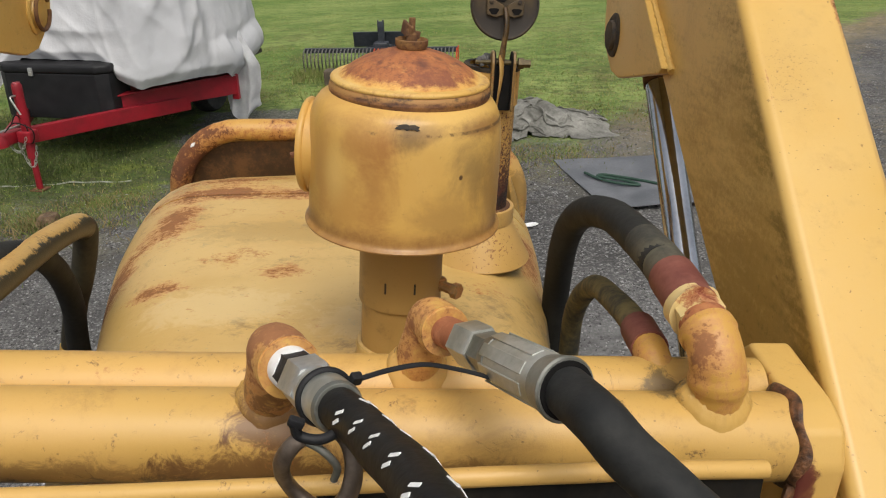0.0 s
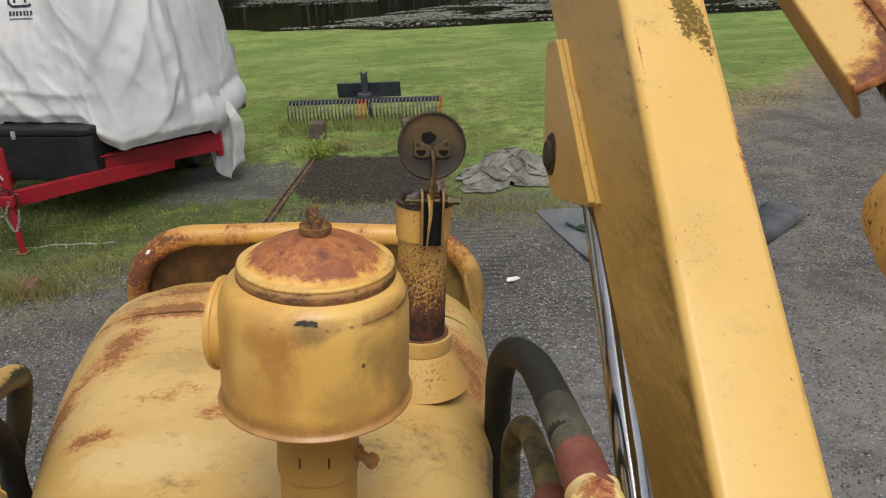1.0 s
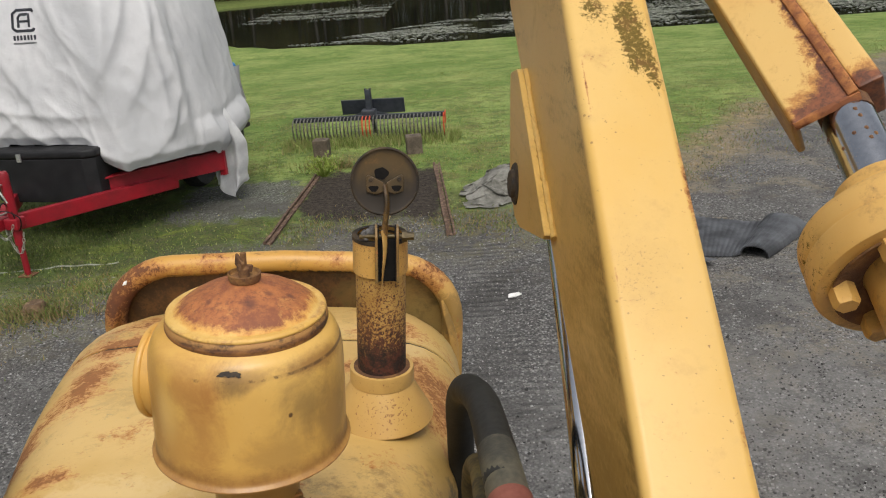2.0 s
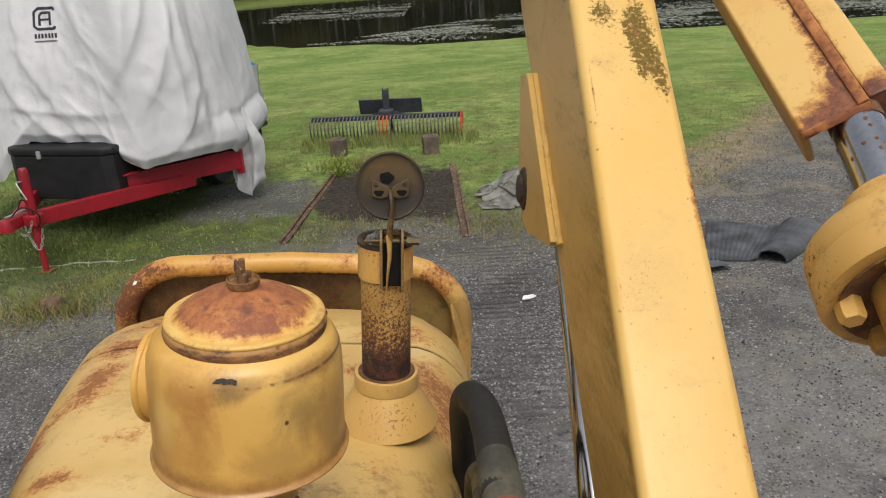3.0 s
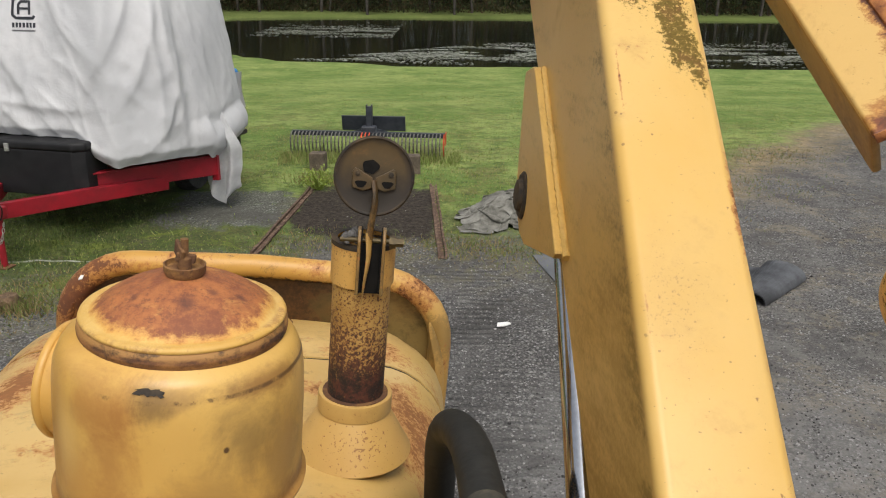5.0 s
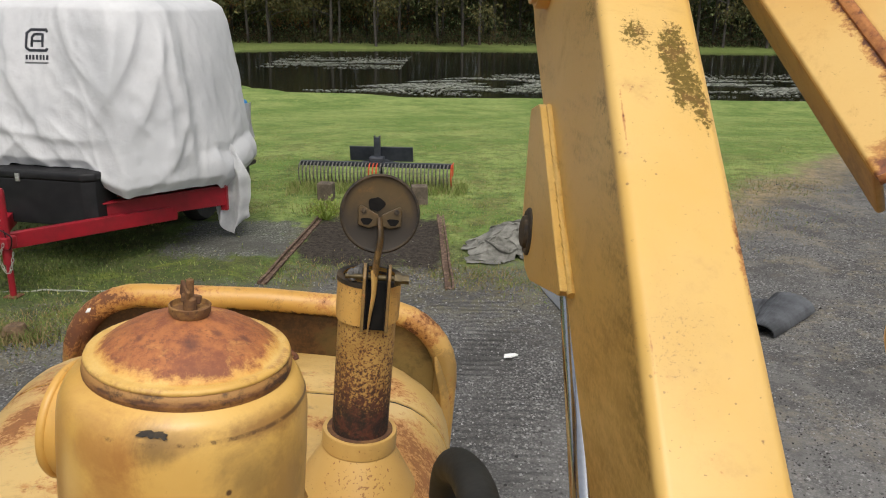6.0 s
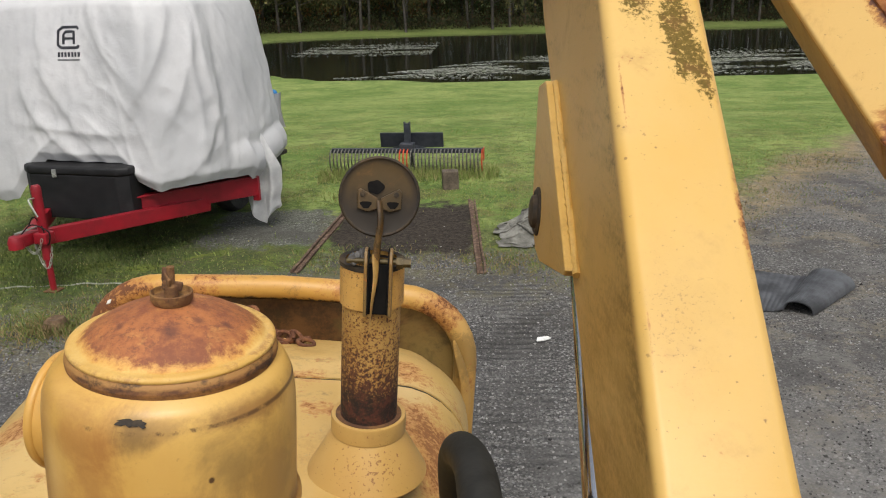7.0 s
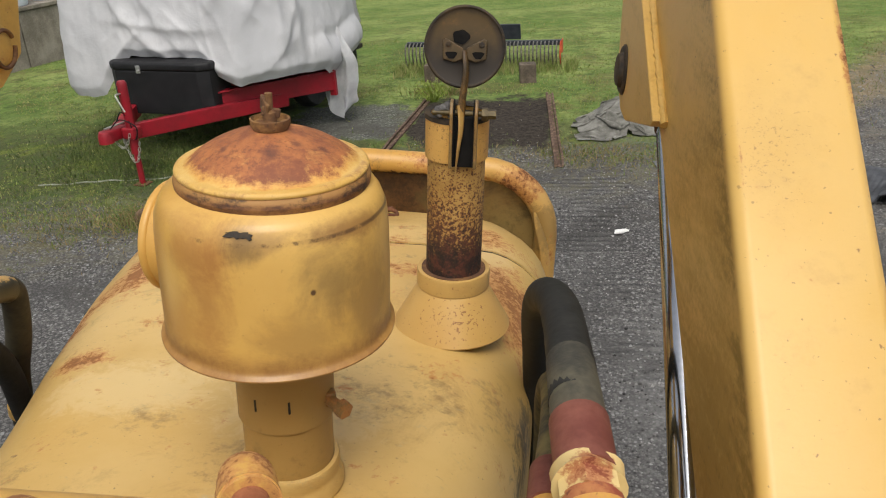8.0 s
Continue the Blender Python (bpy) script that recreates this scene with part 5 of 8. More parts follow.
def build_arm(sign):
    """A deep box-section arm that rises ahead; its side is a long tapered plate."""
    s = sign
    inner = 0.518 if s > 0 else -0.497
    cx = inner + 0.062 * s
    prof = [(0.45, arm_bottom(0.45)), (2.02, arm_bottom(2.02)), (3.0, arm_bottom(2.02) + 0.80), (3.0, arm_top(3.0)), (0.45, arm_top(0.45))]
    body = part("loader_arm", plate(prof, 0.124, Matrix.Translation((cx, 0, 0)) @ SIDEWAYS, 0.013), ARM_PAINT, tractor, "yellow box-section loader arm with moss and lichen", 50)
    # cylinder bracket welded to the inside of the arm
    yz = [(1.482, 2.150), (1.492, 2.140), (1.70, 2.088), (1.75, 2.090), (1.82, 2.13), (1.866, 2.318), (1.862, 2.330), (1.800, 2.345), (1.785, 2.342)]
    px = inner - 0.008 * s
    part("bracket_plate", plate(yz, 0.020, Matrix.Translation((px, 0, 0)) @ SIDEWAYS, 0.0025), ARM_PAINT, body)
    bead = [(inner - 0.003 * s, y, z) for y, z in ((1.478, 2.146), (1.56, 2.198), (1.64, 2.249), (1.72, 2.299), (1.79, 2.344))]
    part("weld_bead", tube(spline(bead, 14), lambda u: 0.0058 + 0.0012 * math.sin(u * 150), 8, rough=0.22), ARM_PAINT, body)
    pin = basis((inner - 0.016 * s, 1.755, 2.150), (-s, 0, 0))
    part("bracket_pin", lathe([(0.036, -0.01), (0.037, 0.004), (0.033, 0.007), (0.026, 0.006), (0.024, 0.012), (0.018, 0.014), (0, 0.014)], 30, pin, wobble=0.12), SOOT if s > 0 else ARM_PAINT, body, "worn pin with a keeper")
    if s < 0:
        part("keeper_ring", tube([pin @ Vector((0.029 * math.cos(a), 0.029 * math.sin(a), 0.014)) for a in np.linspace(0.5, 2 * math.pi, 34)], 0.0035, 8), DARK_RUST, body)
    if s > 0:
        boss = basis((inner + 0.004, 1.945, 2.545), (-1, 0, 0))
        part("pivot_boss", lathe([(0.060, 0.0), (0.060, 0.020), (0.057, 0.024), (0.053, 0.024), (0.053, 0.032), (0.042, 0.036), (0.026, 0.036), (0.026, 0.048), (0, 0.048)], 40, boss), paint("boss_paint", [], rust=0.60, grime=0.52), body)
    a = Vector((inner + 0.052 * s, 1.755, 2.150))
    d = Vector((-0.007 * s, -1.0, -0.905)).normalized()
    part("lift_rod", tube([a + d * 0.06, a + d * 0.75], 0.0245, 32), CHROME, body, "polished chrome lift cylinder rod")
    part("rod_eye", tube([a - d * 0.02, a + d * 0.10], 0.0270, 24), DARK_RUST, body)
    part("lift_barrel", tube([a + d * 0.72, a + d * 1.35], 0.045, 28), ARM_PAINT, body)


build_arm(1)
build_arm(-1)


# ---- tilt cylinder outside the arm: channel link, rod and bolted gland ----
# duller, browner mix of the channel's yellow for its left side
LINK_SIDE = paint("brown_link_side", [], rust=0.74, grime=0.50, stain=0.8, yellow=(0.36, 0.20, 0.05), pale=(0.42, 0.25, 0.07))


def build_tilt():
    d = Vector((-0.170, 1, 0.640)).normalized()
    e = Vector((0.772, 1.248, 2.368))
    side = d.cross(Vector((0, 0, 1))).normalized()
    up = side.cross(d).normalized()
    roll = radians(37)
    side, up = side * math.cos(roll) + up * math.sin(roll), up * math.cos(roll) - side * math.sin(roll)
    m = Matrix(((side.x, up.x, d.x, e.x), (side.y, up.y, d.y, e.y), (side.z, up.z, d.z, e.z), (0, 0, 0, 1)))
    ends, ridge, axis = e.copy(), side.copy(), d.copy()

    def channel_rust(n, col):
        """Rust that eats back from the open end and runs along the weld ridge."""
        q = n.node("ShaderNodeVectorMath", 0, (("operation", "SUBTRACT"),), _0=n.co, _1=tuple(ends))
        z = n.node("ShaderNodeVectorMath", 1, (("operation", "DOT_PRODUCT"),), _0=q, _1=tuple(axis))
        x = n.node("ShaderNodeVectorMath", 1, (("operation", "DOT_PRODUCT"),), _0=q, _1=tuple(ridge))
        w = n.math("SUBTRACT", n.noise(22, 9, 0.75, dist=0.8), 0.5)
        f = n.math("SUBTRACT", n.noise(90, 8, 0.78), 0.5)
        gap = n.math("ABSOLUTE", n.math("SUBTRACT", x, 0.026))
        a = n.ramp(n.add(n.math("MULTIPLY", z, 1.0), n.math("MULTIPLY", gap, 0.55), n.math("MULTIPLY", w, 0.10), n.math("MULTIPLY", f, 0.05)), 0.020, 0.075, 1.0, 0.0)
        b = n.math("MULTIPLY", n.ramp(n.add(gap, n.math("MULTIPLY", w, 0.05), n.math("MULTIPLY", f, 0.04), n.math("MULTIPLY", z, 0.03)), 0.006, 0.024, 0.9, 0.0), n.ramp(x, 0.050, 0.034))
        g = n.math("MAXIMUM", a, b)
        col = n.mix(n.ramp(g, 0.10, 0.50, 0.0, 0.8), col, n.mix(n.ramp(f, -0.12, 0.12), (0.30, 0.105, 0.022), (0.50, 0.235, 0.050)))
        deep = n.mix(n.ramp(f, -0.12, 0.12), (0.060, 0.018, 0.014), (0.200, 0.056, 0.024))
        return n.mix(n.ramp(n.add(g, n.math("MULTIPLY", f, 0.9)), 0.50, 0.85, 0.0, 0.9), col, deep)
    CHANNEL_PAINT = paint("channel_paint", [], rust=0.80, grime=0.64, yellow=(0.56, 0.325, 0.085), pale=(0.62, 0.40, 0.13), scuff=0.4, extra=channel_rust)
    tilt = part("tilt_link", rbox((0.076, 0.010, 1.3), 0.004, m @ Matrix.Translation((-0.002, 0.030, 0.65 - 0.006))), CHANNEL_PAINT, tractor, "yellow channel link, heavily rusted at its end")
    part("link_side", rbox((0.010, 0.068, 1.3), 0.004, m @ Matrix.Translation((-0.036, -0.003, 0.65))), LINK_SIDE, tilt)
    part("link_side", rbox((0.030, 0.066, 1.3), 0.005, m @ Matrix.Translation((0.052, -0.004, 0.65 + 0.004))), CHANNEL_PAINT, tilt)
    part("weld_ridge", tube([m @ Vector((0.030, 0.034, -0.005)), m @ Vector((0.030, 0.035, 0.6)), m @ Vector((0.030, 0.034, 1.2))], 0.0075, 8, rough=0.5), RUST_METAL, tilt, "rough rusted weld bead")
    part("rust_lip", tube(spline([m @ Vector((-0.038, 0.028, -0.004)), m @ Vector((0.0, 0.033, -0.008)), m @ Vector((0.034, 0.031, -0.006))], 6), 0.0055, 8, rough=0.4), RUST_METAL, tilt)
    e = Vector((0.7855, 1.2503, 2.3844))
    d = Vector((0.036, 0.859, 0.510)).normalized()
    side = (side - d * side.dot(d)).normalized()
    up = d.cross(side)
    m = Matrix(((side.x, up.x, d.x, e.x), (side.y, up.y, d.y, e.y), (side.z, up.z, d.z, e.z), (0, 0, 0, 1)))
    part("tilt_rod", tube([m @ Vector((0, 0, 0.3)), m @ Vector((0, 0, -0.30))], 0.0285, 32), CHROME, tilt, "chrome rod with rust freckles")
    part("rod_rust", tube([m @ Vector((0, 0, 0.02)), m @ Vector((0, 0, -0.022))], 0.0291, 28, rough=0.05), DARK_RUST, tilt)
    r6 = random.Random(6)
    for _ in range(16):
        a, z = r6.uniform(0, 6.28), r6.uniform(-0.10, -0.02)
        q = m @ Matrix.Translation((0.0283 * math.cos(a), 0.0283 * math.sin(a), z))
        part("rust_fleck", lathe([(0, 0.0012), (0.002, 0.0008), (0.0026, 0)], 7, q @ basis((0, 0, 0), (math.cos(a), math.sin(a), 0)), wobble=0.5), DARK_RUST, tilt)
    g = m @ Matrix.Translation((0, 0, -0.190))
    gl = part("gland", lathe([(0.029, 0.066), (0.042, 0.065), (0.048, 0.060), (0.054, 0.034), (0.0525, 0.032), (0.0525, 0.028), (0.056, 0.026), (0.060, 0.013), (0.094, 0.011), (0.099, 0.007), (0.100, 0.002), (0.100, -0.013), (0.0975, -0.0155), (0.0975, -0.0185), (0.100, -0.021), (0.100, -0.046), (0.097, -0.051), (0.082, -0.052), (0.064, -0.040), (0.050, -0.040), (0.050, -0.09)], 60, g), FLANGE_PAINT, tilt, "thick bolted cylinder gland with flaking paint")
    # ring in dark rust laid in the recess; its colour holds the recess shading
    part("gland_recess", lathe([(0.051, -0.0425), (0.084, -0.0545), (0.084, -0.051), (0.051, -0.041)], 40, g), DARK_RUST, gl)
    for a in range(0, 360, 60):
        q = g @ Matrix.Translation((0.074 * math.cos(radians(a + 15)), 0.074 * math.sin(radians(a + 15)), -0.048))
        part("gland_bolt", lathe([(0, -0.024), (0.011, -0.024), (0.0130, -0.020), (0.0130, 0.0), (0, 0.0)], 6, q), FLANGE_PAINT, gl)
    part("tilt_barrel", tube([g @ Vector((0, 0, -0.06)), g @ Vector((0, 0, -0.9))], 0.050, 32), FLANGE_PAINT, tilt)


build_tilt()


# ---- cross tubes, fittings and hydraulic hoses ----
def build_cross():
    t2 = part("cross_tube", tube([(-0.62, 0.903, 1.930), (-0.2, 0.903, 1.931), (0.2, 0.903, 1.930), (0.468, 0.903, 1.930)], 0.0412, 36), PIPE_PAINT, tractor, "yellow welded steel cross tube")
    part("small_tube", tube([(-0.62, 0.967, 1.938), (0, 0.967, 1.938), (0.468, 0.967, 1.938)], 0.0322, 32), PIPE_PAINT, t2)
    up = part("tower_plate", plate([(0.862, 1.55), (0.862, 1.925), (0.876, 1.955), (0.905, 1.967), (1.0, 1.974), (1.015, 1.96), (1.015, 1.55)], 0.044, Matrix.Translation((0.491, 0, 0)) @ Matrix(((0, 0, 1, 0), (1, 0, 0, 0), (0, 1, 0, 0), (0, 0, 0, 1))), 0.006), GREASE_RUN, tractor, "yellow loader tower plate with greasy runs")
    seam = [(0.467 + 0.0025 * math.sin(a * 5), 0.903 + 0.0430 * math.cos(a), 1.93 + 0.0430 * math.sin(a)) for a in np.linspace(radians(35), radians(255), 60)]
    part("greasy_weld", tube(seam, lambda u: 0.0062 + 0.0014 * math.sin(u * 23), 12, flat=0.45), ENGINE_GREASE, up, "dark greasy weld seam")
    drip = [(0.4685, 0.868, 1.905), (0.4675, 0.866, 1.885), (0.4690, 0.862, 1.862), (0.4685, 0.860, 1.835)]
    part("grease_drip", tube(spline(drip, 6), lambda u: 0.010 + 0.004 * math.sin(u * 9), 10, flat=0.35, rough=0.08), ENGINE_GREASE, up)
    lip = [(-0.6, 0.79, 1.945), (-0.17, 0.775, 1.970), (0.0, 0.772, 1.980), (0.16, 0.772, 1.990), (0.25, 0.776, 1.991), (0.30, 0.786, 1.985), (0.40, 0.80, 1.975)]
    cowl = part("dash_cowl", tube(spline(lip, 6), 0.0075, 10), PIPE_PAINT, tractor, "rolled yellow edge of the dash cowl")
    bm = bmesh.new()
    top = [bm.verts.new(Vector(p) + Vector((0, 0, -0.003))) for p in spline(lip, 4)]
    bot = [bm.verts.new((v.co.x, v.co.y - 0.05, 1.45)) for v in top]
    for i in range(len(top) - 1):
        bm.faces.new((top[i], top[i + 1], bot[i + 1], bot[i]))
    bmesh.ops.solidify(bm, geom=bm.faces[:], thickness=0.004)
    part("dash_panel", bm, DARK_BAY, cowl)
    part("dash_knob", lathe([(0, 0.012), (0.016, 0.010), (0.022, 0.0), (0.022, -0.03), (0, -0.03)], 24, pose(0.165, 0.735, 1.955, 50, 0, 0)), GALV, cowl)


build_cross()


def weld_ring(p, tube_yz, r0, r1, seed=0):
    """A weld bead that lies on a cross tube (its y, z and radius) round a fitting of radius r0."""
    bm = bmesh.new()
    ty, tz, tr = tube_yz
    rows = []
    for k, (f, lift) in enumerate(((0.0, 0.016), (0.18, 0.0125), (0.36, 0.0105), (0.55, 0.0085), (0.72, 0.0055), (0.88, 0.0035), (1.0, -0.002))):
        row = []
        for i in range(72):
            a = 2 * math.pi * i / 72
            r = r0 + (r1 - r0) * f * (1 + 0.16 * noise.noise((math.cos(a) * 2.5, math.sin(a) * 2.5, seed)))
            x, y = p[0] + r * math.cos(a), p[1] + r * math.sin(a)
            dy = min(abs(y - ty), tr * 0.96)
            z = tz + math.sqrt(tr * tr - dy * dy) + lift + 0.0016 * math.sin(a * 26 + k) * (1 - abs(f - 0.5)) + 0.002 * noise.noise((math.cos(a) * 6, math.sin(a) * 6, k + seed))
            row.append(bm.verts.new((x, y, z)))
        rows.append(row)
    for a, b in zip(rows, rows[1:]):
        for i in range(72):
            bm.faces.new((a[i], b[i], b[(i + 1) % 72], a[(i + 1) % 72]))
    return bm


BIG_TUBE, SMALL_TUBE = (0.903, 1.930, 0.0412), (0.967, 1.938, 0.0322)


def fitting_hose(name, label, foot, bend, line, r_elbow, r_hose, pieces, hose_mat, mouth=0.034):
    """Elbow on the tube, a nut and ferrule, and the hose that leaves them."""
    hose = part(name, tube(spline(line, 8), r_hose, 24), hose_mat, tractor, label)
    e0 = Vector(bend)
    out = (Vector(line[0]) - e0).normalized()
    path = spline([foot, Vector(foot) * 0.45 + e0 * 0.55 + Vector((0, 0, 0.004)), e0 + Vector((0, 0, 0.004)), e0 + out * mouth], 7)
    part("elbow", tube(path, lambda u: r_elbow * (1.0 + 0.06 * math.sin(u * 9)), 26), ELBOW_PAINT, hose, "painted elbow fitting showing rust and copper")
    part("elbow_lip", tube([e0 + out * (mouth - 0.015), e0 + out * mouth], r_elbow * 1.10, 26, rough=0.06), ELBOW_PAINT, hose)
    part("weld", weld_ring(foot, BIG_TUBE if foot[1] < 0.93 else SMALL_TUBE, r_elbow * 0.95, r_elbow * 1.42), PIPE_PAINT, hose)
    for nm, a, b, ra, rb, seg, mat in pieces:
        m = basis(e0 + out * a, out)
        part(nm, lathe([(0, 0), (ra * 0.94, 0), (ra, (b - a) * 0.08), (rb, (b - a) * 0.92), (rb * 0.95, b - a), (0, b - a)], seg, m), mat, hose, smooth=35)
    return hose, e0, out


STRIPED = RUBBER_NEW
HL_LINE = [(0.067, 0.746, 2.070), (0.086, 0.702, 2.084), (0.097, 0.660, 2.101), (0.112, 0.600, 2.128), (0.124, 0.53, 2.148), (0.135, 0.44, 2.13), (0.14, 0.36, 2.05), (0.14, 0.31, 1.85), (0.12, 0.30, 1.5)]
DULL_STEEL = plain("dull_grey_steel", (0.20, 0.20, 0.17), (0.34, 0.34, 0.30), 26, 0.42, 0.8, bump=0.2, rough2=0.6)
hl, e0, out = fitting_hose("hydraulic_hose", "black hydraulic hose with white dashed marks and a steel fitting", (0.004, 0.904, 1.960), (0.012, 0.874, 2.030),
    HL_LINE, 0.0222, 0.0142,
    [("thread_tape", 0.036, 0.058, 0.0172, 0.0170, 30, WHITE_TAPE), ("swivel", 0.053, 0.079, 0.0172, 0.0172, 6, BLACK_PLASTIC), ("hex_nut", 0.076, 0.108, 0.0200, 0.0200, 6, STEEL), ("nut_shoulder", 0.106, 0.114, 0.0172, 0.0172, 30, STEEL), ("ferrule", 0.112, 0.150, 0.0178, 0.0176, 34, GALV), ("ferrule_lip", 0.149, 0.153, 0.0178, 0.0165, 34, DULL_STEEL)], STRIPED, 0.042)


def dashes(hose, line, r):
    """Pairs of white slanted marks printed round the hose."""
    pts = spline(line, 10)
    acc = 0.0
    for i in range(1, len(pts) - 1):
        acc += (pts[i] - pts[i - 1]).length
        if acc < 0.036:
            continue
        acc = 0.0
        d = (pts[i + 1] - pts[i - 1]).normalized()
        up = (Vector((0, -0.25, 1)) - d * Vector((0, -0.25, 1)).dot(d)).normalized()
        side = d.cross(up)
        for k in (-62, -38, 34, 58):
            a = radians(k + 8 * math.sin(i))
            nrm = up * math.cos(a) + side * math.sin(a)
            tan = (d * 0.8 + nrm.cross(d) * 0.45).normalized()
            b = nrm.cross(tan)
            m = Matrix(((tan.x, b.x, nrm.x, 0), (tan.y, b.y, nrm.y, 0), (tan.z, b.z, nrm.z, 0), (0, 0, 0, 1)))
            p = pts[i] + nrm * (r + 0.0002)
            part("white_mark", rbox((0.0085, 0.0026, 0.0008), 0.0003, Matrix.Translation(p + d * (0.006 if k in (-50, 66) else 0)) @ m, seg=1), WHITE_TAPE, hose)


dashes(hl, HL_LINE[:6], 0.0142)
hr, e1, out1 = fitting_hose("hydraulic_hose", "dark grey hydraulic hose with a crimped galvanised ferrule", (0.132, 0.958, 1.966), (0.141, 0.946, 2.020),
    [(0.219, 0.748, 2.081), (0.230, 0.707, 2.087), (0.243, 0.688, 2.078), (0.255, 0.672, 2.073), (0.266, 0.657, 2.068), (0.283, 0.635, 2.058), (0.300, 0.605, 2.03), (0.315, 0.57, 1.95), (0.32, 0.55, 1.8), (0.32, 0.54, 1.55)], 0.0205, 0.0172,
    [("copper_nipple", 0.030, 0.078, 0.0140, 0.0140, 24, rusty("copper_rust", (0.30, 0.10, 0.04), (0.50, 0.20, 0.09), (0.14, 0.05, 0.03))), ("hex_nut", 0.072, 0.104, 0.0196, 0.0196, 6, GALV), ("hex_collar", 0.103, 0.124, 0.0168, 0.0168, 6, DULL_STEEL), ("ferrule_neck", 0.122, 0.138, 0.0168, 0.0200, 34, DULL_STEEL), ("ferrule", 0.136, 0.200, 0.0200, 0.0200, 34, GALV), ("ferrule_lip", 0.199, 0.221, 0.0198, 0.0232, 34, DULL_STEEL), ("ferrule_mouth", 0.2205, 0.2225, 0.0205, 0.0205, 30, SOOT_AND_GAP_BLACK)], RUBBER)
for i in range(8):
    a = radians(45 * i + 10)
    q = basis(e1 + out1 * 0.163, out1) @ Matrix.Translation((0.0199 * math.cos(a), 0.0199 * math.sin(a), 0)) @ pose(0, 0, 0, 0, 0, 45 * i + 10)
    part("crimp_flat", rbox((0.0016, 0.010, 0.060), 0.0007, q), GALV, hr)
# tie and snap ring on the striped hose
tie = [(0.080, 0.762, 2.079), (0.103, 0.778, 2.077), (0.127, 0.79, 2.074), (0.152, 0.80, 2.064), (0.176, 0.805, 2.054), (0.186, 0.803, 2.048)]
part("zip_tie", tube(spline(tie, 8), 0.0019, 8, flat=0.45), BLACK_PLASTIC, hl)
m = basis(e0 + out * 0.126, out)
part("tie_loop", tube([m @ Vector((0.0182 * math.cos(a), 0.0182 * math.sin(a), 0)) for a in np.linspace(0, 2 * math.pi, 40)], 0.0028, 10), BLACK_PLASTIC, hl)
part("tie_head", rbox((0.008, 0.007, 0.008), 0.0015, pose(0.080, 0.762, 2.080, 20, 10, 30)), BLACK_PLASTIC, hl)
# the snap ring hangs from the tie, below the ferrule
rc = Vector((0.058, 0.715, 2.043))
ring = [rc + Vector((0.0225 * math.cos(a), 0.006 * math.sin(2 * a), 0.030 * math.sin(a))) for a in np.linspace(radians(-245), radians(62), 48)]
part("snap_ring", tube(ring, lambda u: 0.0052 + 0.0022 * math.sin(math.pi * u), 12, flat=0.7), plain("dull_brown_iron", (0.10, 0.075, 0.055), (0.18, 0.14, 0.11), 30, 0.42, 0.7), hl, "dull brown metal snap ring")
part("snap_gate", tube(spline([rc + Vector((-0.010, -0.002, 0.025)), rc + Vector((0.003, -0.004, 0.018)), rc + Vector((0.012, -0.002, 0.004)), rc + Vector((0.010, 0, -0.008))], 8), 0.0026, 10), DULL_STEEL, hl)
part("tie_tail", tube(spline([rc + Vector((0.020, 0.004, 0.032)), rc + Vector((0.004, -0.006, 0.028)), rc + Vector((-0.010, -0.006, 0.030)), rc + Vector((-0.013, -0.006, 0.038))], 6), 0.0034, 10), BLACK_PLASTIC, hl)
part("tie_tail", rbox((0.010, 0.006, 0.006), 0.0015, pose(rc.x - 0.012, rc.y - 0.006, rc.z + 0.040, 0, 20, 0)), BLACK_PLASTIC, hl)


OLD_TUBE = plain("old_black_tube", (0.026, 0.023, 0.015), (0.065, 0.056, 0.030), 20, 0.7, bump=0.3)


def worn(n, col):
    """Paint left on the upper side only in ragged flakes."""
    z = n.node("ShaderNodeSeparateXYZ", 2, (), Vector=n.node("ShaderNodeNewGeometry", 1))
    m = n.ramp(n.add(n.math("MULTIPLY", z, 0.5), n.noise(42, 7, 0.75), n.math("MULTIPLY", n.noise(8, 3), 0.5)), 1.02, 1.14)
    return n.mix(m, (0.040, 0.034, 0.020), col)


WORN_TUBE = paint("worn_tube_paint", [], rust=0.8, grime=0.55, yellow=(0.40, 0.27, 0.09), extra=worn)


def side_hoses(s, big, small, mats):
    """The pair of hoses that arch from the tubes down beside the hood."""
    a = part("loader_hose", tube(spline(big, 8), 0.0215 if s > 0 else 0.0175, 22, rough=0.03), mats[0], tractor, "weathered black loader hose")
    b = part("return_hose", tube(spline(small, 8), 0.0155 if s > 0 else 0.0170, 18, rough=0.03), mats[1], tractor, "moss-stained return hose")
    return a, b


RH, RS = side_hoses(1, [(0.384, 1.045, 2.037), (0.386, 1.12, 2.030), (0.386, 1.25, 2.010), (0.378, 1.36, 1.968), (0.376, 1.43, 1.90), (0.386, 1.49, 1.78), (0.40, 1.53, 1.6), (0.40, 1.53, 1.2)],
    [(0.366, 1.0, 1.968), (0.372, 1.06, 1.958), (0.384, 1.18, 1.925), (0.390, 1.30, 1.885), (0.392, 1.385, 1.80), (0.398, 1.41, 1.68), (0.40, 1.41, 1.4)], (RUBBER, MOSSY_RUBBER))
RED_CRIMP = plain("red_crimp", (0.13, 0.032, 0.022), (0.22, 0.075, 0.05), 18, 0.7)
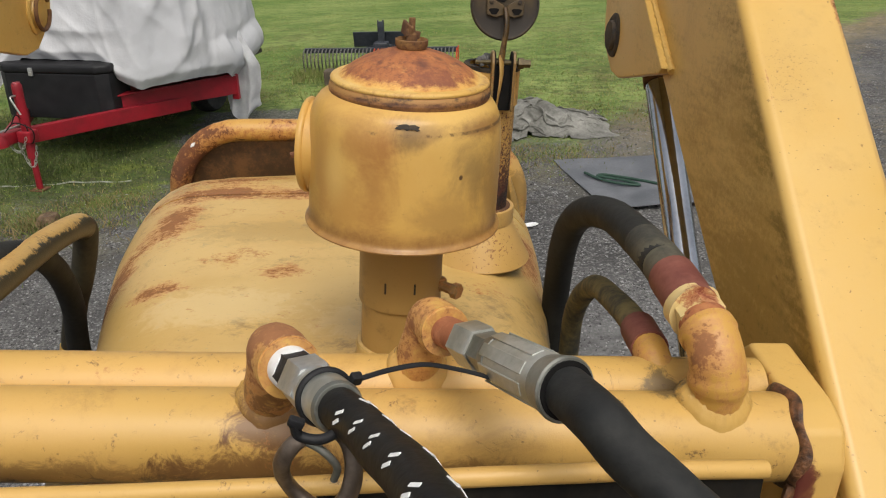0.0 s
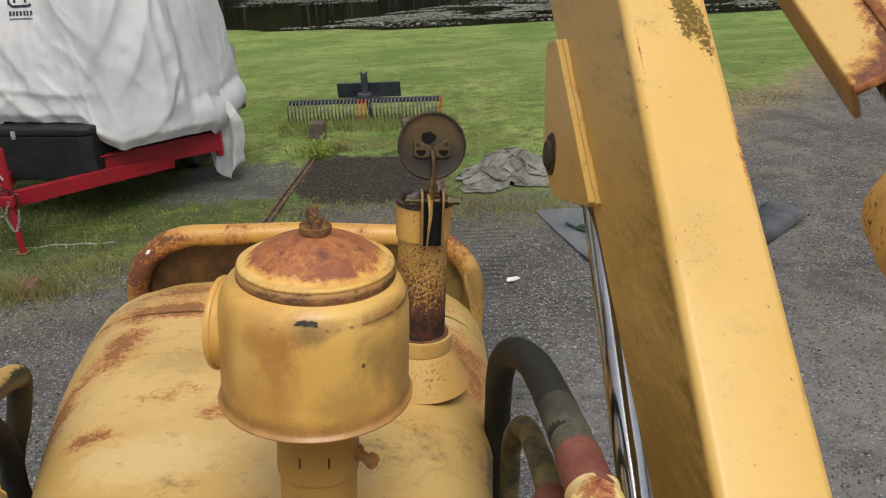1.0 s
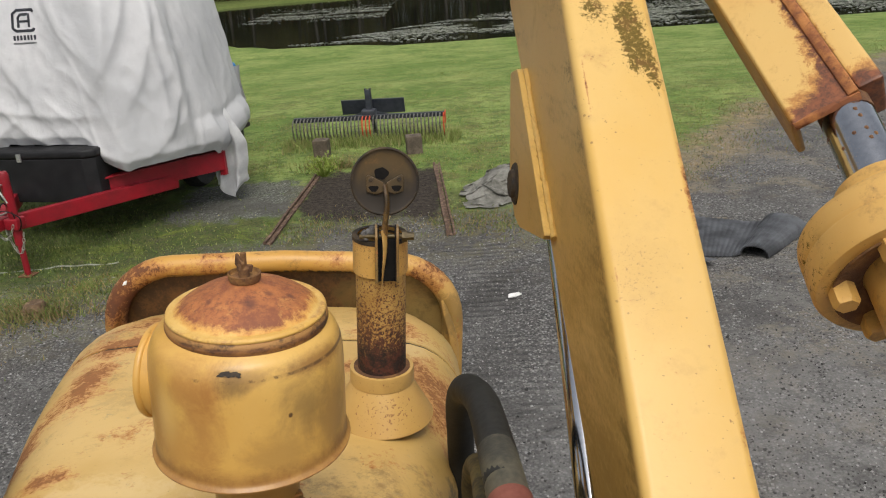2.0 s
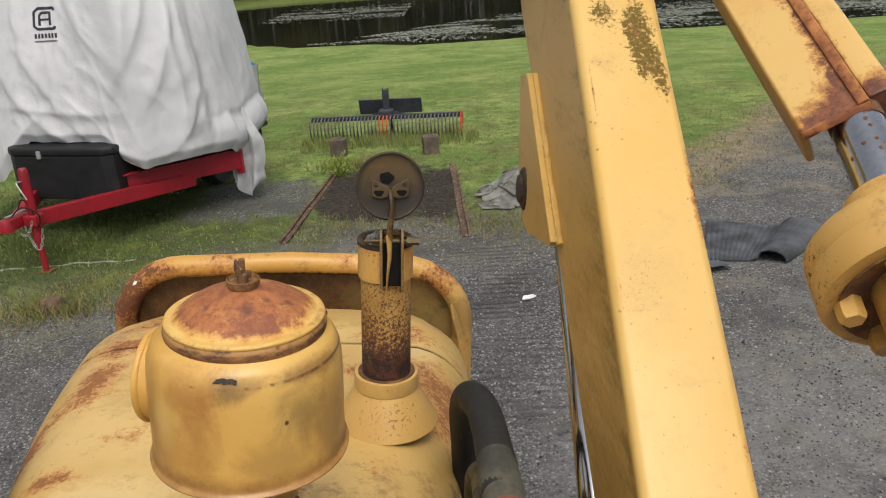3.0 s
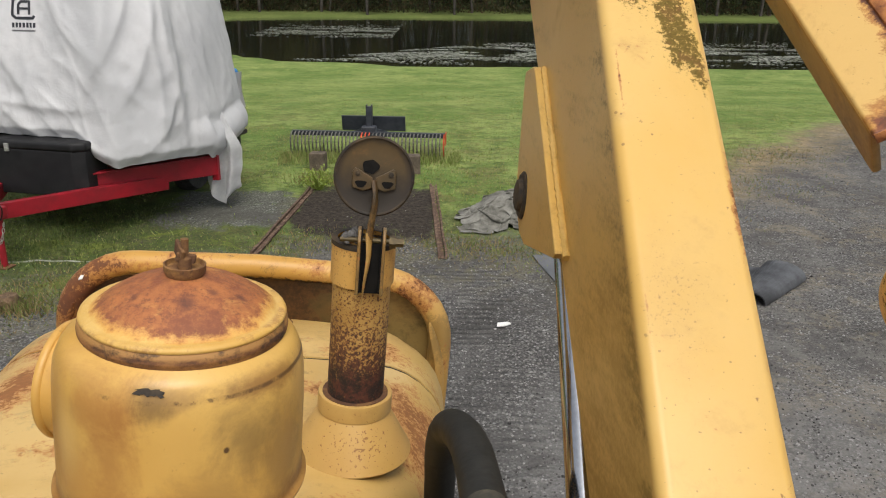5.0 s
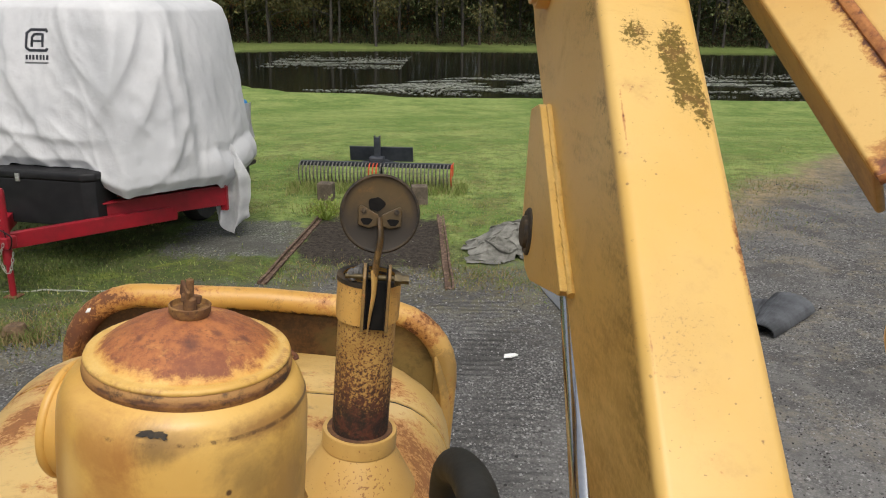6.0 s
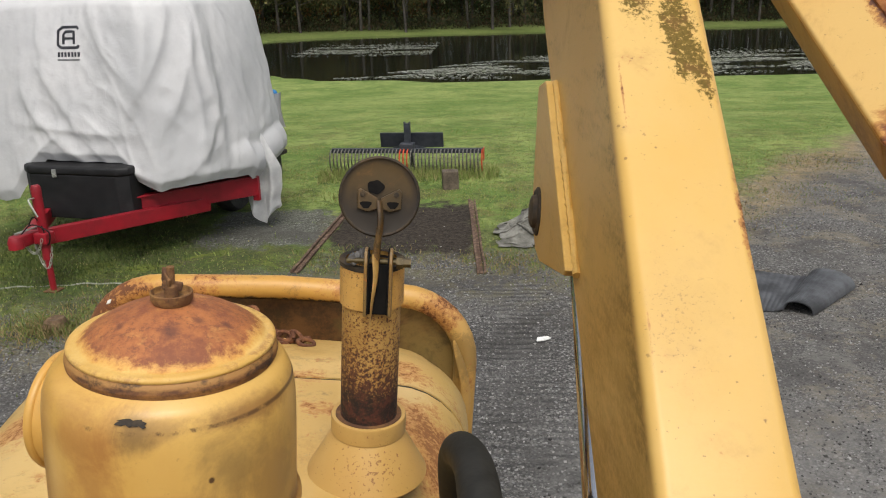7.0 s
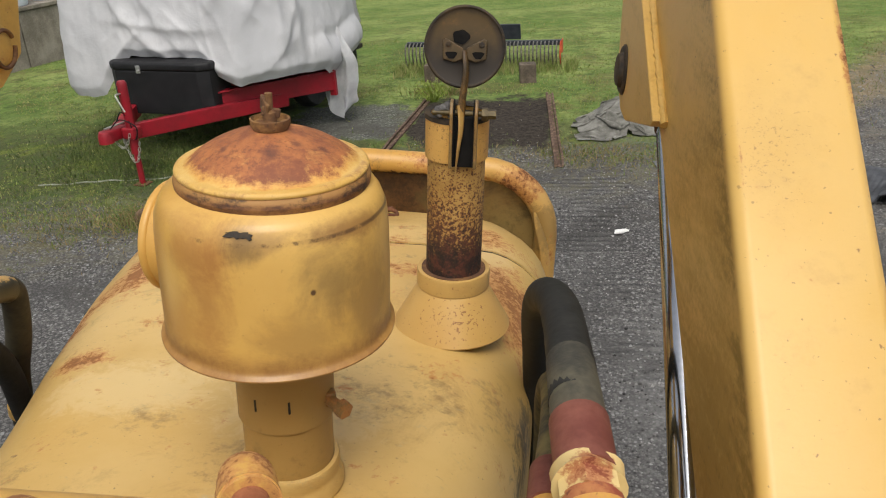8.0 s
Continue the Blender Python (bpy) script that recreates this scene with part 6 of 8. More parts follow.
part("hose_cuff", tube(spline([(0.3855, 1.115, 2.031), (0.385, 1.06, 2.036), (0.386, 1.01, 2.035)], 6), lambda u: 0.0217 + 0.0008 * u, 24), plain("dusty_rubber", (0.105, 0.095, 0.062), (0.035, 0.034, 0.027), 16, 0.8, bump=0.4), RH, "hose end filmed with grey-green dirt")
part("red_crimp", tube([(0.3855, 1.020, 2.036), (0.387, 0.958, 2.033)], 0.0238, 28), RED_CRIMP, RH, "red-brown crimped hose end")
PEELED = paint("peeled_crimp_paint", [(0.386, 0.945, 2.05, 0.03, 0.4)], rust=0.62, grime=0.6, yellow=(0.66, 0.50, 0.22), pale=(0.70, 0.60, 0.38), tones=((0.36, 0.09, 0.035), (0.26, 0.05, 0.025), (0.16, 0.04, 0.02)))
part("crimp_collar", tube([(0.387, 0.966, 2.033), (0.3875, 0.958, 2.032), (0.388, 0.950, 2.032)], lambda u: 0.0262 + 0.001 * math.sin(u * 9), 26, rough=0.15), PEELED, RH, "collar with peeled yellow paint")
part("crimp_nut", tube([(0.388, 0.951, 2.032), (0.3885, 0.934, 2.031)], 0.0240, 6), PEELED, RH)
part("nipple", tube([(0.3885, 0.937, 2.031), (0.389, 0.92, 2.028)], 0.0225, 24), rusty("red_rust_nipple", (0.26, 0.055, 0.03), (0.42, 0.17, 0.06), (0.12, 0.03, 0.02)), RH)
part("elbow", tube(spline([(0.3885, 0.928, 2.028), (0.390, 0.915, 2.024), (0.393, 0.902, 2.008), (0.396, 0.900, 1.985), (0.397, 0.904, 1.950)], 8), lambda u: 0.0243 + (0.0018 if u < 0.18 or 0.62 < u < 0.72 else 0.0), 32), ELBOW_PAINT, RH, "painted pipe elbow worn to rust")
part("weld", weld_ring((0.397, 0.906), BIG_TUBE, 0.0255, 0.0345, 4), PIPE_PAINT, RH)
part("hose_end", tube([(0.371, 1.05, 1.960), (0.366, 0.995, 1.968)], 0.0190, 22), RED_CRIMP, RS)
part("nipple", tube(spline([(0.366, 1.0, 1.967), (0.366, 0.985, 1.965), (0.368, 0.970, 1.955)], 5), 0.0175, 20), ELBOW_PAINT, RS)
LH, _ = side_hoses(-1, [(-0.322, 1.405, 1.914), (-0.3235, 1.422, 1.904), (-0.328, 1.432, 1.880), (-0.345, 1.450, 1.82), (-0.375, 1.47, 1.73), (-0.40, 1.50, 1.6), (-0.41, 1.52, 1.3)],
    [(-0.345, 0.9, 1.99), (-0.345, 1.05, 1.985), (-0.342, 1.18, 1.965), (-0.338, 1.28, 1.925), (-0.345, 1.36, 1.862), (-0.355, 1.42, 1.78), (-0.37, 1.46, 1.68), (-0.37, 1.5, 1.5), (-0.37, 1.5, 1.3)], (OLD_TUBE, RUBBER))
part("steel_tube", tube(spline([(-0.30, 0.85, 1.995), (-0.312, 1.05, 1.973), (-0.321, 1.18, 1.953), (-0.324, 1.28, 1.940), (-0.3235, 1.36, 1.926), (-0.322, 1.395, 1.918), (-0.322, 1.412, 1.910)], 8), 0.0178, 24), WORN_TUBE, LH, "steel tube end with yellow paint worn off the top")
part("hose_band", tube([(-0.388, 1.484, 1.672), (-0.392, 1.488, 1.655)], 0.0205, 18), ARM_PAINT, LH)

# front wheels, chassis and loader frame hold the machine up
TYRE = plain("worn_tyre", (0.018, 0.018, 0.017), (0.05, 0.048, 0.044), 8, 0.85, bump=0.5, bscale=40)
for sx, y0, r, w in ((-0.62, 1.95, 0.38, 0.22), (0.68, 1.95, 0.38, 0.22), (-0.78, -0.35, 0.70, 0.38), (0.84, -0.35, 0.70, 0.38)):
    lift = sx * math.sin(radians(4.5))
    m = basis((sx, y0, r + lift), (1, 0, 0))
    wh = part("wheel", lathe([(r * 0.55, -w * 0.45), (r * 0.9, -w / 2), (r * 0.98, -w * 0.36), (r, 0), (r * 0.98, w * 0.36), (r * 0.9, w / 2), (r * 0.55, w * 0.45)], 48, m), TYRE, tractor, "worn black tractor tyre")
    part("rim", lathe([(0, -0.04), (r * 0.2, -0.05), (r * 0.5, -w * 0.38), (r * 0.56, -w * 0.46), (r * 0.57, w * 0.46), (r * 0.5, w * 0.38), (r * 0.2, 0.05), (0, 0.04)], 40, m), ARM_PAINT, wh)
part("chassis", rbox((0.42, 3.0, 0.42), 0.03, pose(0.03, 0.75, 0.95)), DARK_BAY, tractor)
part("front_axle", rbox((1.15, 0.12, 0.14), 0.02, pose(0.03, 1.95, 0.42)), DARK_BAY, tractor)
part("loader_tower", rbox((0.05, 0.22, 1.25), 0.01, pose(0.470, 0.90, 1.10)), PIPE_PAINT, tractor)
part("loader_tower", rbox((0.05, 0.22, 1.40), 0.01, pose(-0.60, 0.90, 1.24)), PIPE_PAINT, tractor)


from mathutils.bvhtree import BVHTree

# ---- red trailer, its tool box and the draped cover ----
TRAILER = pose(-3.9, 7.15, 0, 0, 0, -12)


def beam(a, b, w, h, bevel=0.006):
    """A box bar from a to b, w wide and h high."""
    a, b = Vector(a), Vector(b)
    d = (b - a).normalized()
    side = d.cross(Vector((0, 0, 1))).normalized()
    up = side.cross(d)
    c = (a + b) / 2
    m = Matrix(((side.x, up.x, d.x, c.x), (side.y, up.y, d.y, c.y), (side.z, up.z, d.z, c.z), (0, 0, 0, 1)))
    return rbox((w, h, (b - a).length), bevel, m)


def chain_links(a, b, sag, n, r, thing_ob, mat, name="chain_link"):
    """A hanging chain of single links."""
    a, b = Vector(a), Vector(b)
    for i in range(n):
        u = (i + 0.5) / n
        p = a.lerp(b, u) + Vector((0, 0, -4 * sag * u * (1 - u)))
        d = ((b - a) + Vector((0, 0, -4 * sag * (1 - 2 * u)))).normalized()
        m = basis(p, d) @ pose(0, 0, 0, 0, 0, 90 * (i % 2))
        pts = [m @ Vector((r * 0.62 * math.cos(t), 0, r * 1.25 * math.sin(t))) for t in np.linspace(0, 2 * math.pi, 15)]
        part(name, tube(pts, r * 0.24, 7, caps=False), mat, thing_ob)


def build_trailer():
    t = thing("trailer", TRAILER, "red steel trailer with an A-frame tongue and jack", "trailer")
    for s in (-1, 1):
        part("tongue_beam", beam((0.10 + s * 0.05, 0.0, 0.475), (s * 0.86, 1.55, 0.405), 0.075, 0.135), RED_PAINT, t)
        part("side_frame", beam((s * 0.40, 0.86, 0.525), (s * 1.17, 1.97, 0.500), 0.06, 0.19), RED_PAINT, t)
        part("frame_lip", beam((s * 0.40, 0.84, 0.612), (s * 1.18, 1.97, 0.612), 0.10, 0.016, 0.004), RED_PAINT, t)
        part("corner_post", rbox((0.07, 0.05, 0.27), 0.006, pose(s * 1.17, 1.98, 0.480)), RED_PAINT, t)
    part("front_beam", beam((-1.13, 1.95, 0.50), (1.13, 1.95, 0.50), 0.08, 0.16), RED_PAINT, t)
    part("deck_rail", beam((1.12, 1.9, 0.50), (1.12, 2.3, 0.50), 0.06, 0.18), RED_PAINT, t)
    part("deck_rail", beam((-1.16, 1.9, 0.50), (-1.16, 2.75, 0.50), 0.06, 0.18), RED_PAINT, t)
    # unseen deck, run far back to keep light off the ground beneath
    part("deck", rbox((1.9, 1.5, 0.05), 0.005, pose(-0.1, 2.65, 0.58)), DARK_BAY, t)
    cp = part("coupler", rbox((0.12, 0.26, 0.11), 0.025, pose(0.0, -0.10, 0.49)), RED_PAINT, t)
    part("coupler_ball_cup", lathe([(0, 0.05), (0.05, 0.04), (0.065, 0), (0.065, -0.06), (0.05, -0.06), (0, -0.03)], 24, pose(0, -0.20, 0.50)), RED_PAINT, cp)
    part("latch_lever", beam((0.0, -0.2, 0.56), (0.07, -0.02, 0.58), 0.02, 0.014, 0.003), GALV, cp)
    jk = part("jack", tube([(0.13, -0.02, 0.30), (0.13, -0.02, 0.92)], 0.041, 20), RED_PAINT, t, "red tongue jack on a worn foot")
    part("jack_collar", rbox((0.13, 0.12, 0.10), 0.015, pose(0.13, -0.02, 0.49)), RED_PAINT, jk)
    part("jack_cap", lathe([(0, 0.025), (0.03, 0.022), (0.042, 0.0), (0.042, -0.05), (0.036, -0.055)], 20, pose(0.13, -0.02, 0.92)), RED_PAINT, jk)
    part("jack_leg", tube([(0.13, -0.02, 0.31), (0.13, -0.02, 0.02)], 0.027, 18), RED_PAINT, jk)
    part("jack_foot", rbox((0.12, 0.12, 0.012), 0.003, pose(0.13, -0.02, 0.014)), DARK_RUST, jk)
    part("jack_crank", tube(spline([(0.13, -0.06, 0.84), (0.13, -0.12, 0.84), (0.15, -0.13, 0.80), (0.20, -0.13, 0.70)], 5), 0.008, 8), GALV, jk)
    part("wiring_lead", tube(spline([(0.02, -0.15, 0.55), (0.10, -0.10, 0.62), (0.22, -0.06, 0.55), (0.19, -0.06, 0.44), (0.15, -0.05, 0.60), (0.10, -0.07, 0.68), (0.05, -0.09, 0.60)], 8), 0.0055, 8), RUBBER_NEW, t)
    ch = part("safety_chain_hook", rbox((0.02, 0.03, 0.05), 0.005, pose(0.06, -0.05, 0.42)), GALV, t)
    chain_links((0.05, -0.05, 0.43), (0.20, -0.03, 0.42), 0.20, 13, 0.017, ch, GALV)
    chain_links((-0.02, -0.08, 0.43), (0.16, -0.08, 0.50), 0.10, 10, 0.017, ch, GALV)
    for s in (-1, 1):
        w = part("wheel", lathe([(0.18, -0.09), (0.30, -0.10), (0.33, -0.06), (0.335, 0), (0.33, 0.06), (0.30, 0.10), (0.18, 0.09)], 36, basis((s * 0.45, 2.75, 0.335), (1, 0, 0))), TYRE, t)
        # rims near black: the shade under the trailer is put into their colour
        part("rim", lathe([(0, 0.02), (0.08, 0.03), (0.16, 0.06), (0.19, 0.085), (0.19, -0.085), (0, -0.05)], 28, basis((s * 0.45, 2.75, 0.335), (s, 0, 0))), DARK_BAY, w)
    # the coupler and jack stand a little to the right of the frame's middle line
    for ob in t.children:
        if ob.name.split(".")[0] in ("coupler", "jack", "wiring_lead", "safety_chain_hook"):
            ob.location.x += 0.10
    return t


build_trailer()


def build_toolbox():
    t = thing("tool_box", TRAILER @ Matrix.Translation((-0.06, 0, 0)), "black plastic trailer tool box with a steel latch, on the tongue", "tool box")
    pl = [(-0.57, 0.84), (-0.47, 0.77), (0.47, 0.77), (0.57, 0.84), (0.57, 1.14), (0.40, 1.36), (-0.40, 1.36), (-0.57, 1.14)]
    b = part("body", plate(pl, 0.42, Matrix.Translation((0, 0, 0.63)), 0.012), BLACK_PLASTIC, t)
    lidp = [(x * 1.025, (y - 1.05) * 1.03 + 1.05) for x, y in pl]
    part("lid", plate(lidp, 0.085, Matrix.Translation((0, 0, 0.878)), 0.025), BLACK_PLASTIC, t)
    lt = part("latch", rbox((0.045, 0.016, 0.075), 0.003, pose(-0.18, 0.757, 0.855)), STEEL, t, "bright steel latch")
    part("latch_hasp", rbox((0.028, 0.012, 0.03), 0.003, pose(-0.18, 0.747, 0.835)), GALV, lt)


build_toolbox()

def fabric_mat():
    n = Nodes("silver_grey_cover_fabric")
    a, b = n.noise(1.6, 6, 0.6), n.noise(11, 6, 0.65)
    col = n.mix(n.ramp(a, 0.35, 0.7), (0.48, 0.485, 0.495), (0.58, 0.58, 0.585))
    col = n.mix(n.ramp(b, 0.55, 0.8, 0, 0.35), col, (0.40, 0.40, 0.41))
    cr = n.noise(5, 7, 0.6, dist=0.8)
    n.bump(n.add(n.math("MULTIPLY", cr, 0.8), n.math("MULTIPLY", n.noise(22, 5, 0.6, dist=1.0), 0.3)), 0.28, 0.03)
    return n.done(col, 0.62)


FABRIC = fabric_mat()


def fold(x, y, z):
    """A ridge of cloth: 1 on sharp crests, 0 in broad hollows."""
    return (1 - min(1.0, abs(noise.noise((x, y, z))) * 1.9)) ** 2


def drape(pos, slack_u, slack_v, collide, steps, wrap=False, pin_last=0, still=0.965, give=0.12):
    """Lets a grid of cloth fall into folds: rows of points, held at their lengths times the slack, that sag and rest on what lies below."""
    H = np.linalg.norm(np.roll(pos, -1, 1) - pos, axis=2) * slack_u
    V = np.linalg.norm(pos[1:] - pos[:-1], axis=2) * slack_v
    H = (H + np.roll(H, 1, 1) + np.roll(H, -1, 1)) / 3 if wrap else H
    prev = pos.copy()
    held = pos[-pin_last:].copy() if pin_last else None
    n = pos.shape[1]
    last = n if wrap else n - 1

    def pull(a, b, rest, k=1.0):
        d = b - a
        l = np.maximum(np.linalg.norm(d, axis=-1), 1e-9)
        return d * (0.5 * k * (l - rest) / l)[..., None]
    for _ in range(steps):
        vel = (pos - prev) * still
        prev = pos.copy()
        pos = pos + vel
        pos[..., 2] -= 0.0011
        for _ in range(7):
            for o in (0, 1):
                i0 = np.arange(o, last, 2)
                i1 = (i0 + 1) % n
                c = pull(pos[:, i0], pos[:, i1], H[:, i0])
                pos[:, i0] += c
                pos[:, i1] -= c
                j0 = np.arange(o, pos.shape[0] - 1, 2)
                c = pull(pos[j0], pos[j0 + 1], V[j0])
                pos[j0] += c
                pos[j0 + 1] -= c
            # bending: neighbours but one are kept a little apart
            i0 = np.arange(0, n if wrap else n - 2)
            i2 = (i0 + 2) % n
            c = pull(pos[:, i0], pos[:, i2], (H[:, i0] + H[:, (i0 + 1) % n]), give)
            pos[:, i0] += c
            pos[:, i2] -= c
            c = pull(pos[:-2], pos[2:], V[:-1] + V[1:], give)
            pos[:-2] += c
            pos[2:] -= c
            # shear: both diagonals of a cell
            a, b = (pos[:-1], np.roll(pos, -1, 1)[1:]) if wrap else (pos[:-1, :-1], pos[1:, 1:])
            rest = np.sqrt(H[:-1, :a.shape[1]] ** 2 + V[:, :a.shape[1]] ** 2)
            c = pull(a, b, rest, 0.16)
            if wrap:
                pos[:-1] += c
                pos[1:] -= np.roll(c, 1, 1)
            else:
                pos[:-1, :-1] += c
                pos[1:, 1:] -= c
            collide(pos)
            if pin_last:
                pos[-pin_last:] = held
    return pos


def build_cover():
    # outline of the load, run from the back left round the front to the back right
    def outline(s):
        u0, u1, v0, v1, r = -1.42, 1.20, 0.88, 2.62, 0.22
        segs = [("l", (u0, v1), (u0, v0 + r)), ("a", (u0 + r, v0 + r), 180), ("l", (u0 + r, v0), (u1 - 0.42, v0)), ("l", (u1 - 0.42, v0), (u1 - 0.06, v0 + 0.34)), ("l", (u1 - 0.06, v0 + 0.34), (u1, v0 + 0.6)), ("l", (u1, v0 + 0.6), (u1, v1)), ("l", (u1, v1), (u0, v1))]
        lens = [math.pi / 2 * r if g[0] == "a" else (Vector(g[2]) - Vector(g[1])).length for g in segs]
        d = s * sum(lens)
        for g, l in zip(segs, lens):
            if d <= l or g is segs[-1]:
                k = min(1, d / l)
                if g[0] == "a":
                    a = radians(g[2]) + k * math.pi / 2
                    return Vector((g[1][0] + r * math.cos(a), g[1][1] + r * math.sin(a)))
                return Vector(g[1]).lerp(Vector(g[2]), k)
            d -= l
    N, M = 440, 110
    ctr = Vector((0.05, 1.8))
    pts2 = [outline(i / N) for i in range(N)]
    for _ in range(10):
        pts2 = [(pts2[i - 1] + pts2[i] * 2 + pts2[(i + 1) % N]) / 4 for i in range(N)]
    # folds on the front and its slanted corner: a line from a over b to c along the cloth and in height, how far it stands out, its breadth
    FOLDS = [(1.41, 2.47, 1.39, 1.69, 1.57, 0.79, 0.075, 0.10), (1.25, 2.03, 1.30, 1.53, 1.25, 0.97, 0.045, 0.055),
             (1.10, 2.45, 1.03, 1.90, 0.66, 1.52, 0.050, 0.085), (1.34, 2.20, 1.20, 1.52, 0.84, 1.16, 0.055, 0.090),
             (0.86, 2.30, 0.80, 1.60, 0.36, 1.14, 0.050, 0.10), (1.54, 1.70, 1.46, 1.00, 1.02, 0.76, 0.050, 0.08),
             (0.13, 2.47, 0.20, 1.91, 0.74, 1.44, 0.045, 0.09), (-0.48, 2.28, -0.38, 1.44, 0.31, 0.97, 0.055, 0.11),
             (-0.70, 1.84, -0.56, 1.16, 0.02, 0.90, 0.050, 0.09), (-0.77, 1.28, -0.05, 1.16, 0.74, 1.22, 0.028, 0.06),
             (-0.74, 0.78, -0.56, 1.00, -0.30, 1.16, 0.040, 0.05), (-0.18, 0.94, 0.31, 0.90, 0.78, 0.72, 0.045, 0.05)]

    def lean(t):
        return 0.16 * t ** 1.3 + 0.10 * t ** 6 + 0.30 * max(0, (t - 0.90) / 0.10) ** 2
    tt = np.linspace(0, 1, M + 1)
    TOP = 2.50
    hems = []
    for i, p in enumerate(pts2):
        hem = 0.60
        if p.y < 1.2:
            hem = float(np.interp(p.x, [-1.45, -1.10, -0.90, -0.74, -0.5, 0.40, 0.55, 0.8, 1.2], [0.52, 0.52, 0.56, 0.74, 0.93, 0.93, 0.76, 0.66, 0.72]))
        elif p.x > 0.8:
            hem = float(np.interp(p.y, [1.2, 1.6, 1.80, 1.86, 2.02, 2.10, 2.2, 2.5], [0.70, 0.67, 0.66, 0.60, 0.58, 0.60, 0.66, 0.72]))
        hems.append(hem + 0.022 * noise.noise((i / N * 18, 0, 3)) + 0.012 * noise.noise((i / N * 60, 0, 5)))
    hem_z = np.array(hems)
    X = np.array([p.x for p in pts2])[None, :] + 0 * tt[:, None]
    Y = np.array([p.y for p in pts2])[None, :] + 0 * tt[:, None]
    Z = hem_z[None, :] + (TOP - hem_z[None, :]) * tt[:, None]
    # S: the way along the cloth, 0 in the middle of the front
    run = np.cumsum([0.0] + [(pts2[i + 1] - pts2[i]).length for i in range(N - 1)])
    mid = min(range(N), key=lambda i: abs(pts2[i].x) + 10 * (pts2[i].y > 1.2))
    S = (run - run[mid])[None, :] + 0 * tt[:, None]
    front = np.clip((1.90 - S) / 0.35, 0, 1) * np.clip((S + 1.75) / 0.3, 0, 1)
    front = front * front * (3 - 2 * front)
    wav = np.array([[noise.noise((x * 2.1, z * 2.1, 2)) for x, z in zip(xr, zr)] for xr, zr in zip(X, Z)]) * 0.05
    out = np.zeros_like(X)
    for ax, az, bx, bz, cx, cz, high, broad in FOLDS:
        near_d = np.full_like(X, 9.0)
        sign = np.zeros_like(X)
        along = np.zeros_like(X)
        for k in np.linspace(0, 1, 70):
            qx = (1 - k) ** 2 * ax + 2 * k * (1 - k) * bx + k * k * cx
            qz = (1 - k) ** 2 * az + 2 * k * (1 - k) * bz + k * k * cz
            tx, tz = (1 - k) * (bx - ax) + k * (cx - bx), (1 - k) * (bz - az) + k * (cz - bz)
            dx, dz = S + wav - qx, Z + wav - qz
            dd = np.hypot(dx, dz)
            take = dd < near_d
            near_d = np.where(take, dd, near_d)
            sign = np.where(take, np.sign(tx * dz - tz * dx), sign)
            along = np.where(take, k, along)
        fade = np.clip(np.sin(np.pi * np.clip(along * 0.9 + 0.08, 0, 1)), 0, 1) ** 0.6
        # one flank falls off sharply, the other runs out slowly
        b = np.where(sign * (1 if cx < ax else -1) > 0, broad * 0.62, broad * 1.5)
        out += 0.66 * high * fade * np.exp(-np.abs(near_d / b) ** 1.5) * front
    arc = np.array([i / N * 8.0 for i in range(N)])
    side_f = np.zeros_like(X)
    small = np.zeros_like(X)
    for j, t in enumerate(tt):
        for i in range(N):
            sa = arc[i] + 0.20 * noise.noise((arc[i] * 0.8, t * 1.3, 0))
            if front[j, i] < 1:
                side_f[j, i] = 0.050 * (1.2 - t) * (fold(sa * 1.7, t * 0.30, 0) - 0.4) + 0.05 * math.exp(-((t - 0.10) / 0.08) ** 2) - 0.03 * math.exp(-((t - 0.20) / 0.03) ** 2) * (0.5 + noise.noise((sa * 3, 1, 1)))
            small[j, i] = 0.012 * (fold(sa * 4.5 + t * 4, t * 3.0 - sa * 2, 7) - 0.35) * (1.1 - t) + 0.007 * noise.noise((sa * 11, t * 14, 41)) + 0.030 * noise.noise((arc[i] * 1.1, t * 1.8, 11))
    out = out - 0.045 * front + side_f * (1 - front) + small
    away = np.stack([X - ctr.x, Y - ctr.y], 2)
    away /= np.linalg.norm(away, axis=2)[..., None]
    tuck = 0.05 * np.clip((0.05 - tt) / 0.05, 0, 1)[:, None]
    push = out - np.array([lean(t) for t in tt])[:, None] - tuck
    pos = np.stack([X + away[..., 0] * push, Y + away[..., 1] * push, Z], 2)
    bm = bmesh.new()
    rows = [[bm.verts.new(pos[j, i]) for i in range(N)] for j in range(M + 1)]
    for k in (0.8, 0.5, 0.2):
        row = []
        for i, v in enumerate(rows[M]):
            q = Vector((v.co.x, v.co.y)) - ctr
            row.append(bm.verts.new((ctr.x + q.x * k, ctr.y + q.y * k, 2.5 + 0.10 * (1 - k) + 0.02 * noise.noise((q.x * k * 3, q.y * k * 3, 2)))))
        rows.append(row)
    for a, b in zip(rows, rows[1:]):
        for i in range(N):
            bm.faces.new((a[i], a[(i + 1) % N], b[(i + 1) % N], b[i]))
    bm.faces.new(rows[-1])
    bmesh.ops.recalc_face_normals(bm, faces=bm.faces)
    cover = thing("trailer_cover", TRAILER, "silver-grey fabric cover draped in folds over the trailer's load", "cover")
    shell = BVHTree.FromBMesh(bm)
    part("fabric", bm, FABRIC, cover, smooth=180, weighted=False)
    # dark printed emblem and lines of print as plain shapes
    ink = plain("dark_print", (0.055, 0.06, 0.075), (0.09, 0.095, 0.11), 30, 0.7)

    def on_cloth(x, y, lift=0.004):
        """The point of the cloth in front of which the print's x, y lies."""
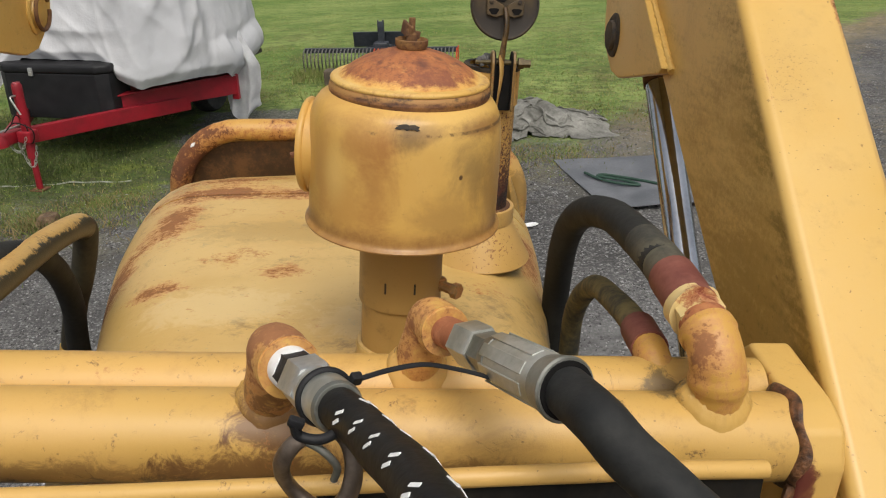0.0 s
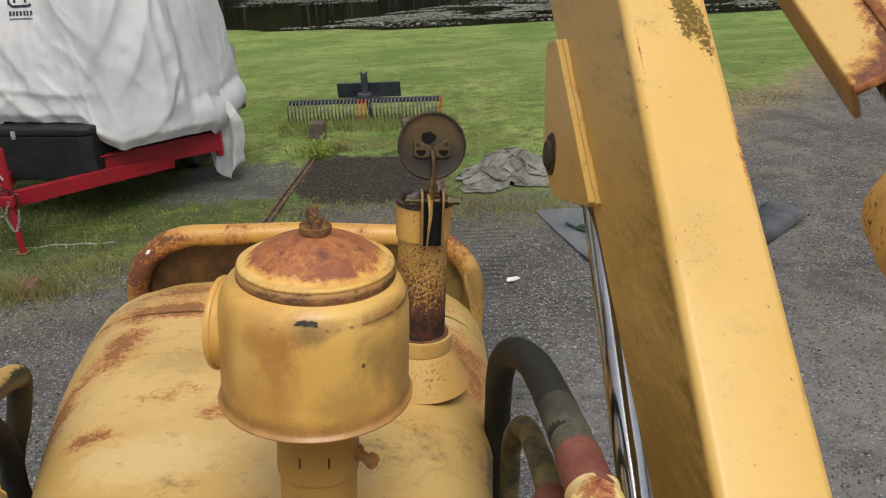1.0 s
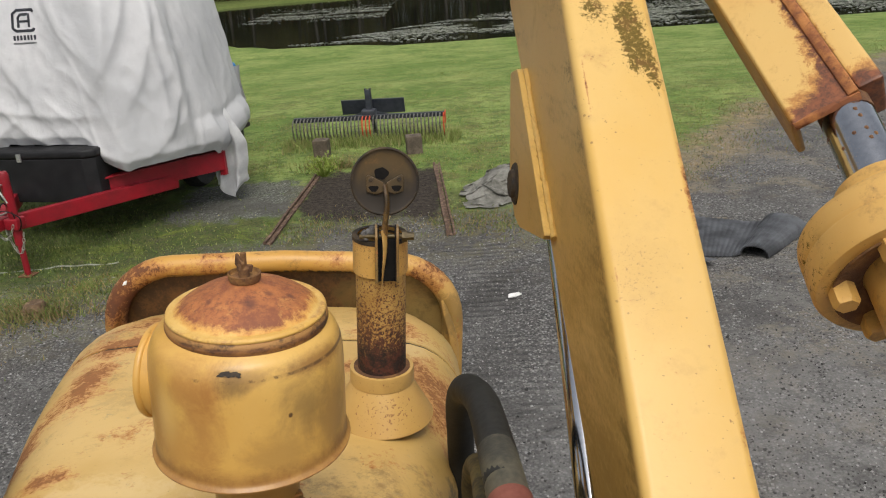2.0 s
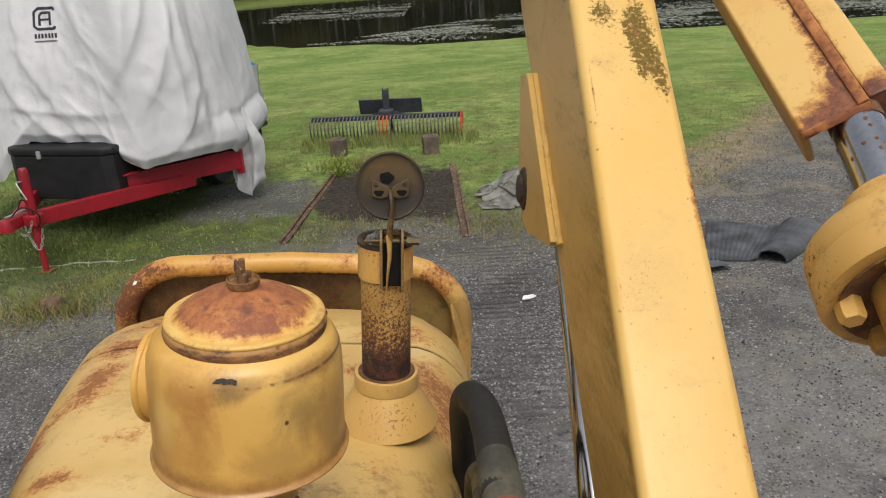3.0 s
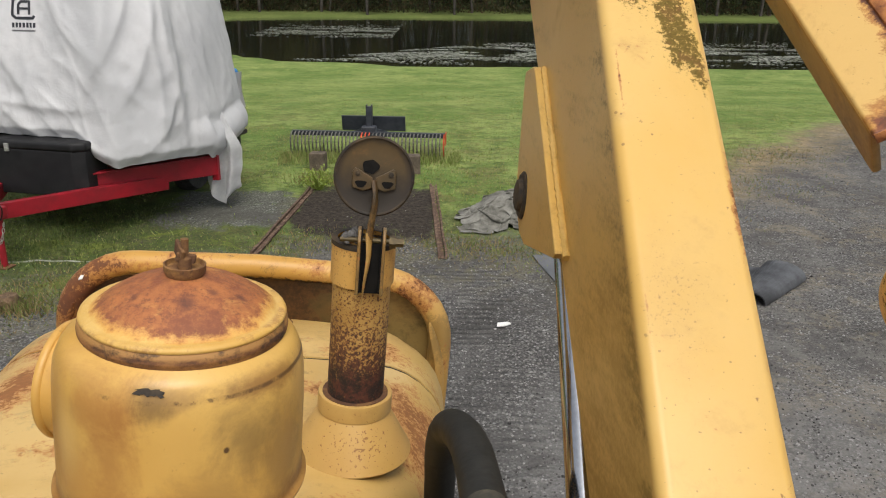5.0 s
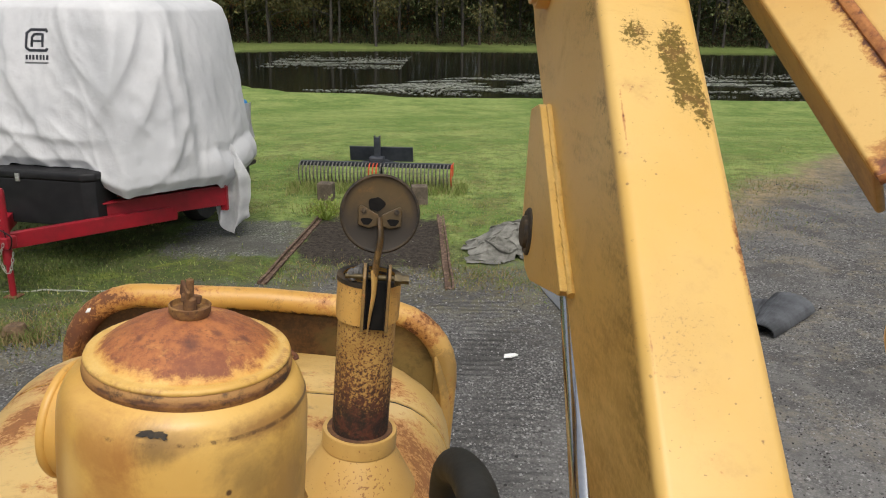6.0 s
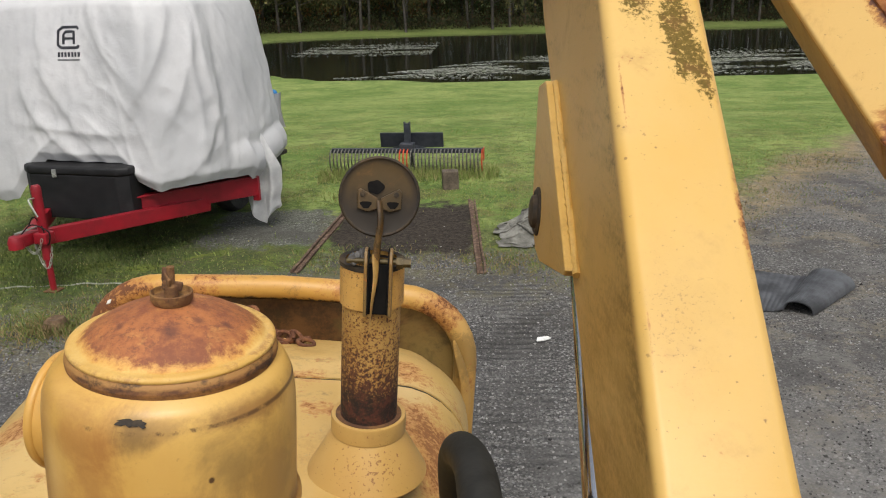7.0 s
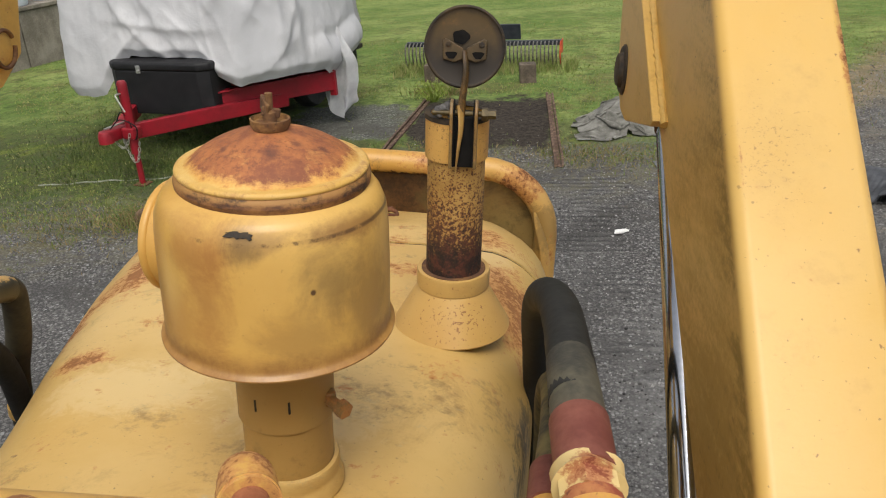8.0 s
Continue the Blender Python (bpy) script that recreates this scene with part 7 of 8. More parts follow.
        hit = shell.ray_cast(Vector((x * 0.90 - 0.075, -1.0, y * 0.86 + 2.05)), Vector((0, 1, 0)))[0]
        return hit + Vector((0, -lift, 0))

    def stroke(pts, w):
        line = [Vector(p) for p in pts]
        fine = [line[i].lerp(line[i + 1], k / 5) for i in range(len(line) - 1) for k in range(5)] + [line[-1]]
        ribbon(fine, w, "emblem_stroke", ink)

    def ribbon(line, w, name, mat):
        bm = bmesh.new()
        rows = []
        for i, p in enumerate(line):
            d = (line[min(i + 1, len(line) - 1)] - line[max(i - 1, 0)]).normalized()
            o = Vector((-d.y, d.x)) * w
            rows.append([bm.verts.new(on_cloth(*(p + o * k))) for k in (-1, -0.33, 0.33, 1)])
        for a, b in zip(rows, rows[1:]):
            for k in range(3):
                bm.faces.new((a[k], a[k + 1], b[k + 1], b[k]))
        bmesh.ops.solidify(bm, geom=bm.faces[:], thickness=0.002)
        part(name, bm, mat, cover)

    stroke([(0.11, 0.10), (0.10, 0.125), (-0.07, 0.125), (-0.115, 0.09), (-0.115, -0.055), (-0.08, -0.085), (0.10, -0.085), (0.11, -0.06)], 0.014)
    stroke([(-0.055, -0.05), (-0.055, 0.05), (-0.03, 0.08), (0.06, 0.08), (0.06, -0.05)], 0.013)
    stroke([(-0.05, 0.01), (0.06, 0.01)], 0.011)
    bar = [Vector((-0.125 + 0.25 * k / 12, -0.155)) for k in range(13)]
    for k in range(7):
        at_x = -0.110 + 0.0367 * k
        ribbon([Vector((at_x - 0.012, -0.155)), Vector((at_x, -0.155)), Vector((at_x + 0.012, -0.155))], 0.024, "print_bar", ink)
    ribbon([p + Vector((0, -0.055)) for p in bar], 0.008, "print_bar", plain("pale_print", (0.20, 0.205, 0.22), (0.3, 0.3, 0.31), 30, 0.7))


build_cover()


FLAP_FABRIC = plain("silver_backed_sheet", (0.66, 0.665, 0.67), (0.78, 0.78, 0.78), 9, 0.32, bump=0.5, bscale=26, dist=0.012)


def build_flap():
    """The slack corner of the cover that hangs to the ground behind the trailer's frame."""
    t = thing("hanging_flap", TRAILER, "loose silver-grey corner of the cover hanging to the ground", "cover")
    bm = bmesh.new()
    rows = []
    for j in range(31):
        v = j / 30
        z = 1.15 - 1.09 * v
        x0 = 1.09 - 0.05 * smooth01(v * 1.5) + 0.02 * noise.noise((v * 5, 0, 1))
        x1 = 1.18 + 0.24 * smooth01(v / 0.5) - 0.10 * v ** 2.2 + 0.03 * noise.noise((v * 6, 3, 1))
        row = []
        for i in range(41):
            u = i / 40
            x = x0 + (x1 - x0) * u
            hem = 0.16 * max(0.0, v - 0.8) / 0.2 * (0.5 + 0.5 * math.sin(u * 7 + 1))
            row.append(bm.verts.new((x, 2.00 + 0.055 * math.sin(u * 13 + v * 1.5) * (0.3 + 0.7 * v) + 0.03 * noise.noise((u * 5, v * 4, 2)) + 0.10 * u, z + hem)))
        rows.append(row)
    for a, b in zip(rows, rows[1:]):
        for i in range(40):
            bm.faces.new((a[i], a[i + 1], b[i + 1], b[i]))
    bmesh.ops.solidify(bm, geom=bm.faces[:], thickness=0.004)
    part("fabric", bm, FLAP_FABRIC, t, smooth=80)


build_flap()

# ---- landscape rake ----
STRIP_BLACK = plain("dark_blue_black_steel", (0.018, 0.022, 0.030), (0.045, 0.05, 0.06), 8, 0.5)
TINE = plain("worn_spring_tine", (0.26, 0.25, 0.22), (0.07, 0.064, 0.055), 40, 0.5, 0.6)
TINE_RED = plain("red_orange_tine", (0.55, 0.085, 0.03), (0.42, 0.05, 0.02), 20, 0.5)


def build_rake():
    m = pose(-1.06, 11.55, 0, 0, 0, -4)
    t = thing("landscape_rake", m @ Matrix.Diagonal((0.972, 1.0, 0.88, 1.0)), "landscape rake with curved spring tines standing on the lawn", "rake")
    part("toolbar", beam((-1.06, 0, 0.36), (1.06, 0, 0.36), 0.07, 0.07), STRIP_BLACK, t)
    n = 42
    for i in range(n):
        x = -1.05 + 2.1 * i / (n - 1)
        red = abs(x + 0.02) < 0.09 or x > 1.02
        line = [(x, -0.05, 0.385), (x, -0.12, 0.36), (x, -0.17, 0.26), (x, -0.15, 0.12), (x, -0.06, 0.012)]
        part("tine", tube(spline(line, 3), 0.010, 5), TINE_RED if red else TINE, t)
    part("end_plate", rbox((0.012, 0.16, 0.18), 0.003, pose(1.07, -0.08, 0.33)), TINE_RED, t)
    part("blade", rbox((0.90, 0.03, 0.24), 0.006, pose(0.02, 0.32, 0.46, 12, 0, 0)), STRIP_BLACK, t, "flat dark steel blade")
    mast = part("hitch_mast", rbox((0.085, 0.08, 0.40), 0.006, pose(0.0, 0.1, 0.56)), STRIP_BLACK, t)
    part("mast_ear", rbox((0.014, 0.07, 0.13), 0.003, pose(-0.035, 0.1, 0.72)), STRIP_BLACK, mast)
    part("mast_ear", rbox((0.014, 0.07, 0.13), 0.003, pose(0.035, 0.1, 0.72)), STRIP_BLACK, mast)
    part("mast_base", rbox((0.20, 0.16, 0.10), 0.02, pose(0, 0.06, 0.42)), STRIP_BLACK, mast)
    for s in (-1, 1):
        part("hitch_arm", beam((s * 0.30, 0.28, 0.30), (s * 0.06, 0.06, 0.42), 0.03, 0.05), STRIP_BLACK, t)
    part("brace", beam((0.0, 0.3, 0.36), (0, 0.1, 0.70), 0.03, 0.02), STRIP_BLACK, t)
    part("stand_leg", beam((0.0, 0.42, 0.02), (0.0, 0.25, 0.40), 0.05, 0.05), STRIP_BLACK, t)


build_rake()


# grass round the trailer; its dark tones hold the trailer's shade
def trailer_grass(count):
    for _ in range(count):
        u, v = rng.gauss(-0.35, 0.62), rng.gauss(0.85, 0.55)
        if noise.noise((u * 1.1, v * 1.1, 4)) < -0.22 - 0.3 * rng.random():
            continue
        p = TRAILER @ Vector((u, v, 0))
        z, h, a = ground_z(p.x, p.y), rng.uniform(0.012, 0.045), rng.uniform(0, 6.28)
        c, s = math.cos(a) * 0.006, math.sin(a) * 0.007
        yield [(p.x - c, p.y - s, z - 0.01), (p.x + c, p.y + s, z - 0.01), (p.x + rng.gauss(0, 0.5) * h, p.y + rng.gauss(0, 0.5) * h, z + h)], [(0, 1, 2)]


scatter_mesh("shade_dark_grass", island_mat("shade_dark_blades", [(0.036, 0.064, 0.013), (0.060, 0.098, 0.020), (0.085, 0.125, 0.028), (0.115, 0.125, 0.040)]), trailer_grass(11000), "grass round the trailer, its tones darkened for the trailer's shade", "grass")


def rake_grass(count):
    for _ in range(count):
        x, y = rng.uniform(-2.2, 0.15), rng.gauss(11.33, 0.16)
        z, h, a = ground_z(x, y), rng.uniform(0.05, 0.15), rng.uniform(0, 6.28)
        c, s = math.cos(a) * 0.006, math.sin(a) * 0.008
        yield [(x - c, y - s, z - 0.01), (x + c, y + s, z - 0.01), (x + rng.gauss(0, 0.4) * h, y + rng.gauss(0, 0.4) * h, z + h)], [(0, 1, 2)]


scatter_mesh("tall_grass", GRASS_BLADE, rake_grass(4200), "taller unmown grass grown up through the rake", "grass")

# ---- timber blocks and iron rails ----
OLD_WOOD = plain("weathered_wood", (0.060, 0.046, 0.032), (0.150, 0.118, 0.084), 9, 0.9, bump=0.6, bscale=45, dist=0.006)


def block(x, y, rz, sz):
    bm = rbox(sz, 0.012, Matrix.Translation((0, 0, sz[2] / 2)))
    for v in bm.verts:
        v.co += Vector((noise.noise(v.co * 9), noise.noise(v.co * 9 + Vector((5, 0, 0))), 0)) * 0.008
    t = thing("timber_block", pose(x, y, ground_z(x, y) - 0.01, 0, 0, rz), "short weathered timber block standing on the grass", "timber block", "timber blocks by the rake")
    part("block", bm, OLD_WOOD, t)
    part("saw_kerf", rbox((sz[0] * 0.8, 0.004, 0.004), 0.001, pose(0, -sz[1] * 0.2, sz[2])), DARK_BAY, t)


block(-0.43, 10.62, 8, (0.20, 0.17, 0.235))
block(-1.61, 10.74, -5, (0.19, 0.17, 0.225))
RAIL = rusty("rusty_rail", (0.075, 0.042, 0.026), (0.19, 0.125, 0.085), (0.022, 0.014, 0.010), 16)


def rail(a, b, label):
    t = thing("iron_rail", Matrix.Identity(4), label, "rail", "rails beside the soil bed")
    a, b = Vector(a), Vector(b)
    d = (b - a).normalized()
    side = d.cross(Vector((0, 0, 1)))
    for k, (o, h) in enumerate(((-0.030, 0.05), (0.030, 0.038))):
        p = [a.lerp(b, u) + side * (o + 0.008 * noise.noise((u * 5, k, 0))) + Vector((0, 0, 0.006 * noise.noise((u * 4, k, 4)))) for u in np.linspace(0, 1, 12)]
        part("rail_flange", tube([q + Vector((0, 0, h / 2)) for q in p], h * 0.42, 4, flat=0.8), RAIL, t, smooth=20)
    part("rail_web", beam(a + Vector((0, 0, 0.012)), b + Vector((0, 0, 0.012)), 0.03, 0.010, 0.003), RAIL, t)


rail((-1.665, 7.50, 0.0), (-1.50, 10.30, 0.0), "long rusty iron rail lying in gravel and grass")
rail((0.008, 7.45, 0.0), (-0.15, 10.0, 0.0), "weathered rusty rail lying along the soil bed")

# ---- tarp, mats and small litter ----
TARP = plain("grey_canvas_tarp", (0.085, 0.082, 0.068), (0.25, 0.245, 0.215), 4, 0.75, bump=0.5, bscale=30, dist=0.01)


def crumpled_tarp(name, x, y, rz, sx, sy, mat, label, category, n=84):
    """A canvas sheet that was gathered up and dropped in a heap."""
    t = thing(name, pose(x, y, ground_z(x, y), 0, 0, rz), label, category)
    u, v = np.meshgrid(np.linspace(-1, 1, n), np.linspace(-1, 1, n))
    wob = np.array([[[noise.noise((a * 2.2, b * 2.2, 3)), noise.noise((a * 2.2, b * 2.2, 13)), noise.noise((a * 3.0, b * 3.0, 23))] for a in np.linspace(-1, 1, n)] for b in np.linspace(-1, 1, n)])
    fine = np.array([[noise.noise((a * 9, b * 9, 33)) for a in np.linspace(-1, 1, n)] for b in np.linspace(-1, 1, n)])
    pos = np.stack([u * sx + 0.10 * wob[..., 0], v * sy + 0.10 * wob[..., 1], 0.42 + 0.18 * wob[..., 2] + 0.05 * fine], 2)

    def rest_on(p):
        lump = 0.25 * np.exp(-np.abs((p[..., 0] + 0.20) / 0.30) ** 3 - np.abs((p[..., 1] - 0.02) / 0.24) ** 3) + 0.15 * np.exp(-np.abs((p[..., 0] - 0.28) / 0.34) ** 3 - np.abs(p[..., 1] / 0.24) ** 3)
        low = p[..., 2] < lump + 0.008
        p[..., 2] = np.where(low, lump + 0.008, p[..., 2])
    pos = drape(pos, 1.14, 1.22, rest_on, 90, give=0.08, still=0.90)
    bm = bmesh.new()
    rows = [[bm.verts.new(pos[j, i]) for i in range(n)] for j in range(n)]
    for p, q in zip(rows, rows[1:]):
        for i in range(n - 1):
            bm.faces.new((p[i], p[i + 1], q[i + 1], q[i]))
    part("canvas", bm, mat, t, smooth=180, weighted=False).modifiers.new("rounding", "SUBSURF").render_levels = 1
    return t


TARP_PLACE = (0.80, 8.68)
crumpled_tarp("folded_tarp", *TARP_PLACE, 4, 0.62, 0.40, TARP, "crumpled grey-brown canvas tarp heaped on the grass", "tarp")
MAT_GREY = plain("grey_rubber_sheet", (0.085, 0.09, 0.098), (0.16, 0.165, 0.175), 4, 0.45, bump=0.3, bscale=60, rough2=0.6)


def sheet(name, corners, lift, mat, label, category, roll=False, n=36):
    """A thin sheet lying on the ground with curling edges; corners run round it."""
    t = thing(name, Matrix.Identity(4), label, category)
    a, b, c, d = [Vector(p) for p in corners]
    bm = bmesh.new()
    rows = []
    for j in range(n + 1):
        row = []
        for i in range(n + 1):
            u, v = i / n, j / n
            p = (a.lerp(b, u)).lerp(d.lerp(c, u), v)
            z = 0.012 + 0.012 * noise.noise((p.x * 3, p.y * 3, 8)) + lift(u, v)
            row.append(bm.verts.new((p.x, p.y, ground_z(p.x, p.y) + max(0.006, z))))
        rows.append(row)
    for q, r in zip(rows, rows[1:]):
        for i in range(n):
            bm.faces.new((q[i], q[i + 1], r[i + 1], r[i]))
    bmesh.ops.recalc_face_normals(bm, faces=bm.faces)
    bmesh.ops.solidify(bm, geom=bm.faces[:], thickness=0.006)
    part("sheet", bm, mat, t, smooth=70)
    return t


sheet("flat_mat", [(1.08, 6.28), (2.05, 6.34), (1.75, 7.62), (0.80, 7.52)], lambda u, v: 0.035 * max(0, 1 - v * 6) * (0.5 + u), MAT_GREY, "flat grey rubber sheet lying on the gravel", "rubber mat")
cord = thing("green_cord", Matrix.Identity(4), "loose loop of green cord on the rubber sheet", "cord")
part("cord", tube(spline([(1.02, 7.12, 0.04), (1.12, 6.95, 0.04), (1.25, 6.82, 0.045), (1.42, 6.78, 0.04), (1.30, 6.90, 0.045), (1.12, 7.02, 0.04), (1.2, 7.05, 0.04), (1.5, 6.86, 0.04), (1.66, 6.72, 0.04)], 8), 0.012, 7), plain("green_cord", (0.015, 0.045, 0.03), (0.03, 0.07, 0.045), 30, 0.7), cord)
RIBBED = Nodes("ribbed_black_rubber")
rib_n = RIBBED.noise(5, 6, 0.6)
RIBBED.bump(RIBBED.add(rib_n, RIBBED.math("MULTIPLY", RIBBED.noise(90, 4), 0.4)), 0.3, 0.004)
RIBBED = RIBBED.done(RIBBED.mix(RIBBED.ramp(rib_n, 0.35, 0.7), (0.030, 0.031, 0.033), (0.095, 0.10, 0.108)), 0.55, spec=0.4)


def build_ribbed_mat():
    """A ribbed sheet, flat on one side, whose other side humps up and rolls over."""
    t = thing("curled_mat", Matrix.Identity(4), "black ribbed rubber mat lying flat and rolled over at one side", "rubber mat")
    near = [Vector(p) for p in ((1.90, 6.57), (2.29, 6.51), (2.47, 6.43))]
    far = [Vector(p) for p in ((2.17, 7.55), (2.72, 7.20), (2.99, 6.98))]
    bm = bmesh.new()
    rows = []
    for j in range(37):
        v = j / 36
        l, h0, h1 = [near[k].lerp(far[k], v) for k in range(3)]
        row = []
        for i in range(121):
            u = i / 120
            rib = 0.004 * math.sin(u * 120 * math.pi / 2.5)
            if u < 0.5:
                p = l.lerp(h0, u / 0.5)
                z = 0.012 + rib + 0.014 * noise.noise((p.x * 3, p.y * 3, 8)) + 0.02 * smooth01((u - 0.38) / 0.12)
            else:
                a = (u - 0.5) / 0.5 * math.pi * 0.985
                h = (0.075 + 0.030 * v) * (1 + 0.10 * noise.noise((v * 5, 2, 0)))
                p = h0.lerp(h1, (1 - math.cos(a)) / 2)
                z = 0.032 * (1 - a / math.pi) + 0.006 + rib * 0.6 + h * math.sin(a) ** 0.75
            row.append(bm.verts.new((p.x, p.y, ground_z(p.x, p.y) + z)))
        rows.append(row)
    for q, r in zip(rows, rows[1:]):
        for i in range(120):
            bm.faces.new((q[i], q[i + 1], r[i + 1], r[i]))
    bmesh.ops.recalc_face_normals(bm, faces=bm.faces)
    bmesh.ops.solidify(bm, geom=bm.faces[:], thickness=0.008)
    part("sheet", bm, RIBBED, t, smooth=60)


build_ribbed_mat()

lit = thing("white_litter", pose(0.463, 6.04, 0.012, 0, 0, 20), "small white scrap lying on the gravel", "litter")
part("scrap", plate([(-0.055, -0.02), (0.0, -0.03), (0.06, -0.012), (0.05, 0.022), (-0.03, 0.028)], 0.014, None, 0.004), WHITE_TAPE, lit)
st = thing("white_strip", Matrix.Identity(4), "thin white plastic strip lying in the grass", "strip")
part("strip", tube([(x, 7.16 + 0.02 * math.sin(x * 3) + (x + 4) * 0.11, 0.010 + 0.006 * math.sin(x * 9 + 1) + 0.005 * math.sin(x * 23)) for x in np.linspace(-4.7, -2.95, 50)], 0.008, 6, flat=0.6), plain("dull_white_strip", (0.27, 0.28, 0.23), (0.13, 0.15, 0.09), 14, 0.8), st)


def stump(x, y, r, h):
    t = thing("tree_stump", pose(x, y, 0), "small rotten brown stump among dry weeds", "stump")
    bm = lathe([(r * 1.35, -0.01), (r * 1.1, h * 0.3), (r * 0.95, h * 0.75), (r * 0.7, h), (0, h * 0.9)], 20, None, wobble=0.35)
    part("wood", bm, plain("rotten_wood", (0.09, 0.055, 0.03), (0.20, 0.13, 0.075), 14, 0.95, bump=0.8, bscale=40, dist=0.01), t)


stump(-3.22, 6.25, 0.085, 0.10)


def weeds(count):
    for _ in range(count):
        cx, cy, s = rng.choice(((-3.2, 6.20, 0.16), (-3.2, 6.25, 0.35), (-3.6, 6.2, 0.5), (-2.95, 6.75, 0.25), (-1.45, 10.1, 0.14), (0.2, 7.8, 0.3), (-4.3, 6.1, 0.6), (0.8, 7.7, 0.4), (3.4, 10.2, 0.6), (-1.2, 7.9, 0.35), (2.2, 9.0, 0.5), (4.4, 12.0, 0.5)))
        x, y = rng.gauss(cx, s), rng.gauss(cy, s * 0.6)
        h, a = rng.uniform(0.012, 0.05) * (2.6 if s < 0.2 else 1.0), rng.uniform(0, 6.28)
        z, w = ground_z(x, y), 0.005
        c, sn = math.cos(a) * w, math.sin(a) * w
        yield [(x - c, y - sn, z - 0.004), (x + c, y + sn, z - 0.004), (x + rng.gauss(0, 0.6) * h, y + rng.gauss(0, 0.6) * h, z + h)], [(0, 1, 2)]


scatter_mesh("dry_weeds", island_mat("dry_weed_blades", [(0.20, 0.14, 0.06), (0.13, 0.17, 0.035), (0.26, 0.20, 0.09), (0.10, 0.14, 0.03)]), weeds(9000), "dry straw-coloured weeds along the edge of the gravel", "weeds")


def plant(x, y):
    t = thing("weed_plant", pose(x, y, 0), "bright yellow-green leafy weed beside the rail", "plant")
    bm = bmesh.new()
    r3 = random.Random(8)
    for _ in range(60):
        a, l = r3.uniform(0, 6.28), r3.uniform(0.10, 0.30)
        p = Vector((math.cos(a) * l * 0.6, math.sin(a) * l * 0.5, 0.06 + r3.random() * 0.22))
        tube([(0, 0, 0), p * 0.6, p], 0.004, 4, bm)
        for k in range(4):
            q = p + Vector((r3.gauss(0, 0.03), r3.gauss(0, 0.03), r3.gauss(0, 0.02)))
            rot = Euler((r3.random() * 6, r3.random() * 6, r3.random() * 6)).to_matrix()
            bm.faces.new([bm.verts.new(q + rot @ Vector(v)) for v in ((-0.019, 0, 0), (0, -0.008, 0.002), (0.019, 0, 0), (0, 0.008, 0.002))])
    part("leaves", bm, plain("bright_weed_leaf", (0.16, 0.24, 0.03), (0.26, 0.30, 0.05), 30, 0.6), t)


plant(-1.45, 9.75)

# ---- things behind the trailer ----
bl = thing("blue_tarp", pose(-3.03, 11.4, 0, 0, 0, -12), "blue tarp over a boxy load behind the trailer", "tarp")
part("tarp", rbox((0.34, 0.8, 0.20), 0.06, pose(0, 0, 1.05), seg=3), plain("blue_tarp_sheet", (0.02, 0.16, 0.42), (0.03, 0.24, 0.55), 6, 0.45), bl)
bm = bmesh.new()
rows = []
for j in range(25):
    v = j / 24
    row = []
    for i in range(61):
        u = i / 60
        side_x = 0.185 + 0.035 * math.sin(u * 22 + 1.2 * math.sin(v * 3)) * (0.25 + v) + 0.02 * v
        drop = (0.44 + 0.10 * noise.noise((u * 6, 0, 2)) + 0.05 * noise.noise((u * 19, 0, 5))) * v
        row.append(bm.verts.new((side_x, -0.44 + 0.86 * u, 1.10 - drop)))
    rows.append(row)
for p, q in zip(rows, rows[1:]):
    for i in range(60):
        bm.faces.new((p[i], p[i + 1], q[i + 1], q[i]))
bmesh.ops.solidify(bm, geom=bm.faces[:], thickness=0.004)
part("white_sheet", bm, FABRIC, bl, "tattered white sheet hanging over its side", smooth=80)
part("dark_base", rbox((0.31, 0.7, 0.97), 0.03, pose(0.0, 0.0, 0.485)), BLACK_PLASTIC, bl)

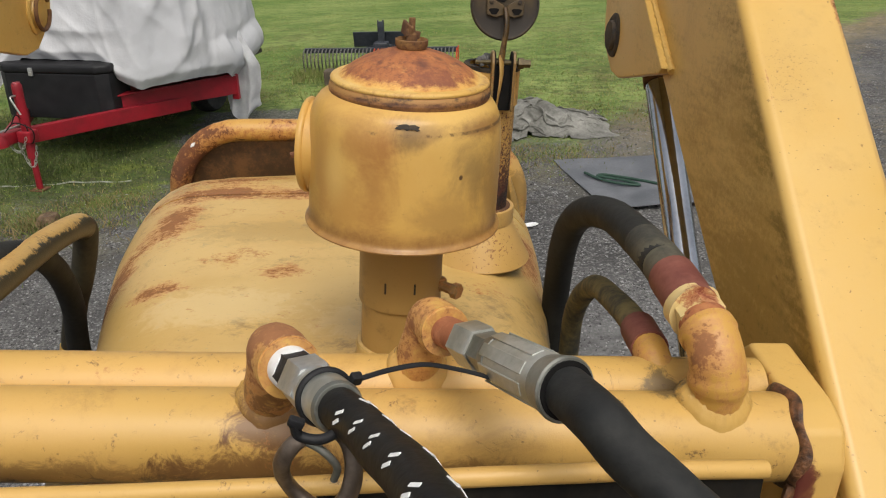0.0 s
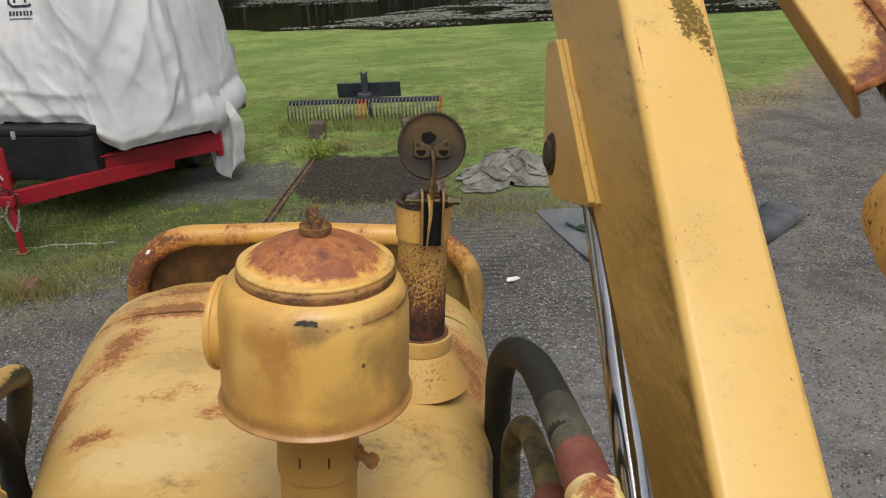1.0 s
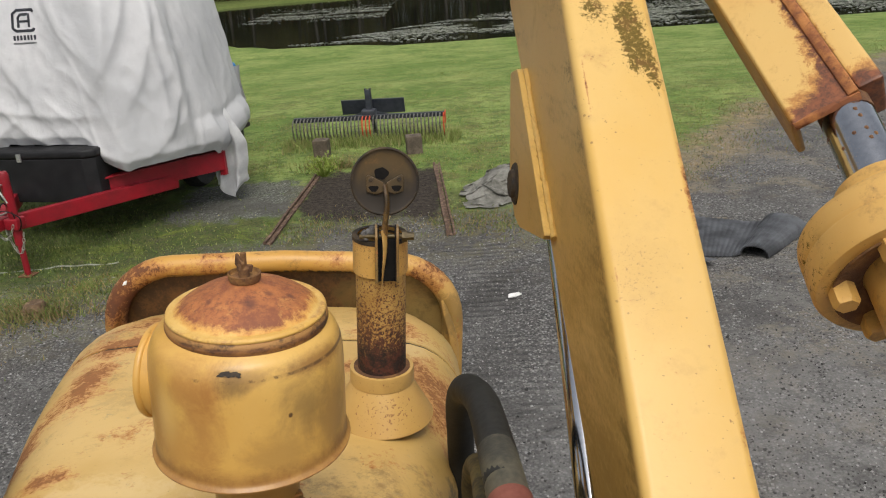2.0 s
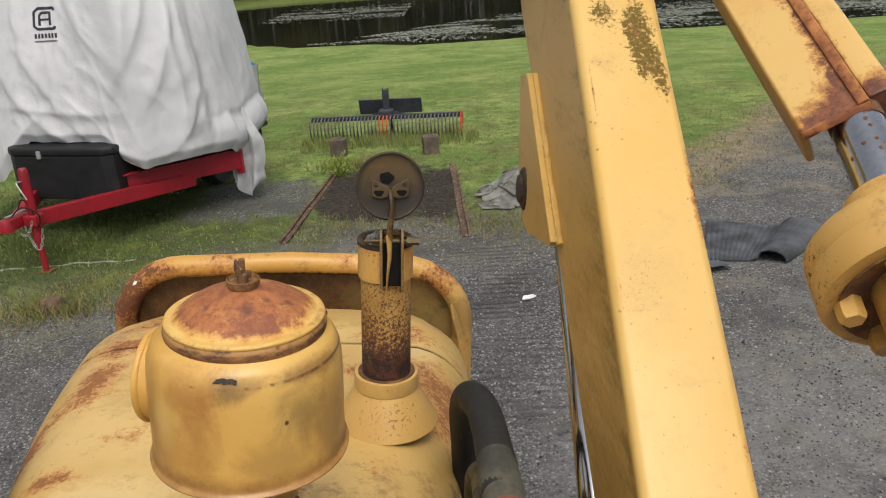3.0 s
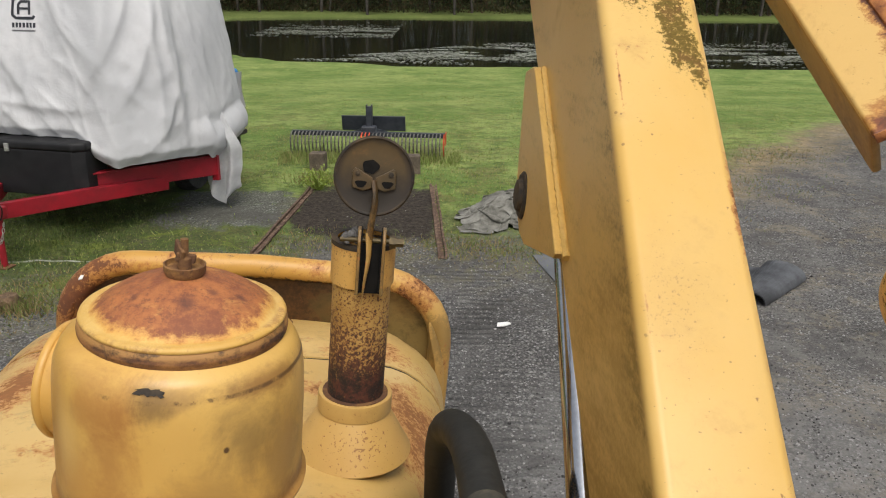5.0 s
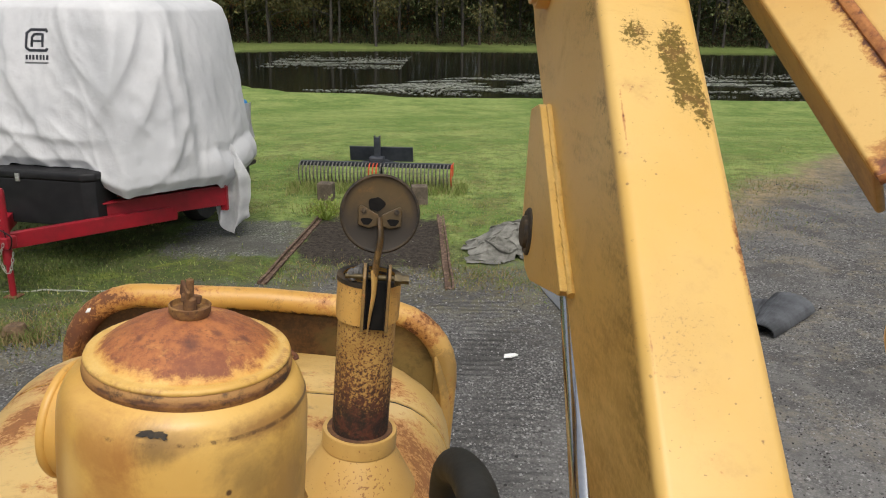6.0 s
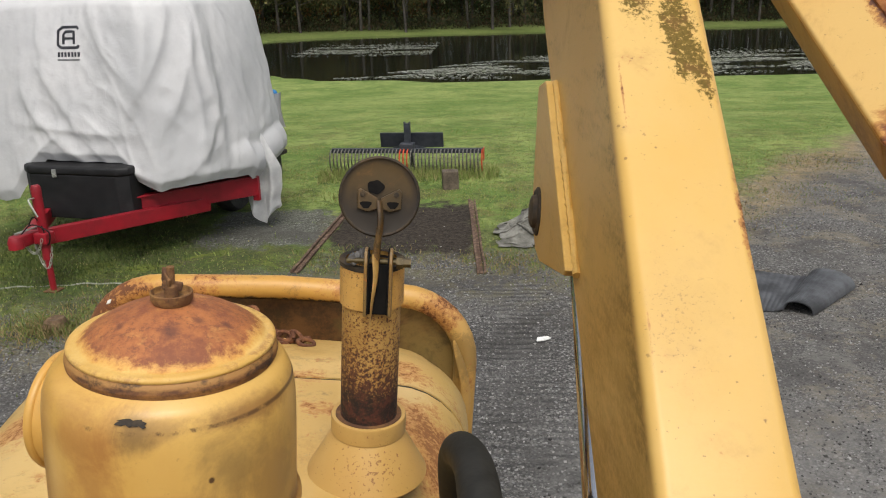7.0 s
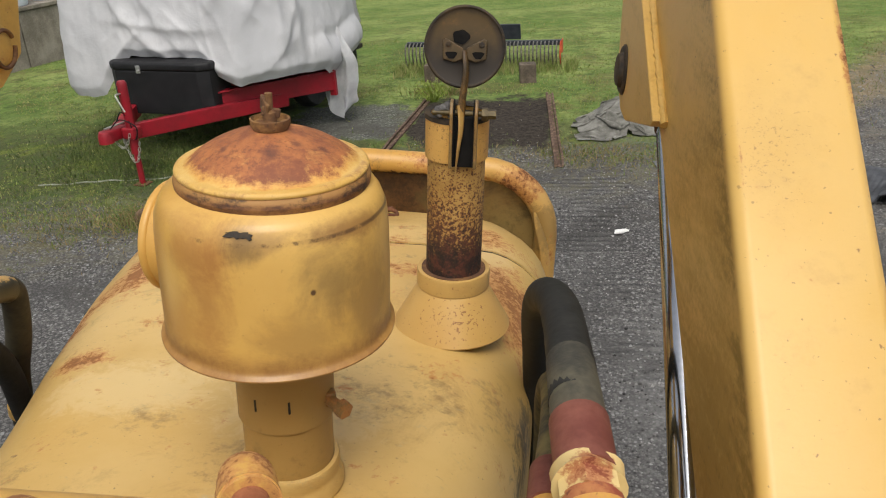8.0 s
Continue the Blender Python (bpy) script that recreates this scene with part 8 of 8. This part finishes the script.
# ---- concrete wall and what stands on it ----
CONC = plain("stained_concrete", (0.16, 0.138, 0.110), (0.33, 0.295, 0.245), 3, 0.9, bump=0.4, bscale=40, dist=0.006)
wall = thing("wall_west", pose(-8.2, 12.4, 0, 0, 0, -14), "low stained concrete retaining wall of large blocks", "wall", kind="structure")
for i in range(6):
    part("concrete_block", rbox((0.6, 1.18, 0.85), 0.015, pose(-0.3, -3.0 + 1.2 * i, 0.42)), CONC, wall)
part("coping", rbox((0.66, 7.2, 0.06), 0.01, pose(-0.3, 0, 0.88)), CONC, wall)
JUG = plain("white_plastic_drum", (0.62, 0.68, 0.74), (0.50, 0.55, 0.60), 6, 0.45)
for i, (dx, dy) in enumerate(((-0.30, -0.6), (-0.28, 0.15), (-0.32, 0.95))):
    t = thing("plastic_drum", wall.matrix_world @ Matrix.Translation((dx, dy, 0.91)), "pale blue-white plastic drum standing on the concrete wall", "drum", "drums on the wall")
    part("drum_body", lathe([(0, 0), (0.24, 0), (0.26, 0.03), (0.26, 0.25), (0.252, 0.28), (0.26, 0.31), (0.26, 0.62), (0.24, 0.66), (0, 0.67)], 28), JUG, t)
    part("drum_lid", lathe([(0.25, 0.645), (0.27, 0.65), (0.27, 0.69), (0, 0.70)], 28), JUG, t)

# ---- rusty chain lying on the front of the hood ----
CHAIN_RUST = rusty("brown_chain_rust", (0.10, 0.035, 0.016), (0.22, 0.09, 0.035), (0.03, 0.014, 0.01), 60)
chn = thing("rusty_chain", TRACTOR, "short rusty chain lying on the hood beside the guard", "chain")
r5 = random.Random(2)
for i in range(13):
    u = i / 12
    q = Vector((-0.035 + 0.135 * u + 0.010 * math.sin(i * 2.1), 2.115 - 0.045 * smooth01(u) + 0.014 * math.sin(i * 1.4), 0))
    z = hood_top(q.y) + 0.006 + 0.009 * (i % 2) + (0.012 if 3 < i < 7 else 0.0)
    m = Matrix.Translation((q.x, q.y, z)) @ pose(0, 0, 0, 65 * (i % 2) + r5.uniform(-25, 25), r5.uniform(-25, 25), r5.uniform(-70, 70))
    pts = [m @ Vector((0.0185 * math.cos(t), 0.0105 * math.sin(t), 0)) for t in np.linspace(0, 2 * math.pi, 17)]
    part("chain_link", tube(pts, 0.0042, 9, caps=False), CHAIN_RUST, chn)
part("chain_hook", tube(spline([(-0.105, 2.115, 1.798), (-0.07, 2.12, 1.806), (-0.035, 2.118, 1.816), (-0.012, 2.105, 1.826), (0.0, 2.092, 1.815), (-0.008, 2.082, 1.803)], 6), lambda u: 0.0075 - 0.003 * u, 8), CHAIN_RUST, chn)
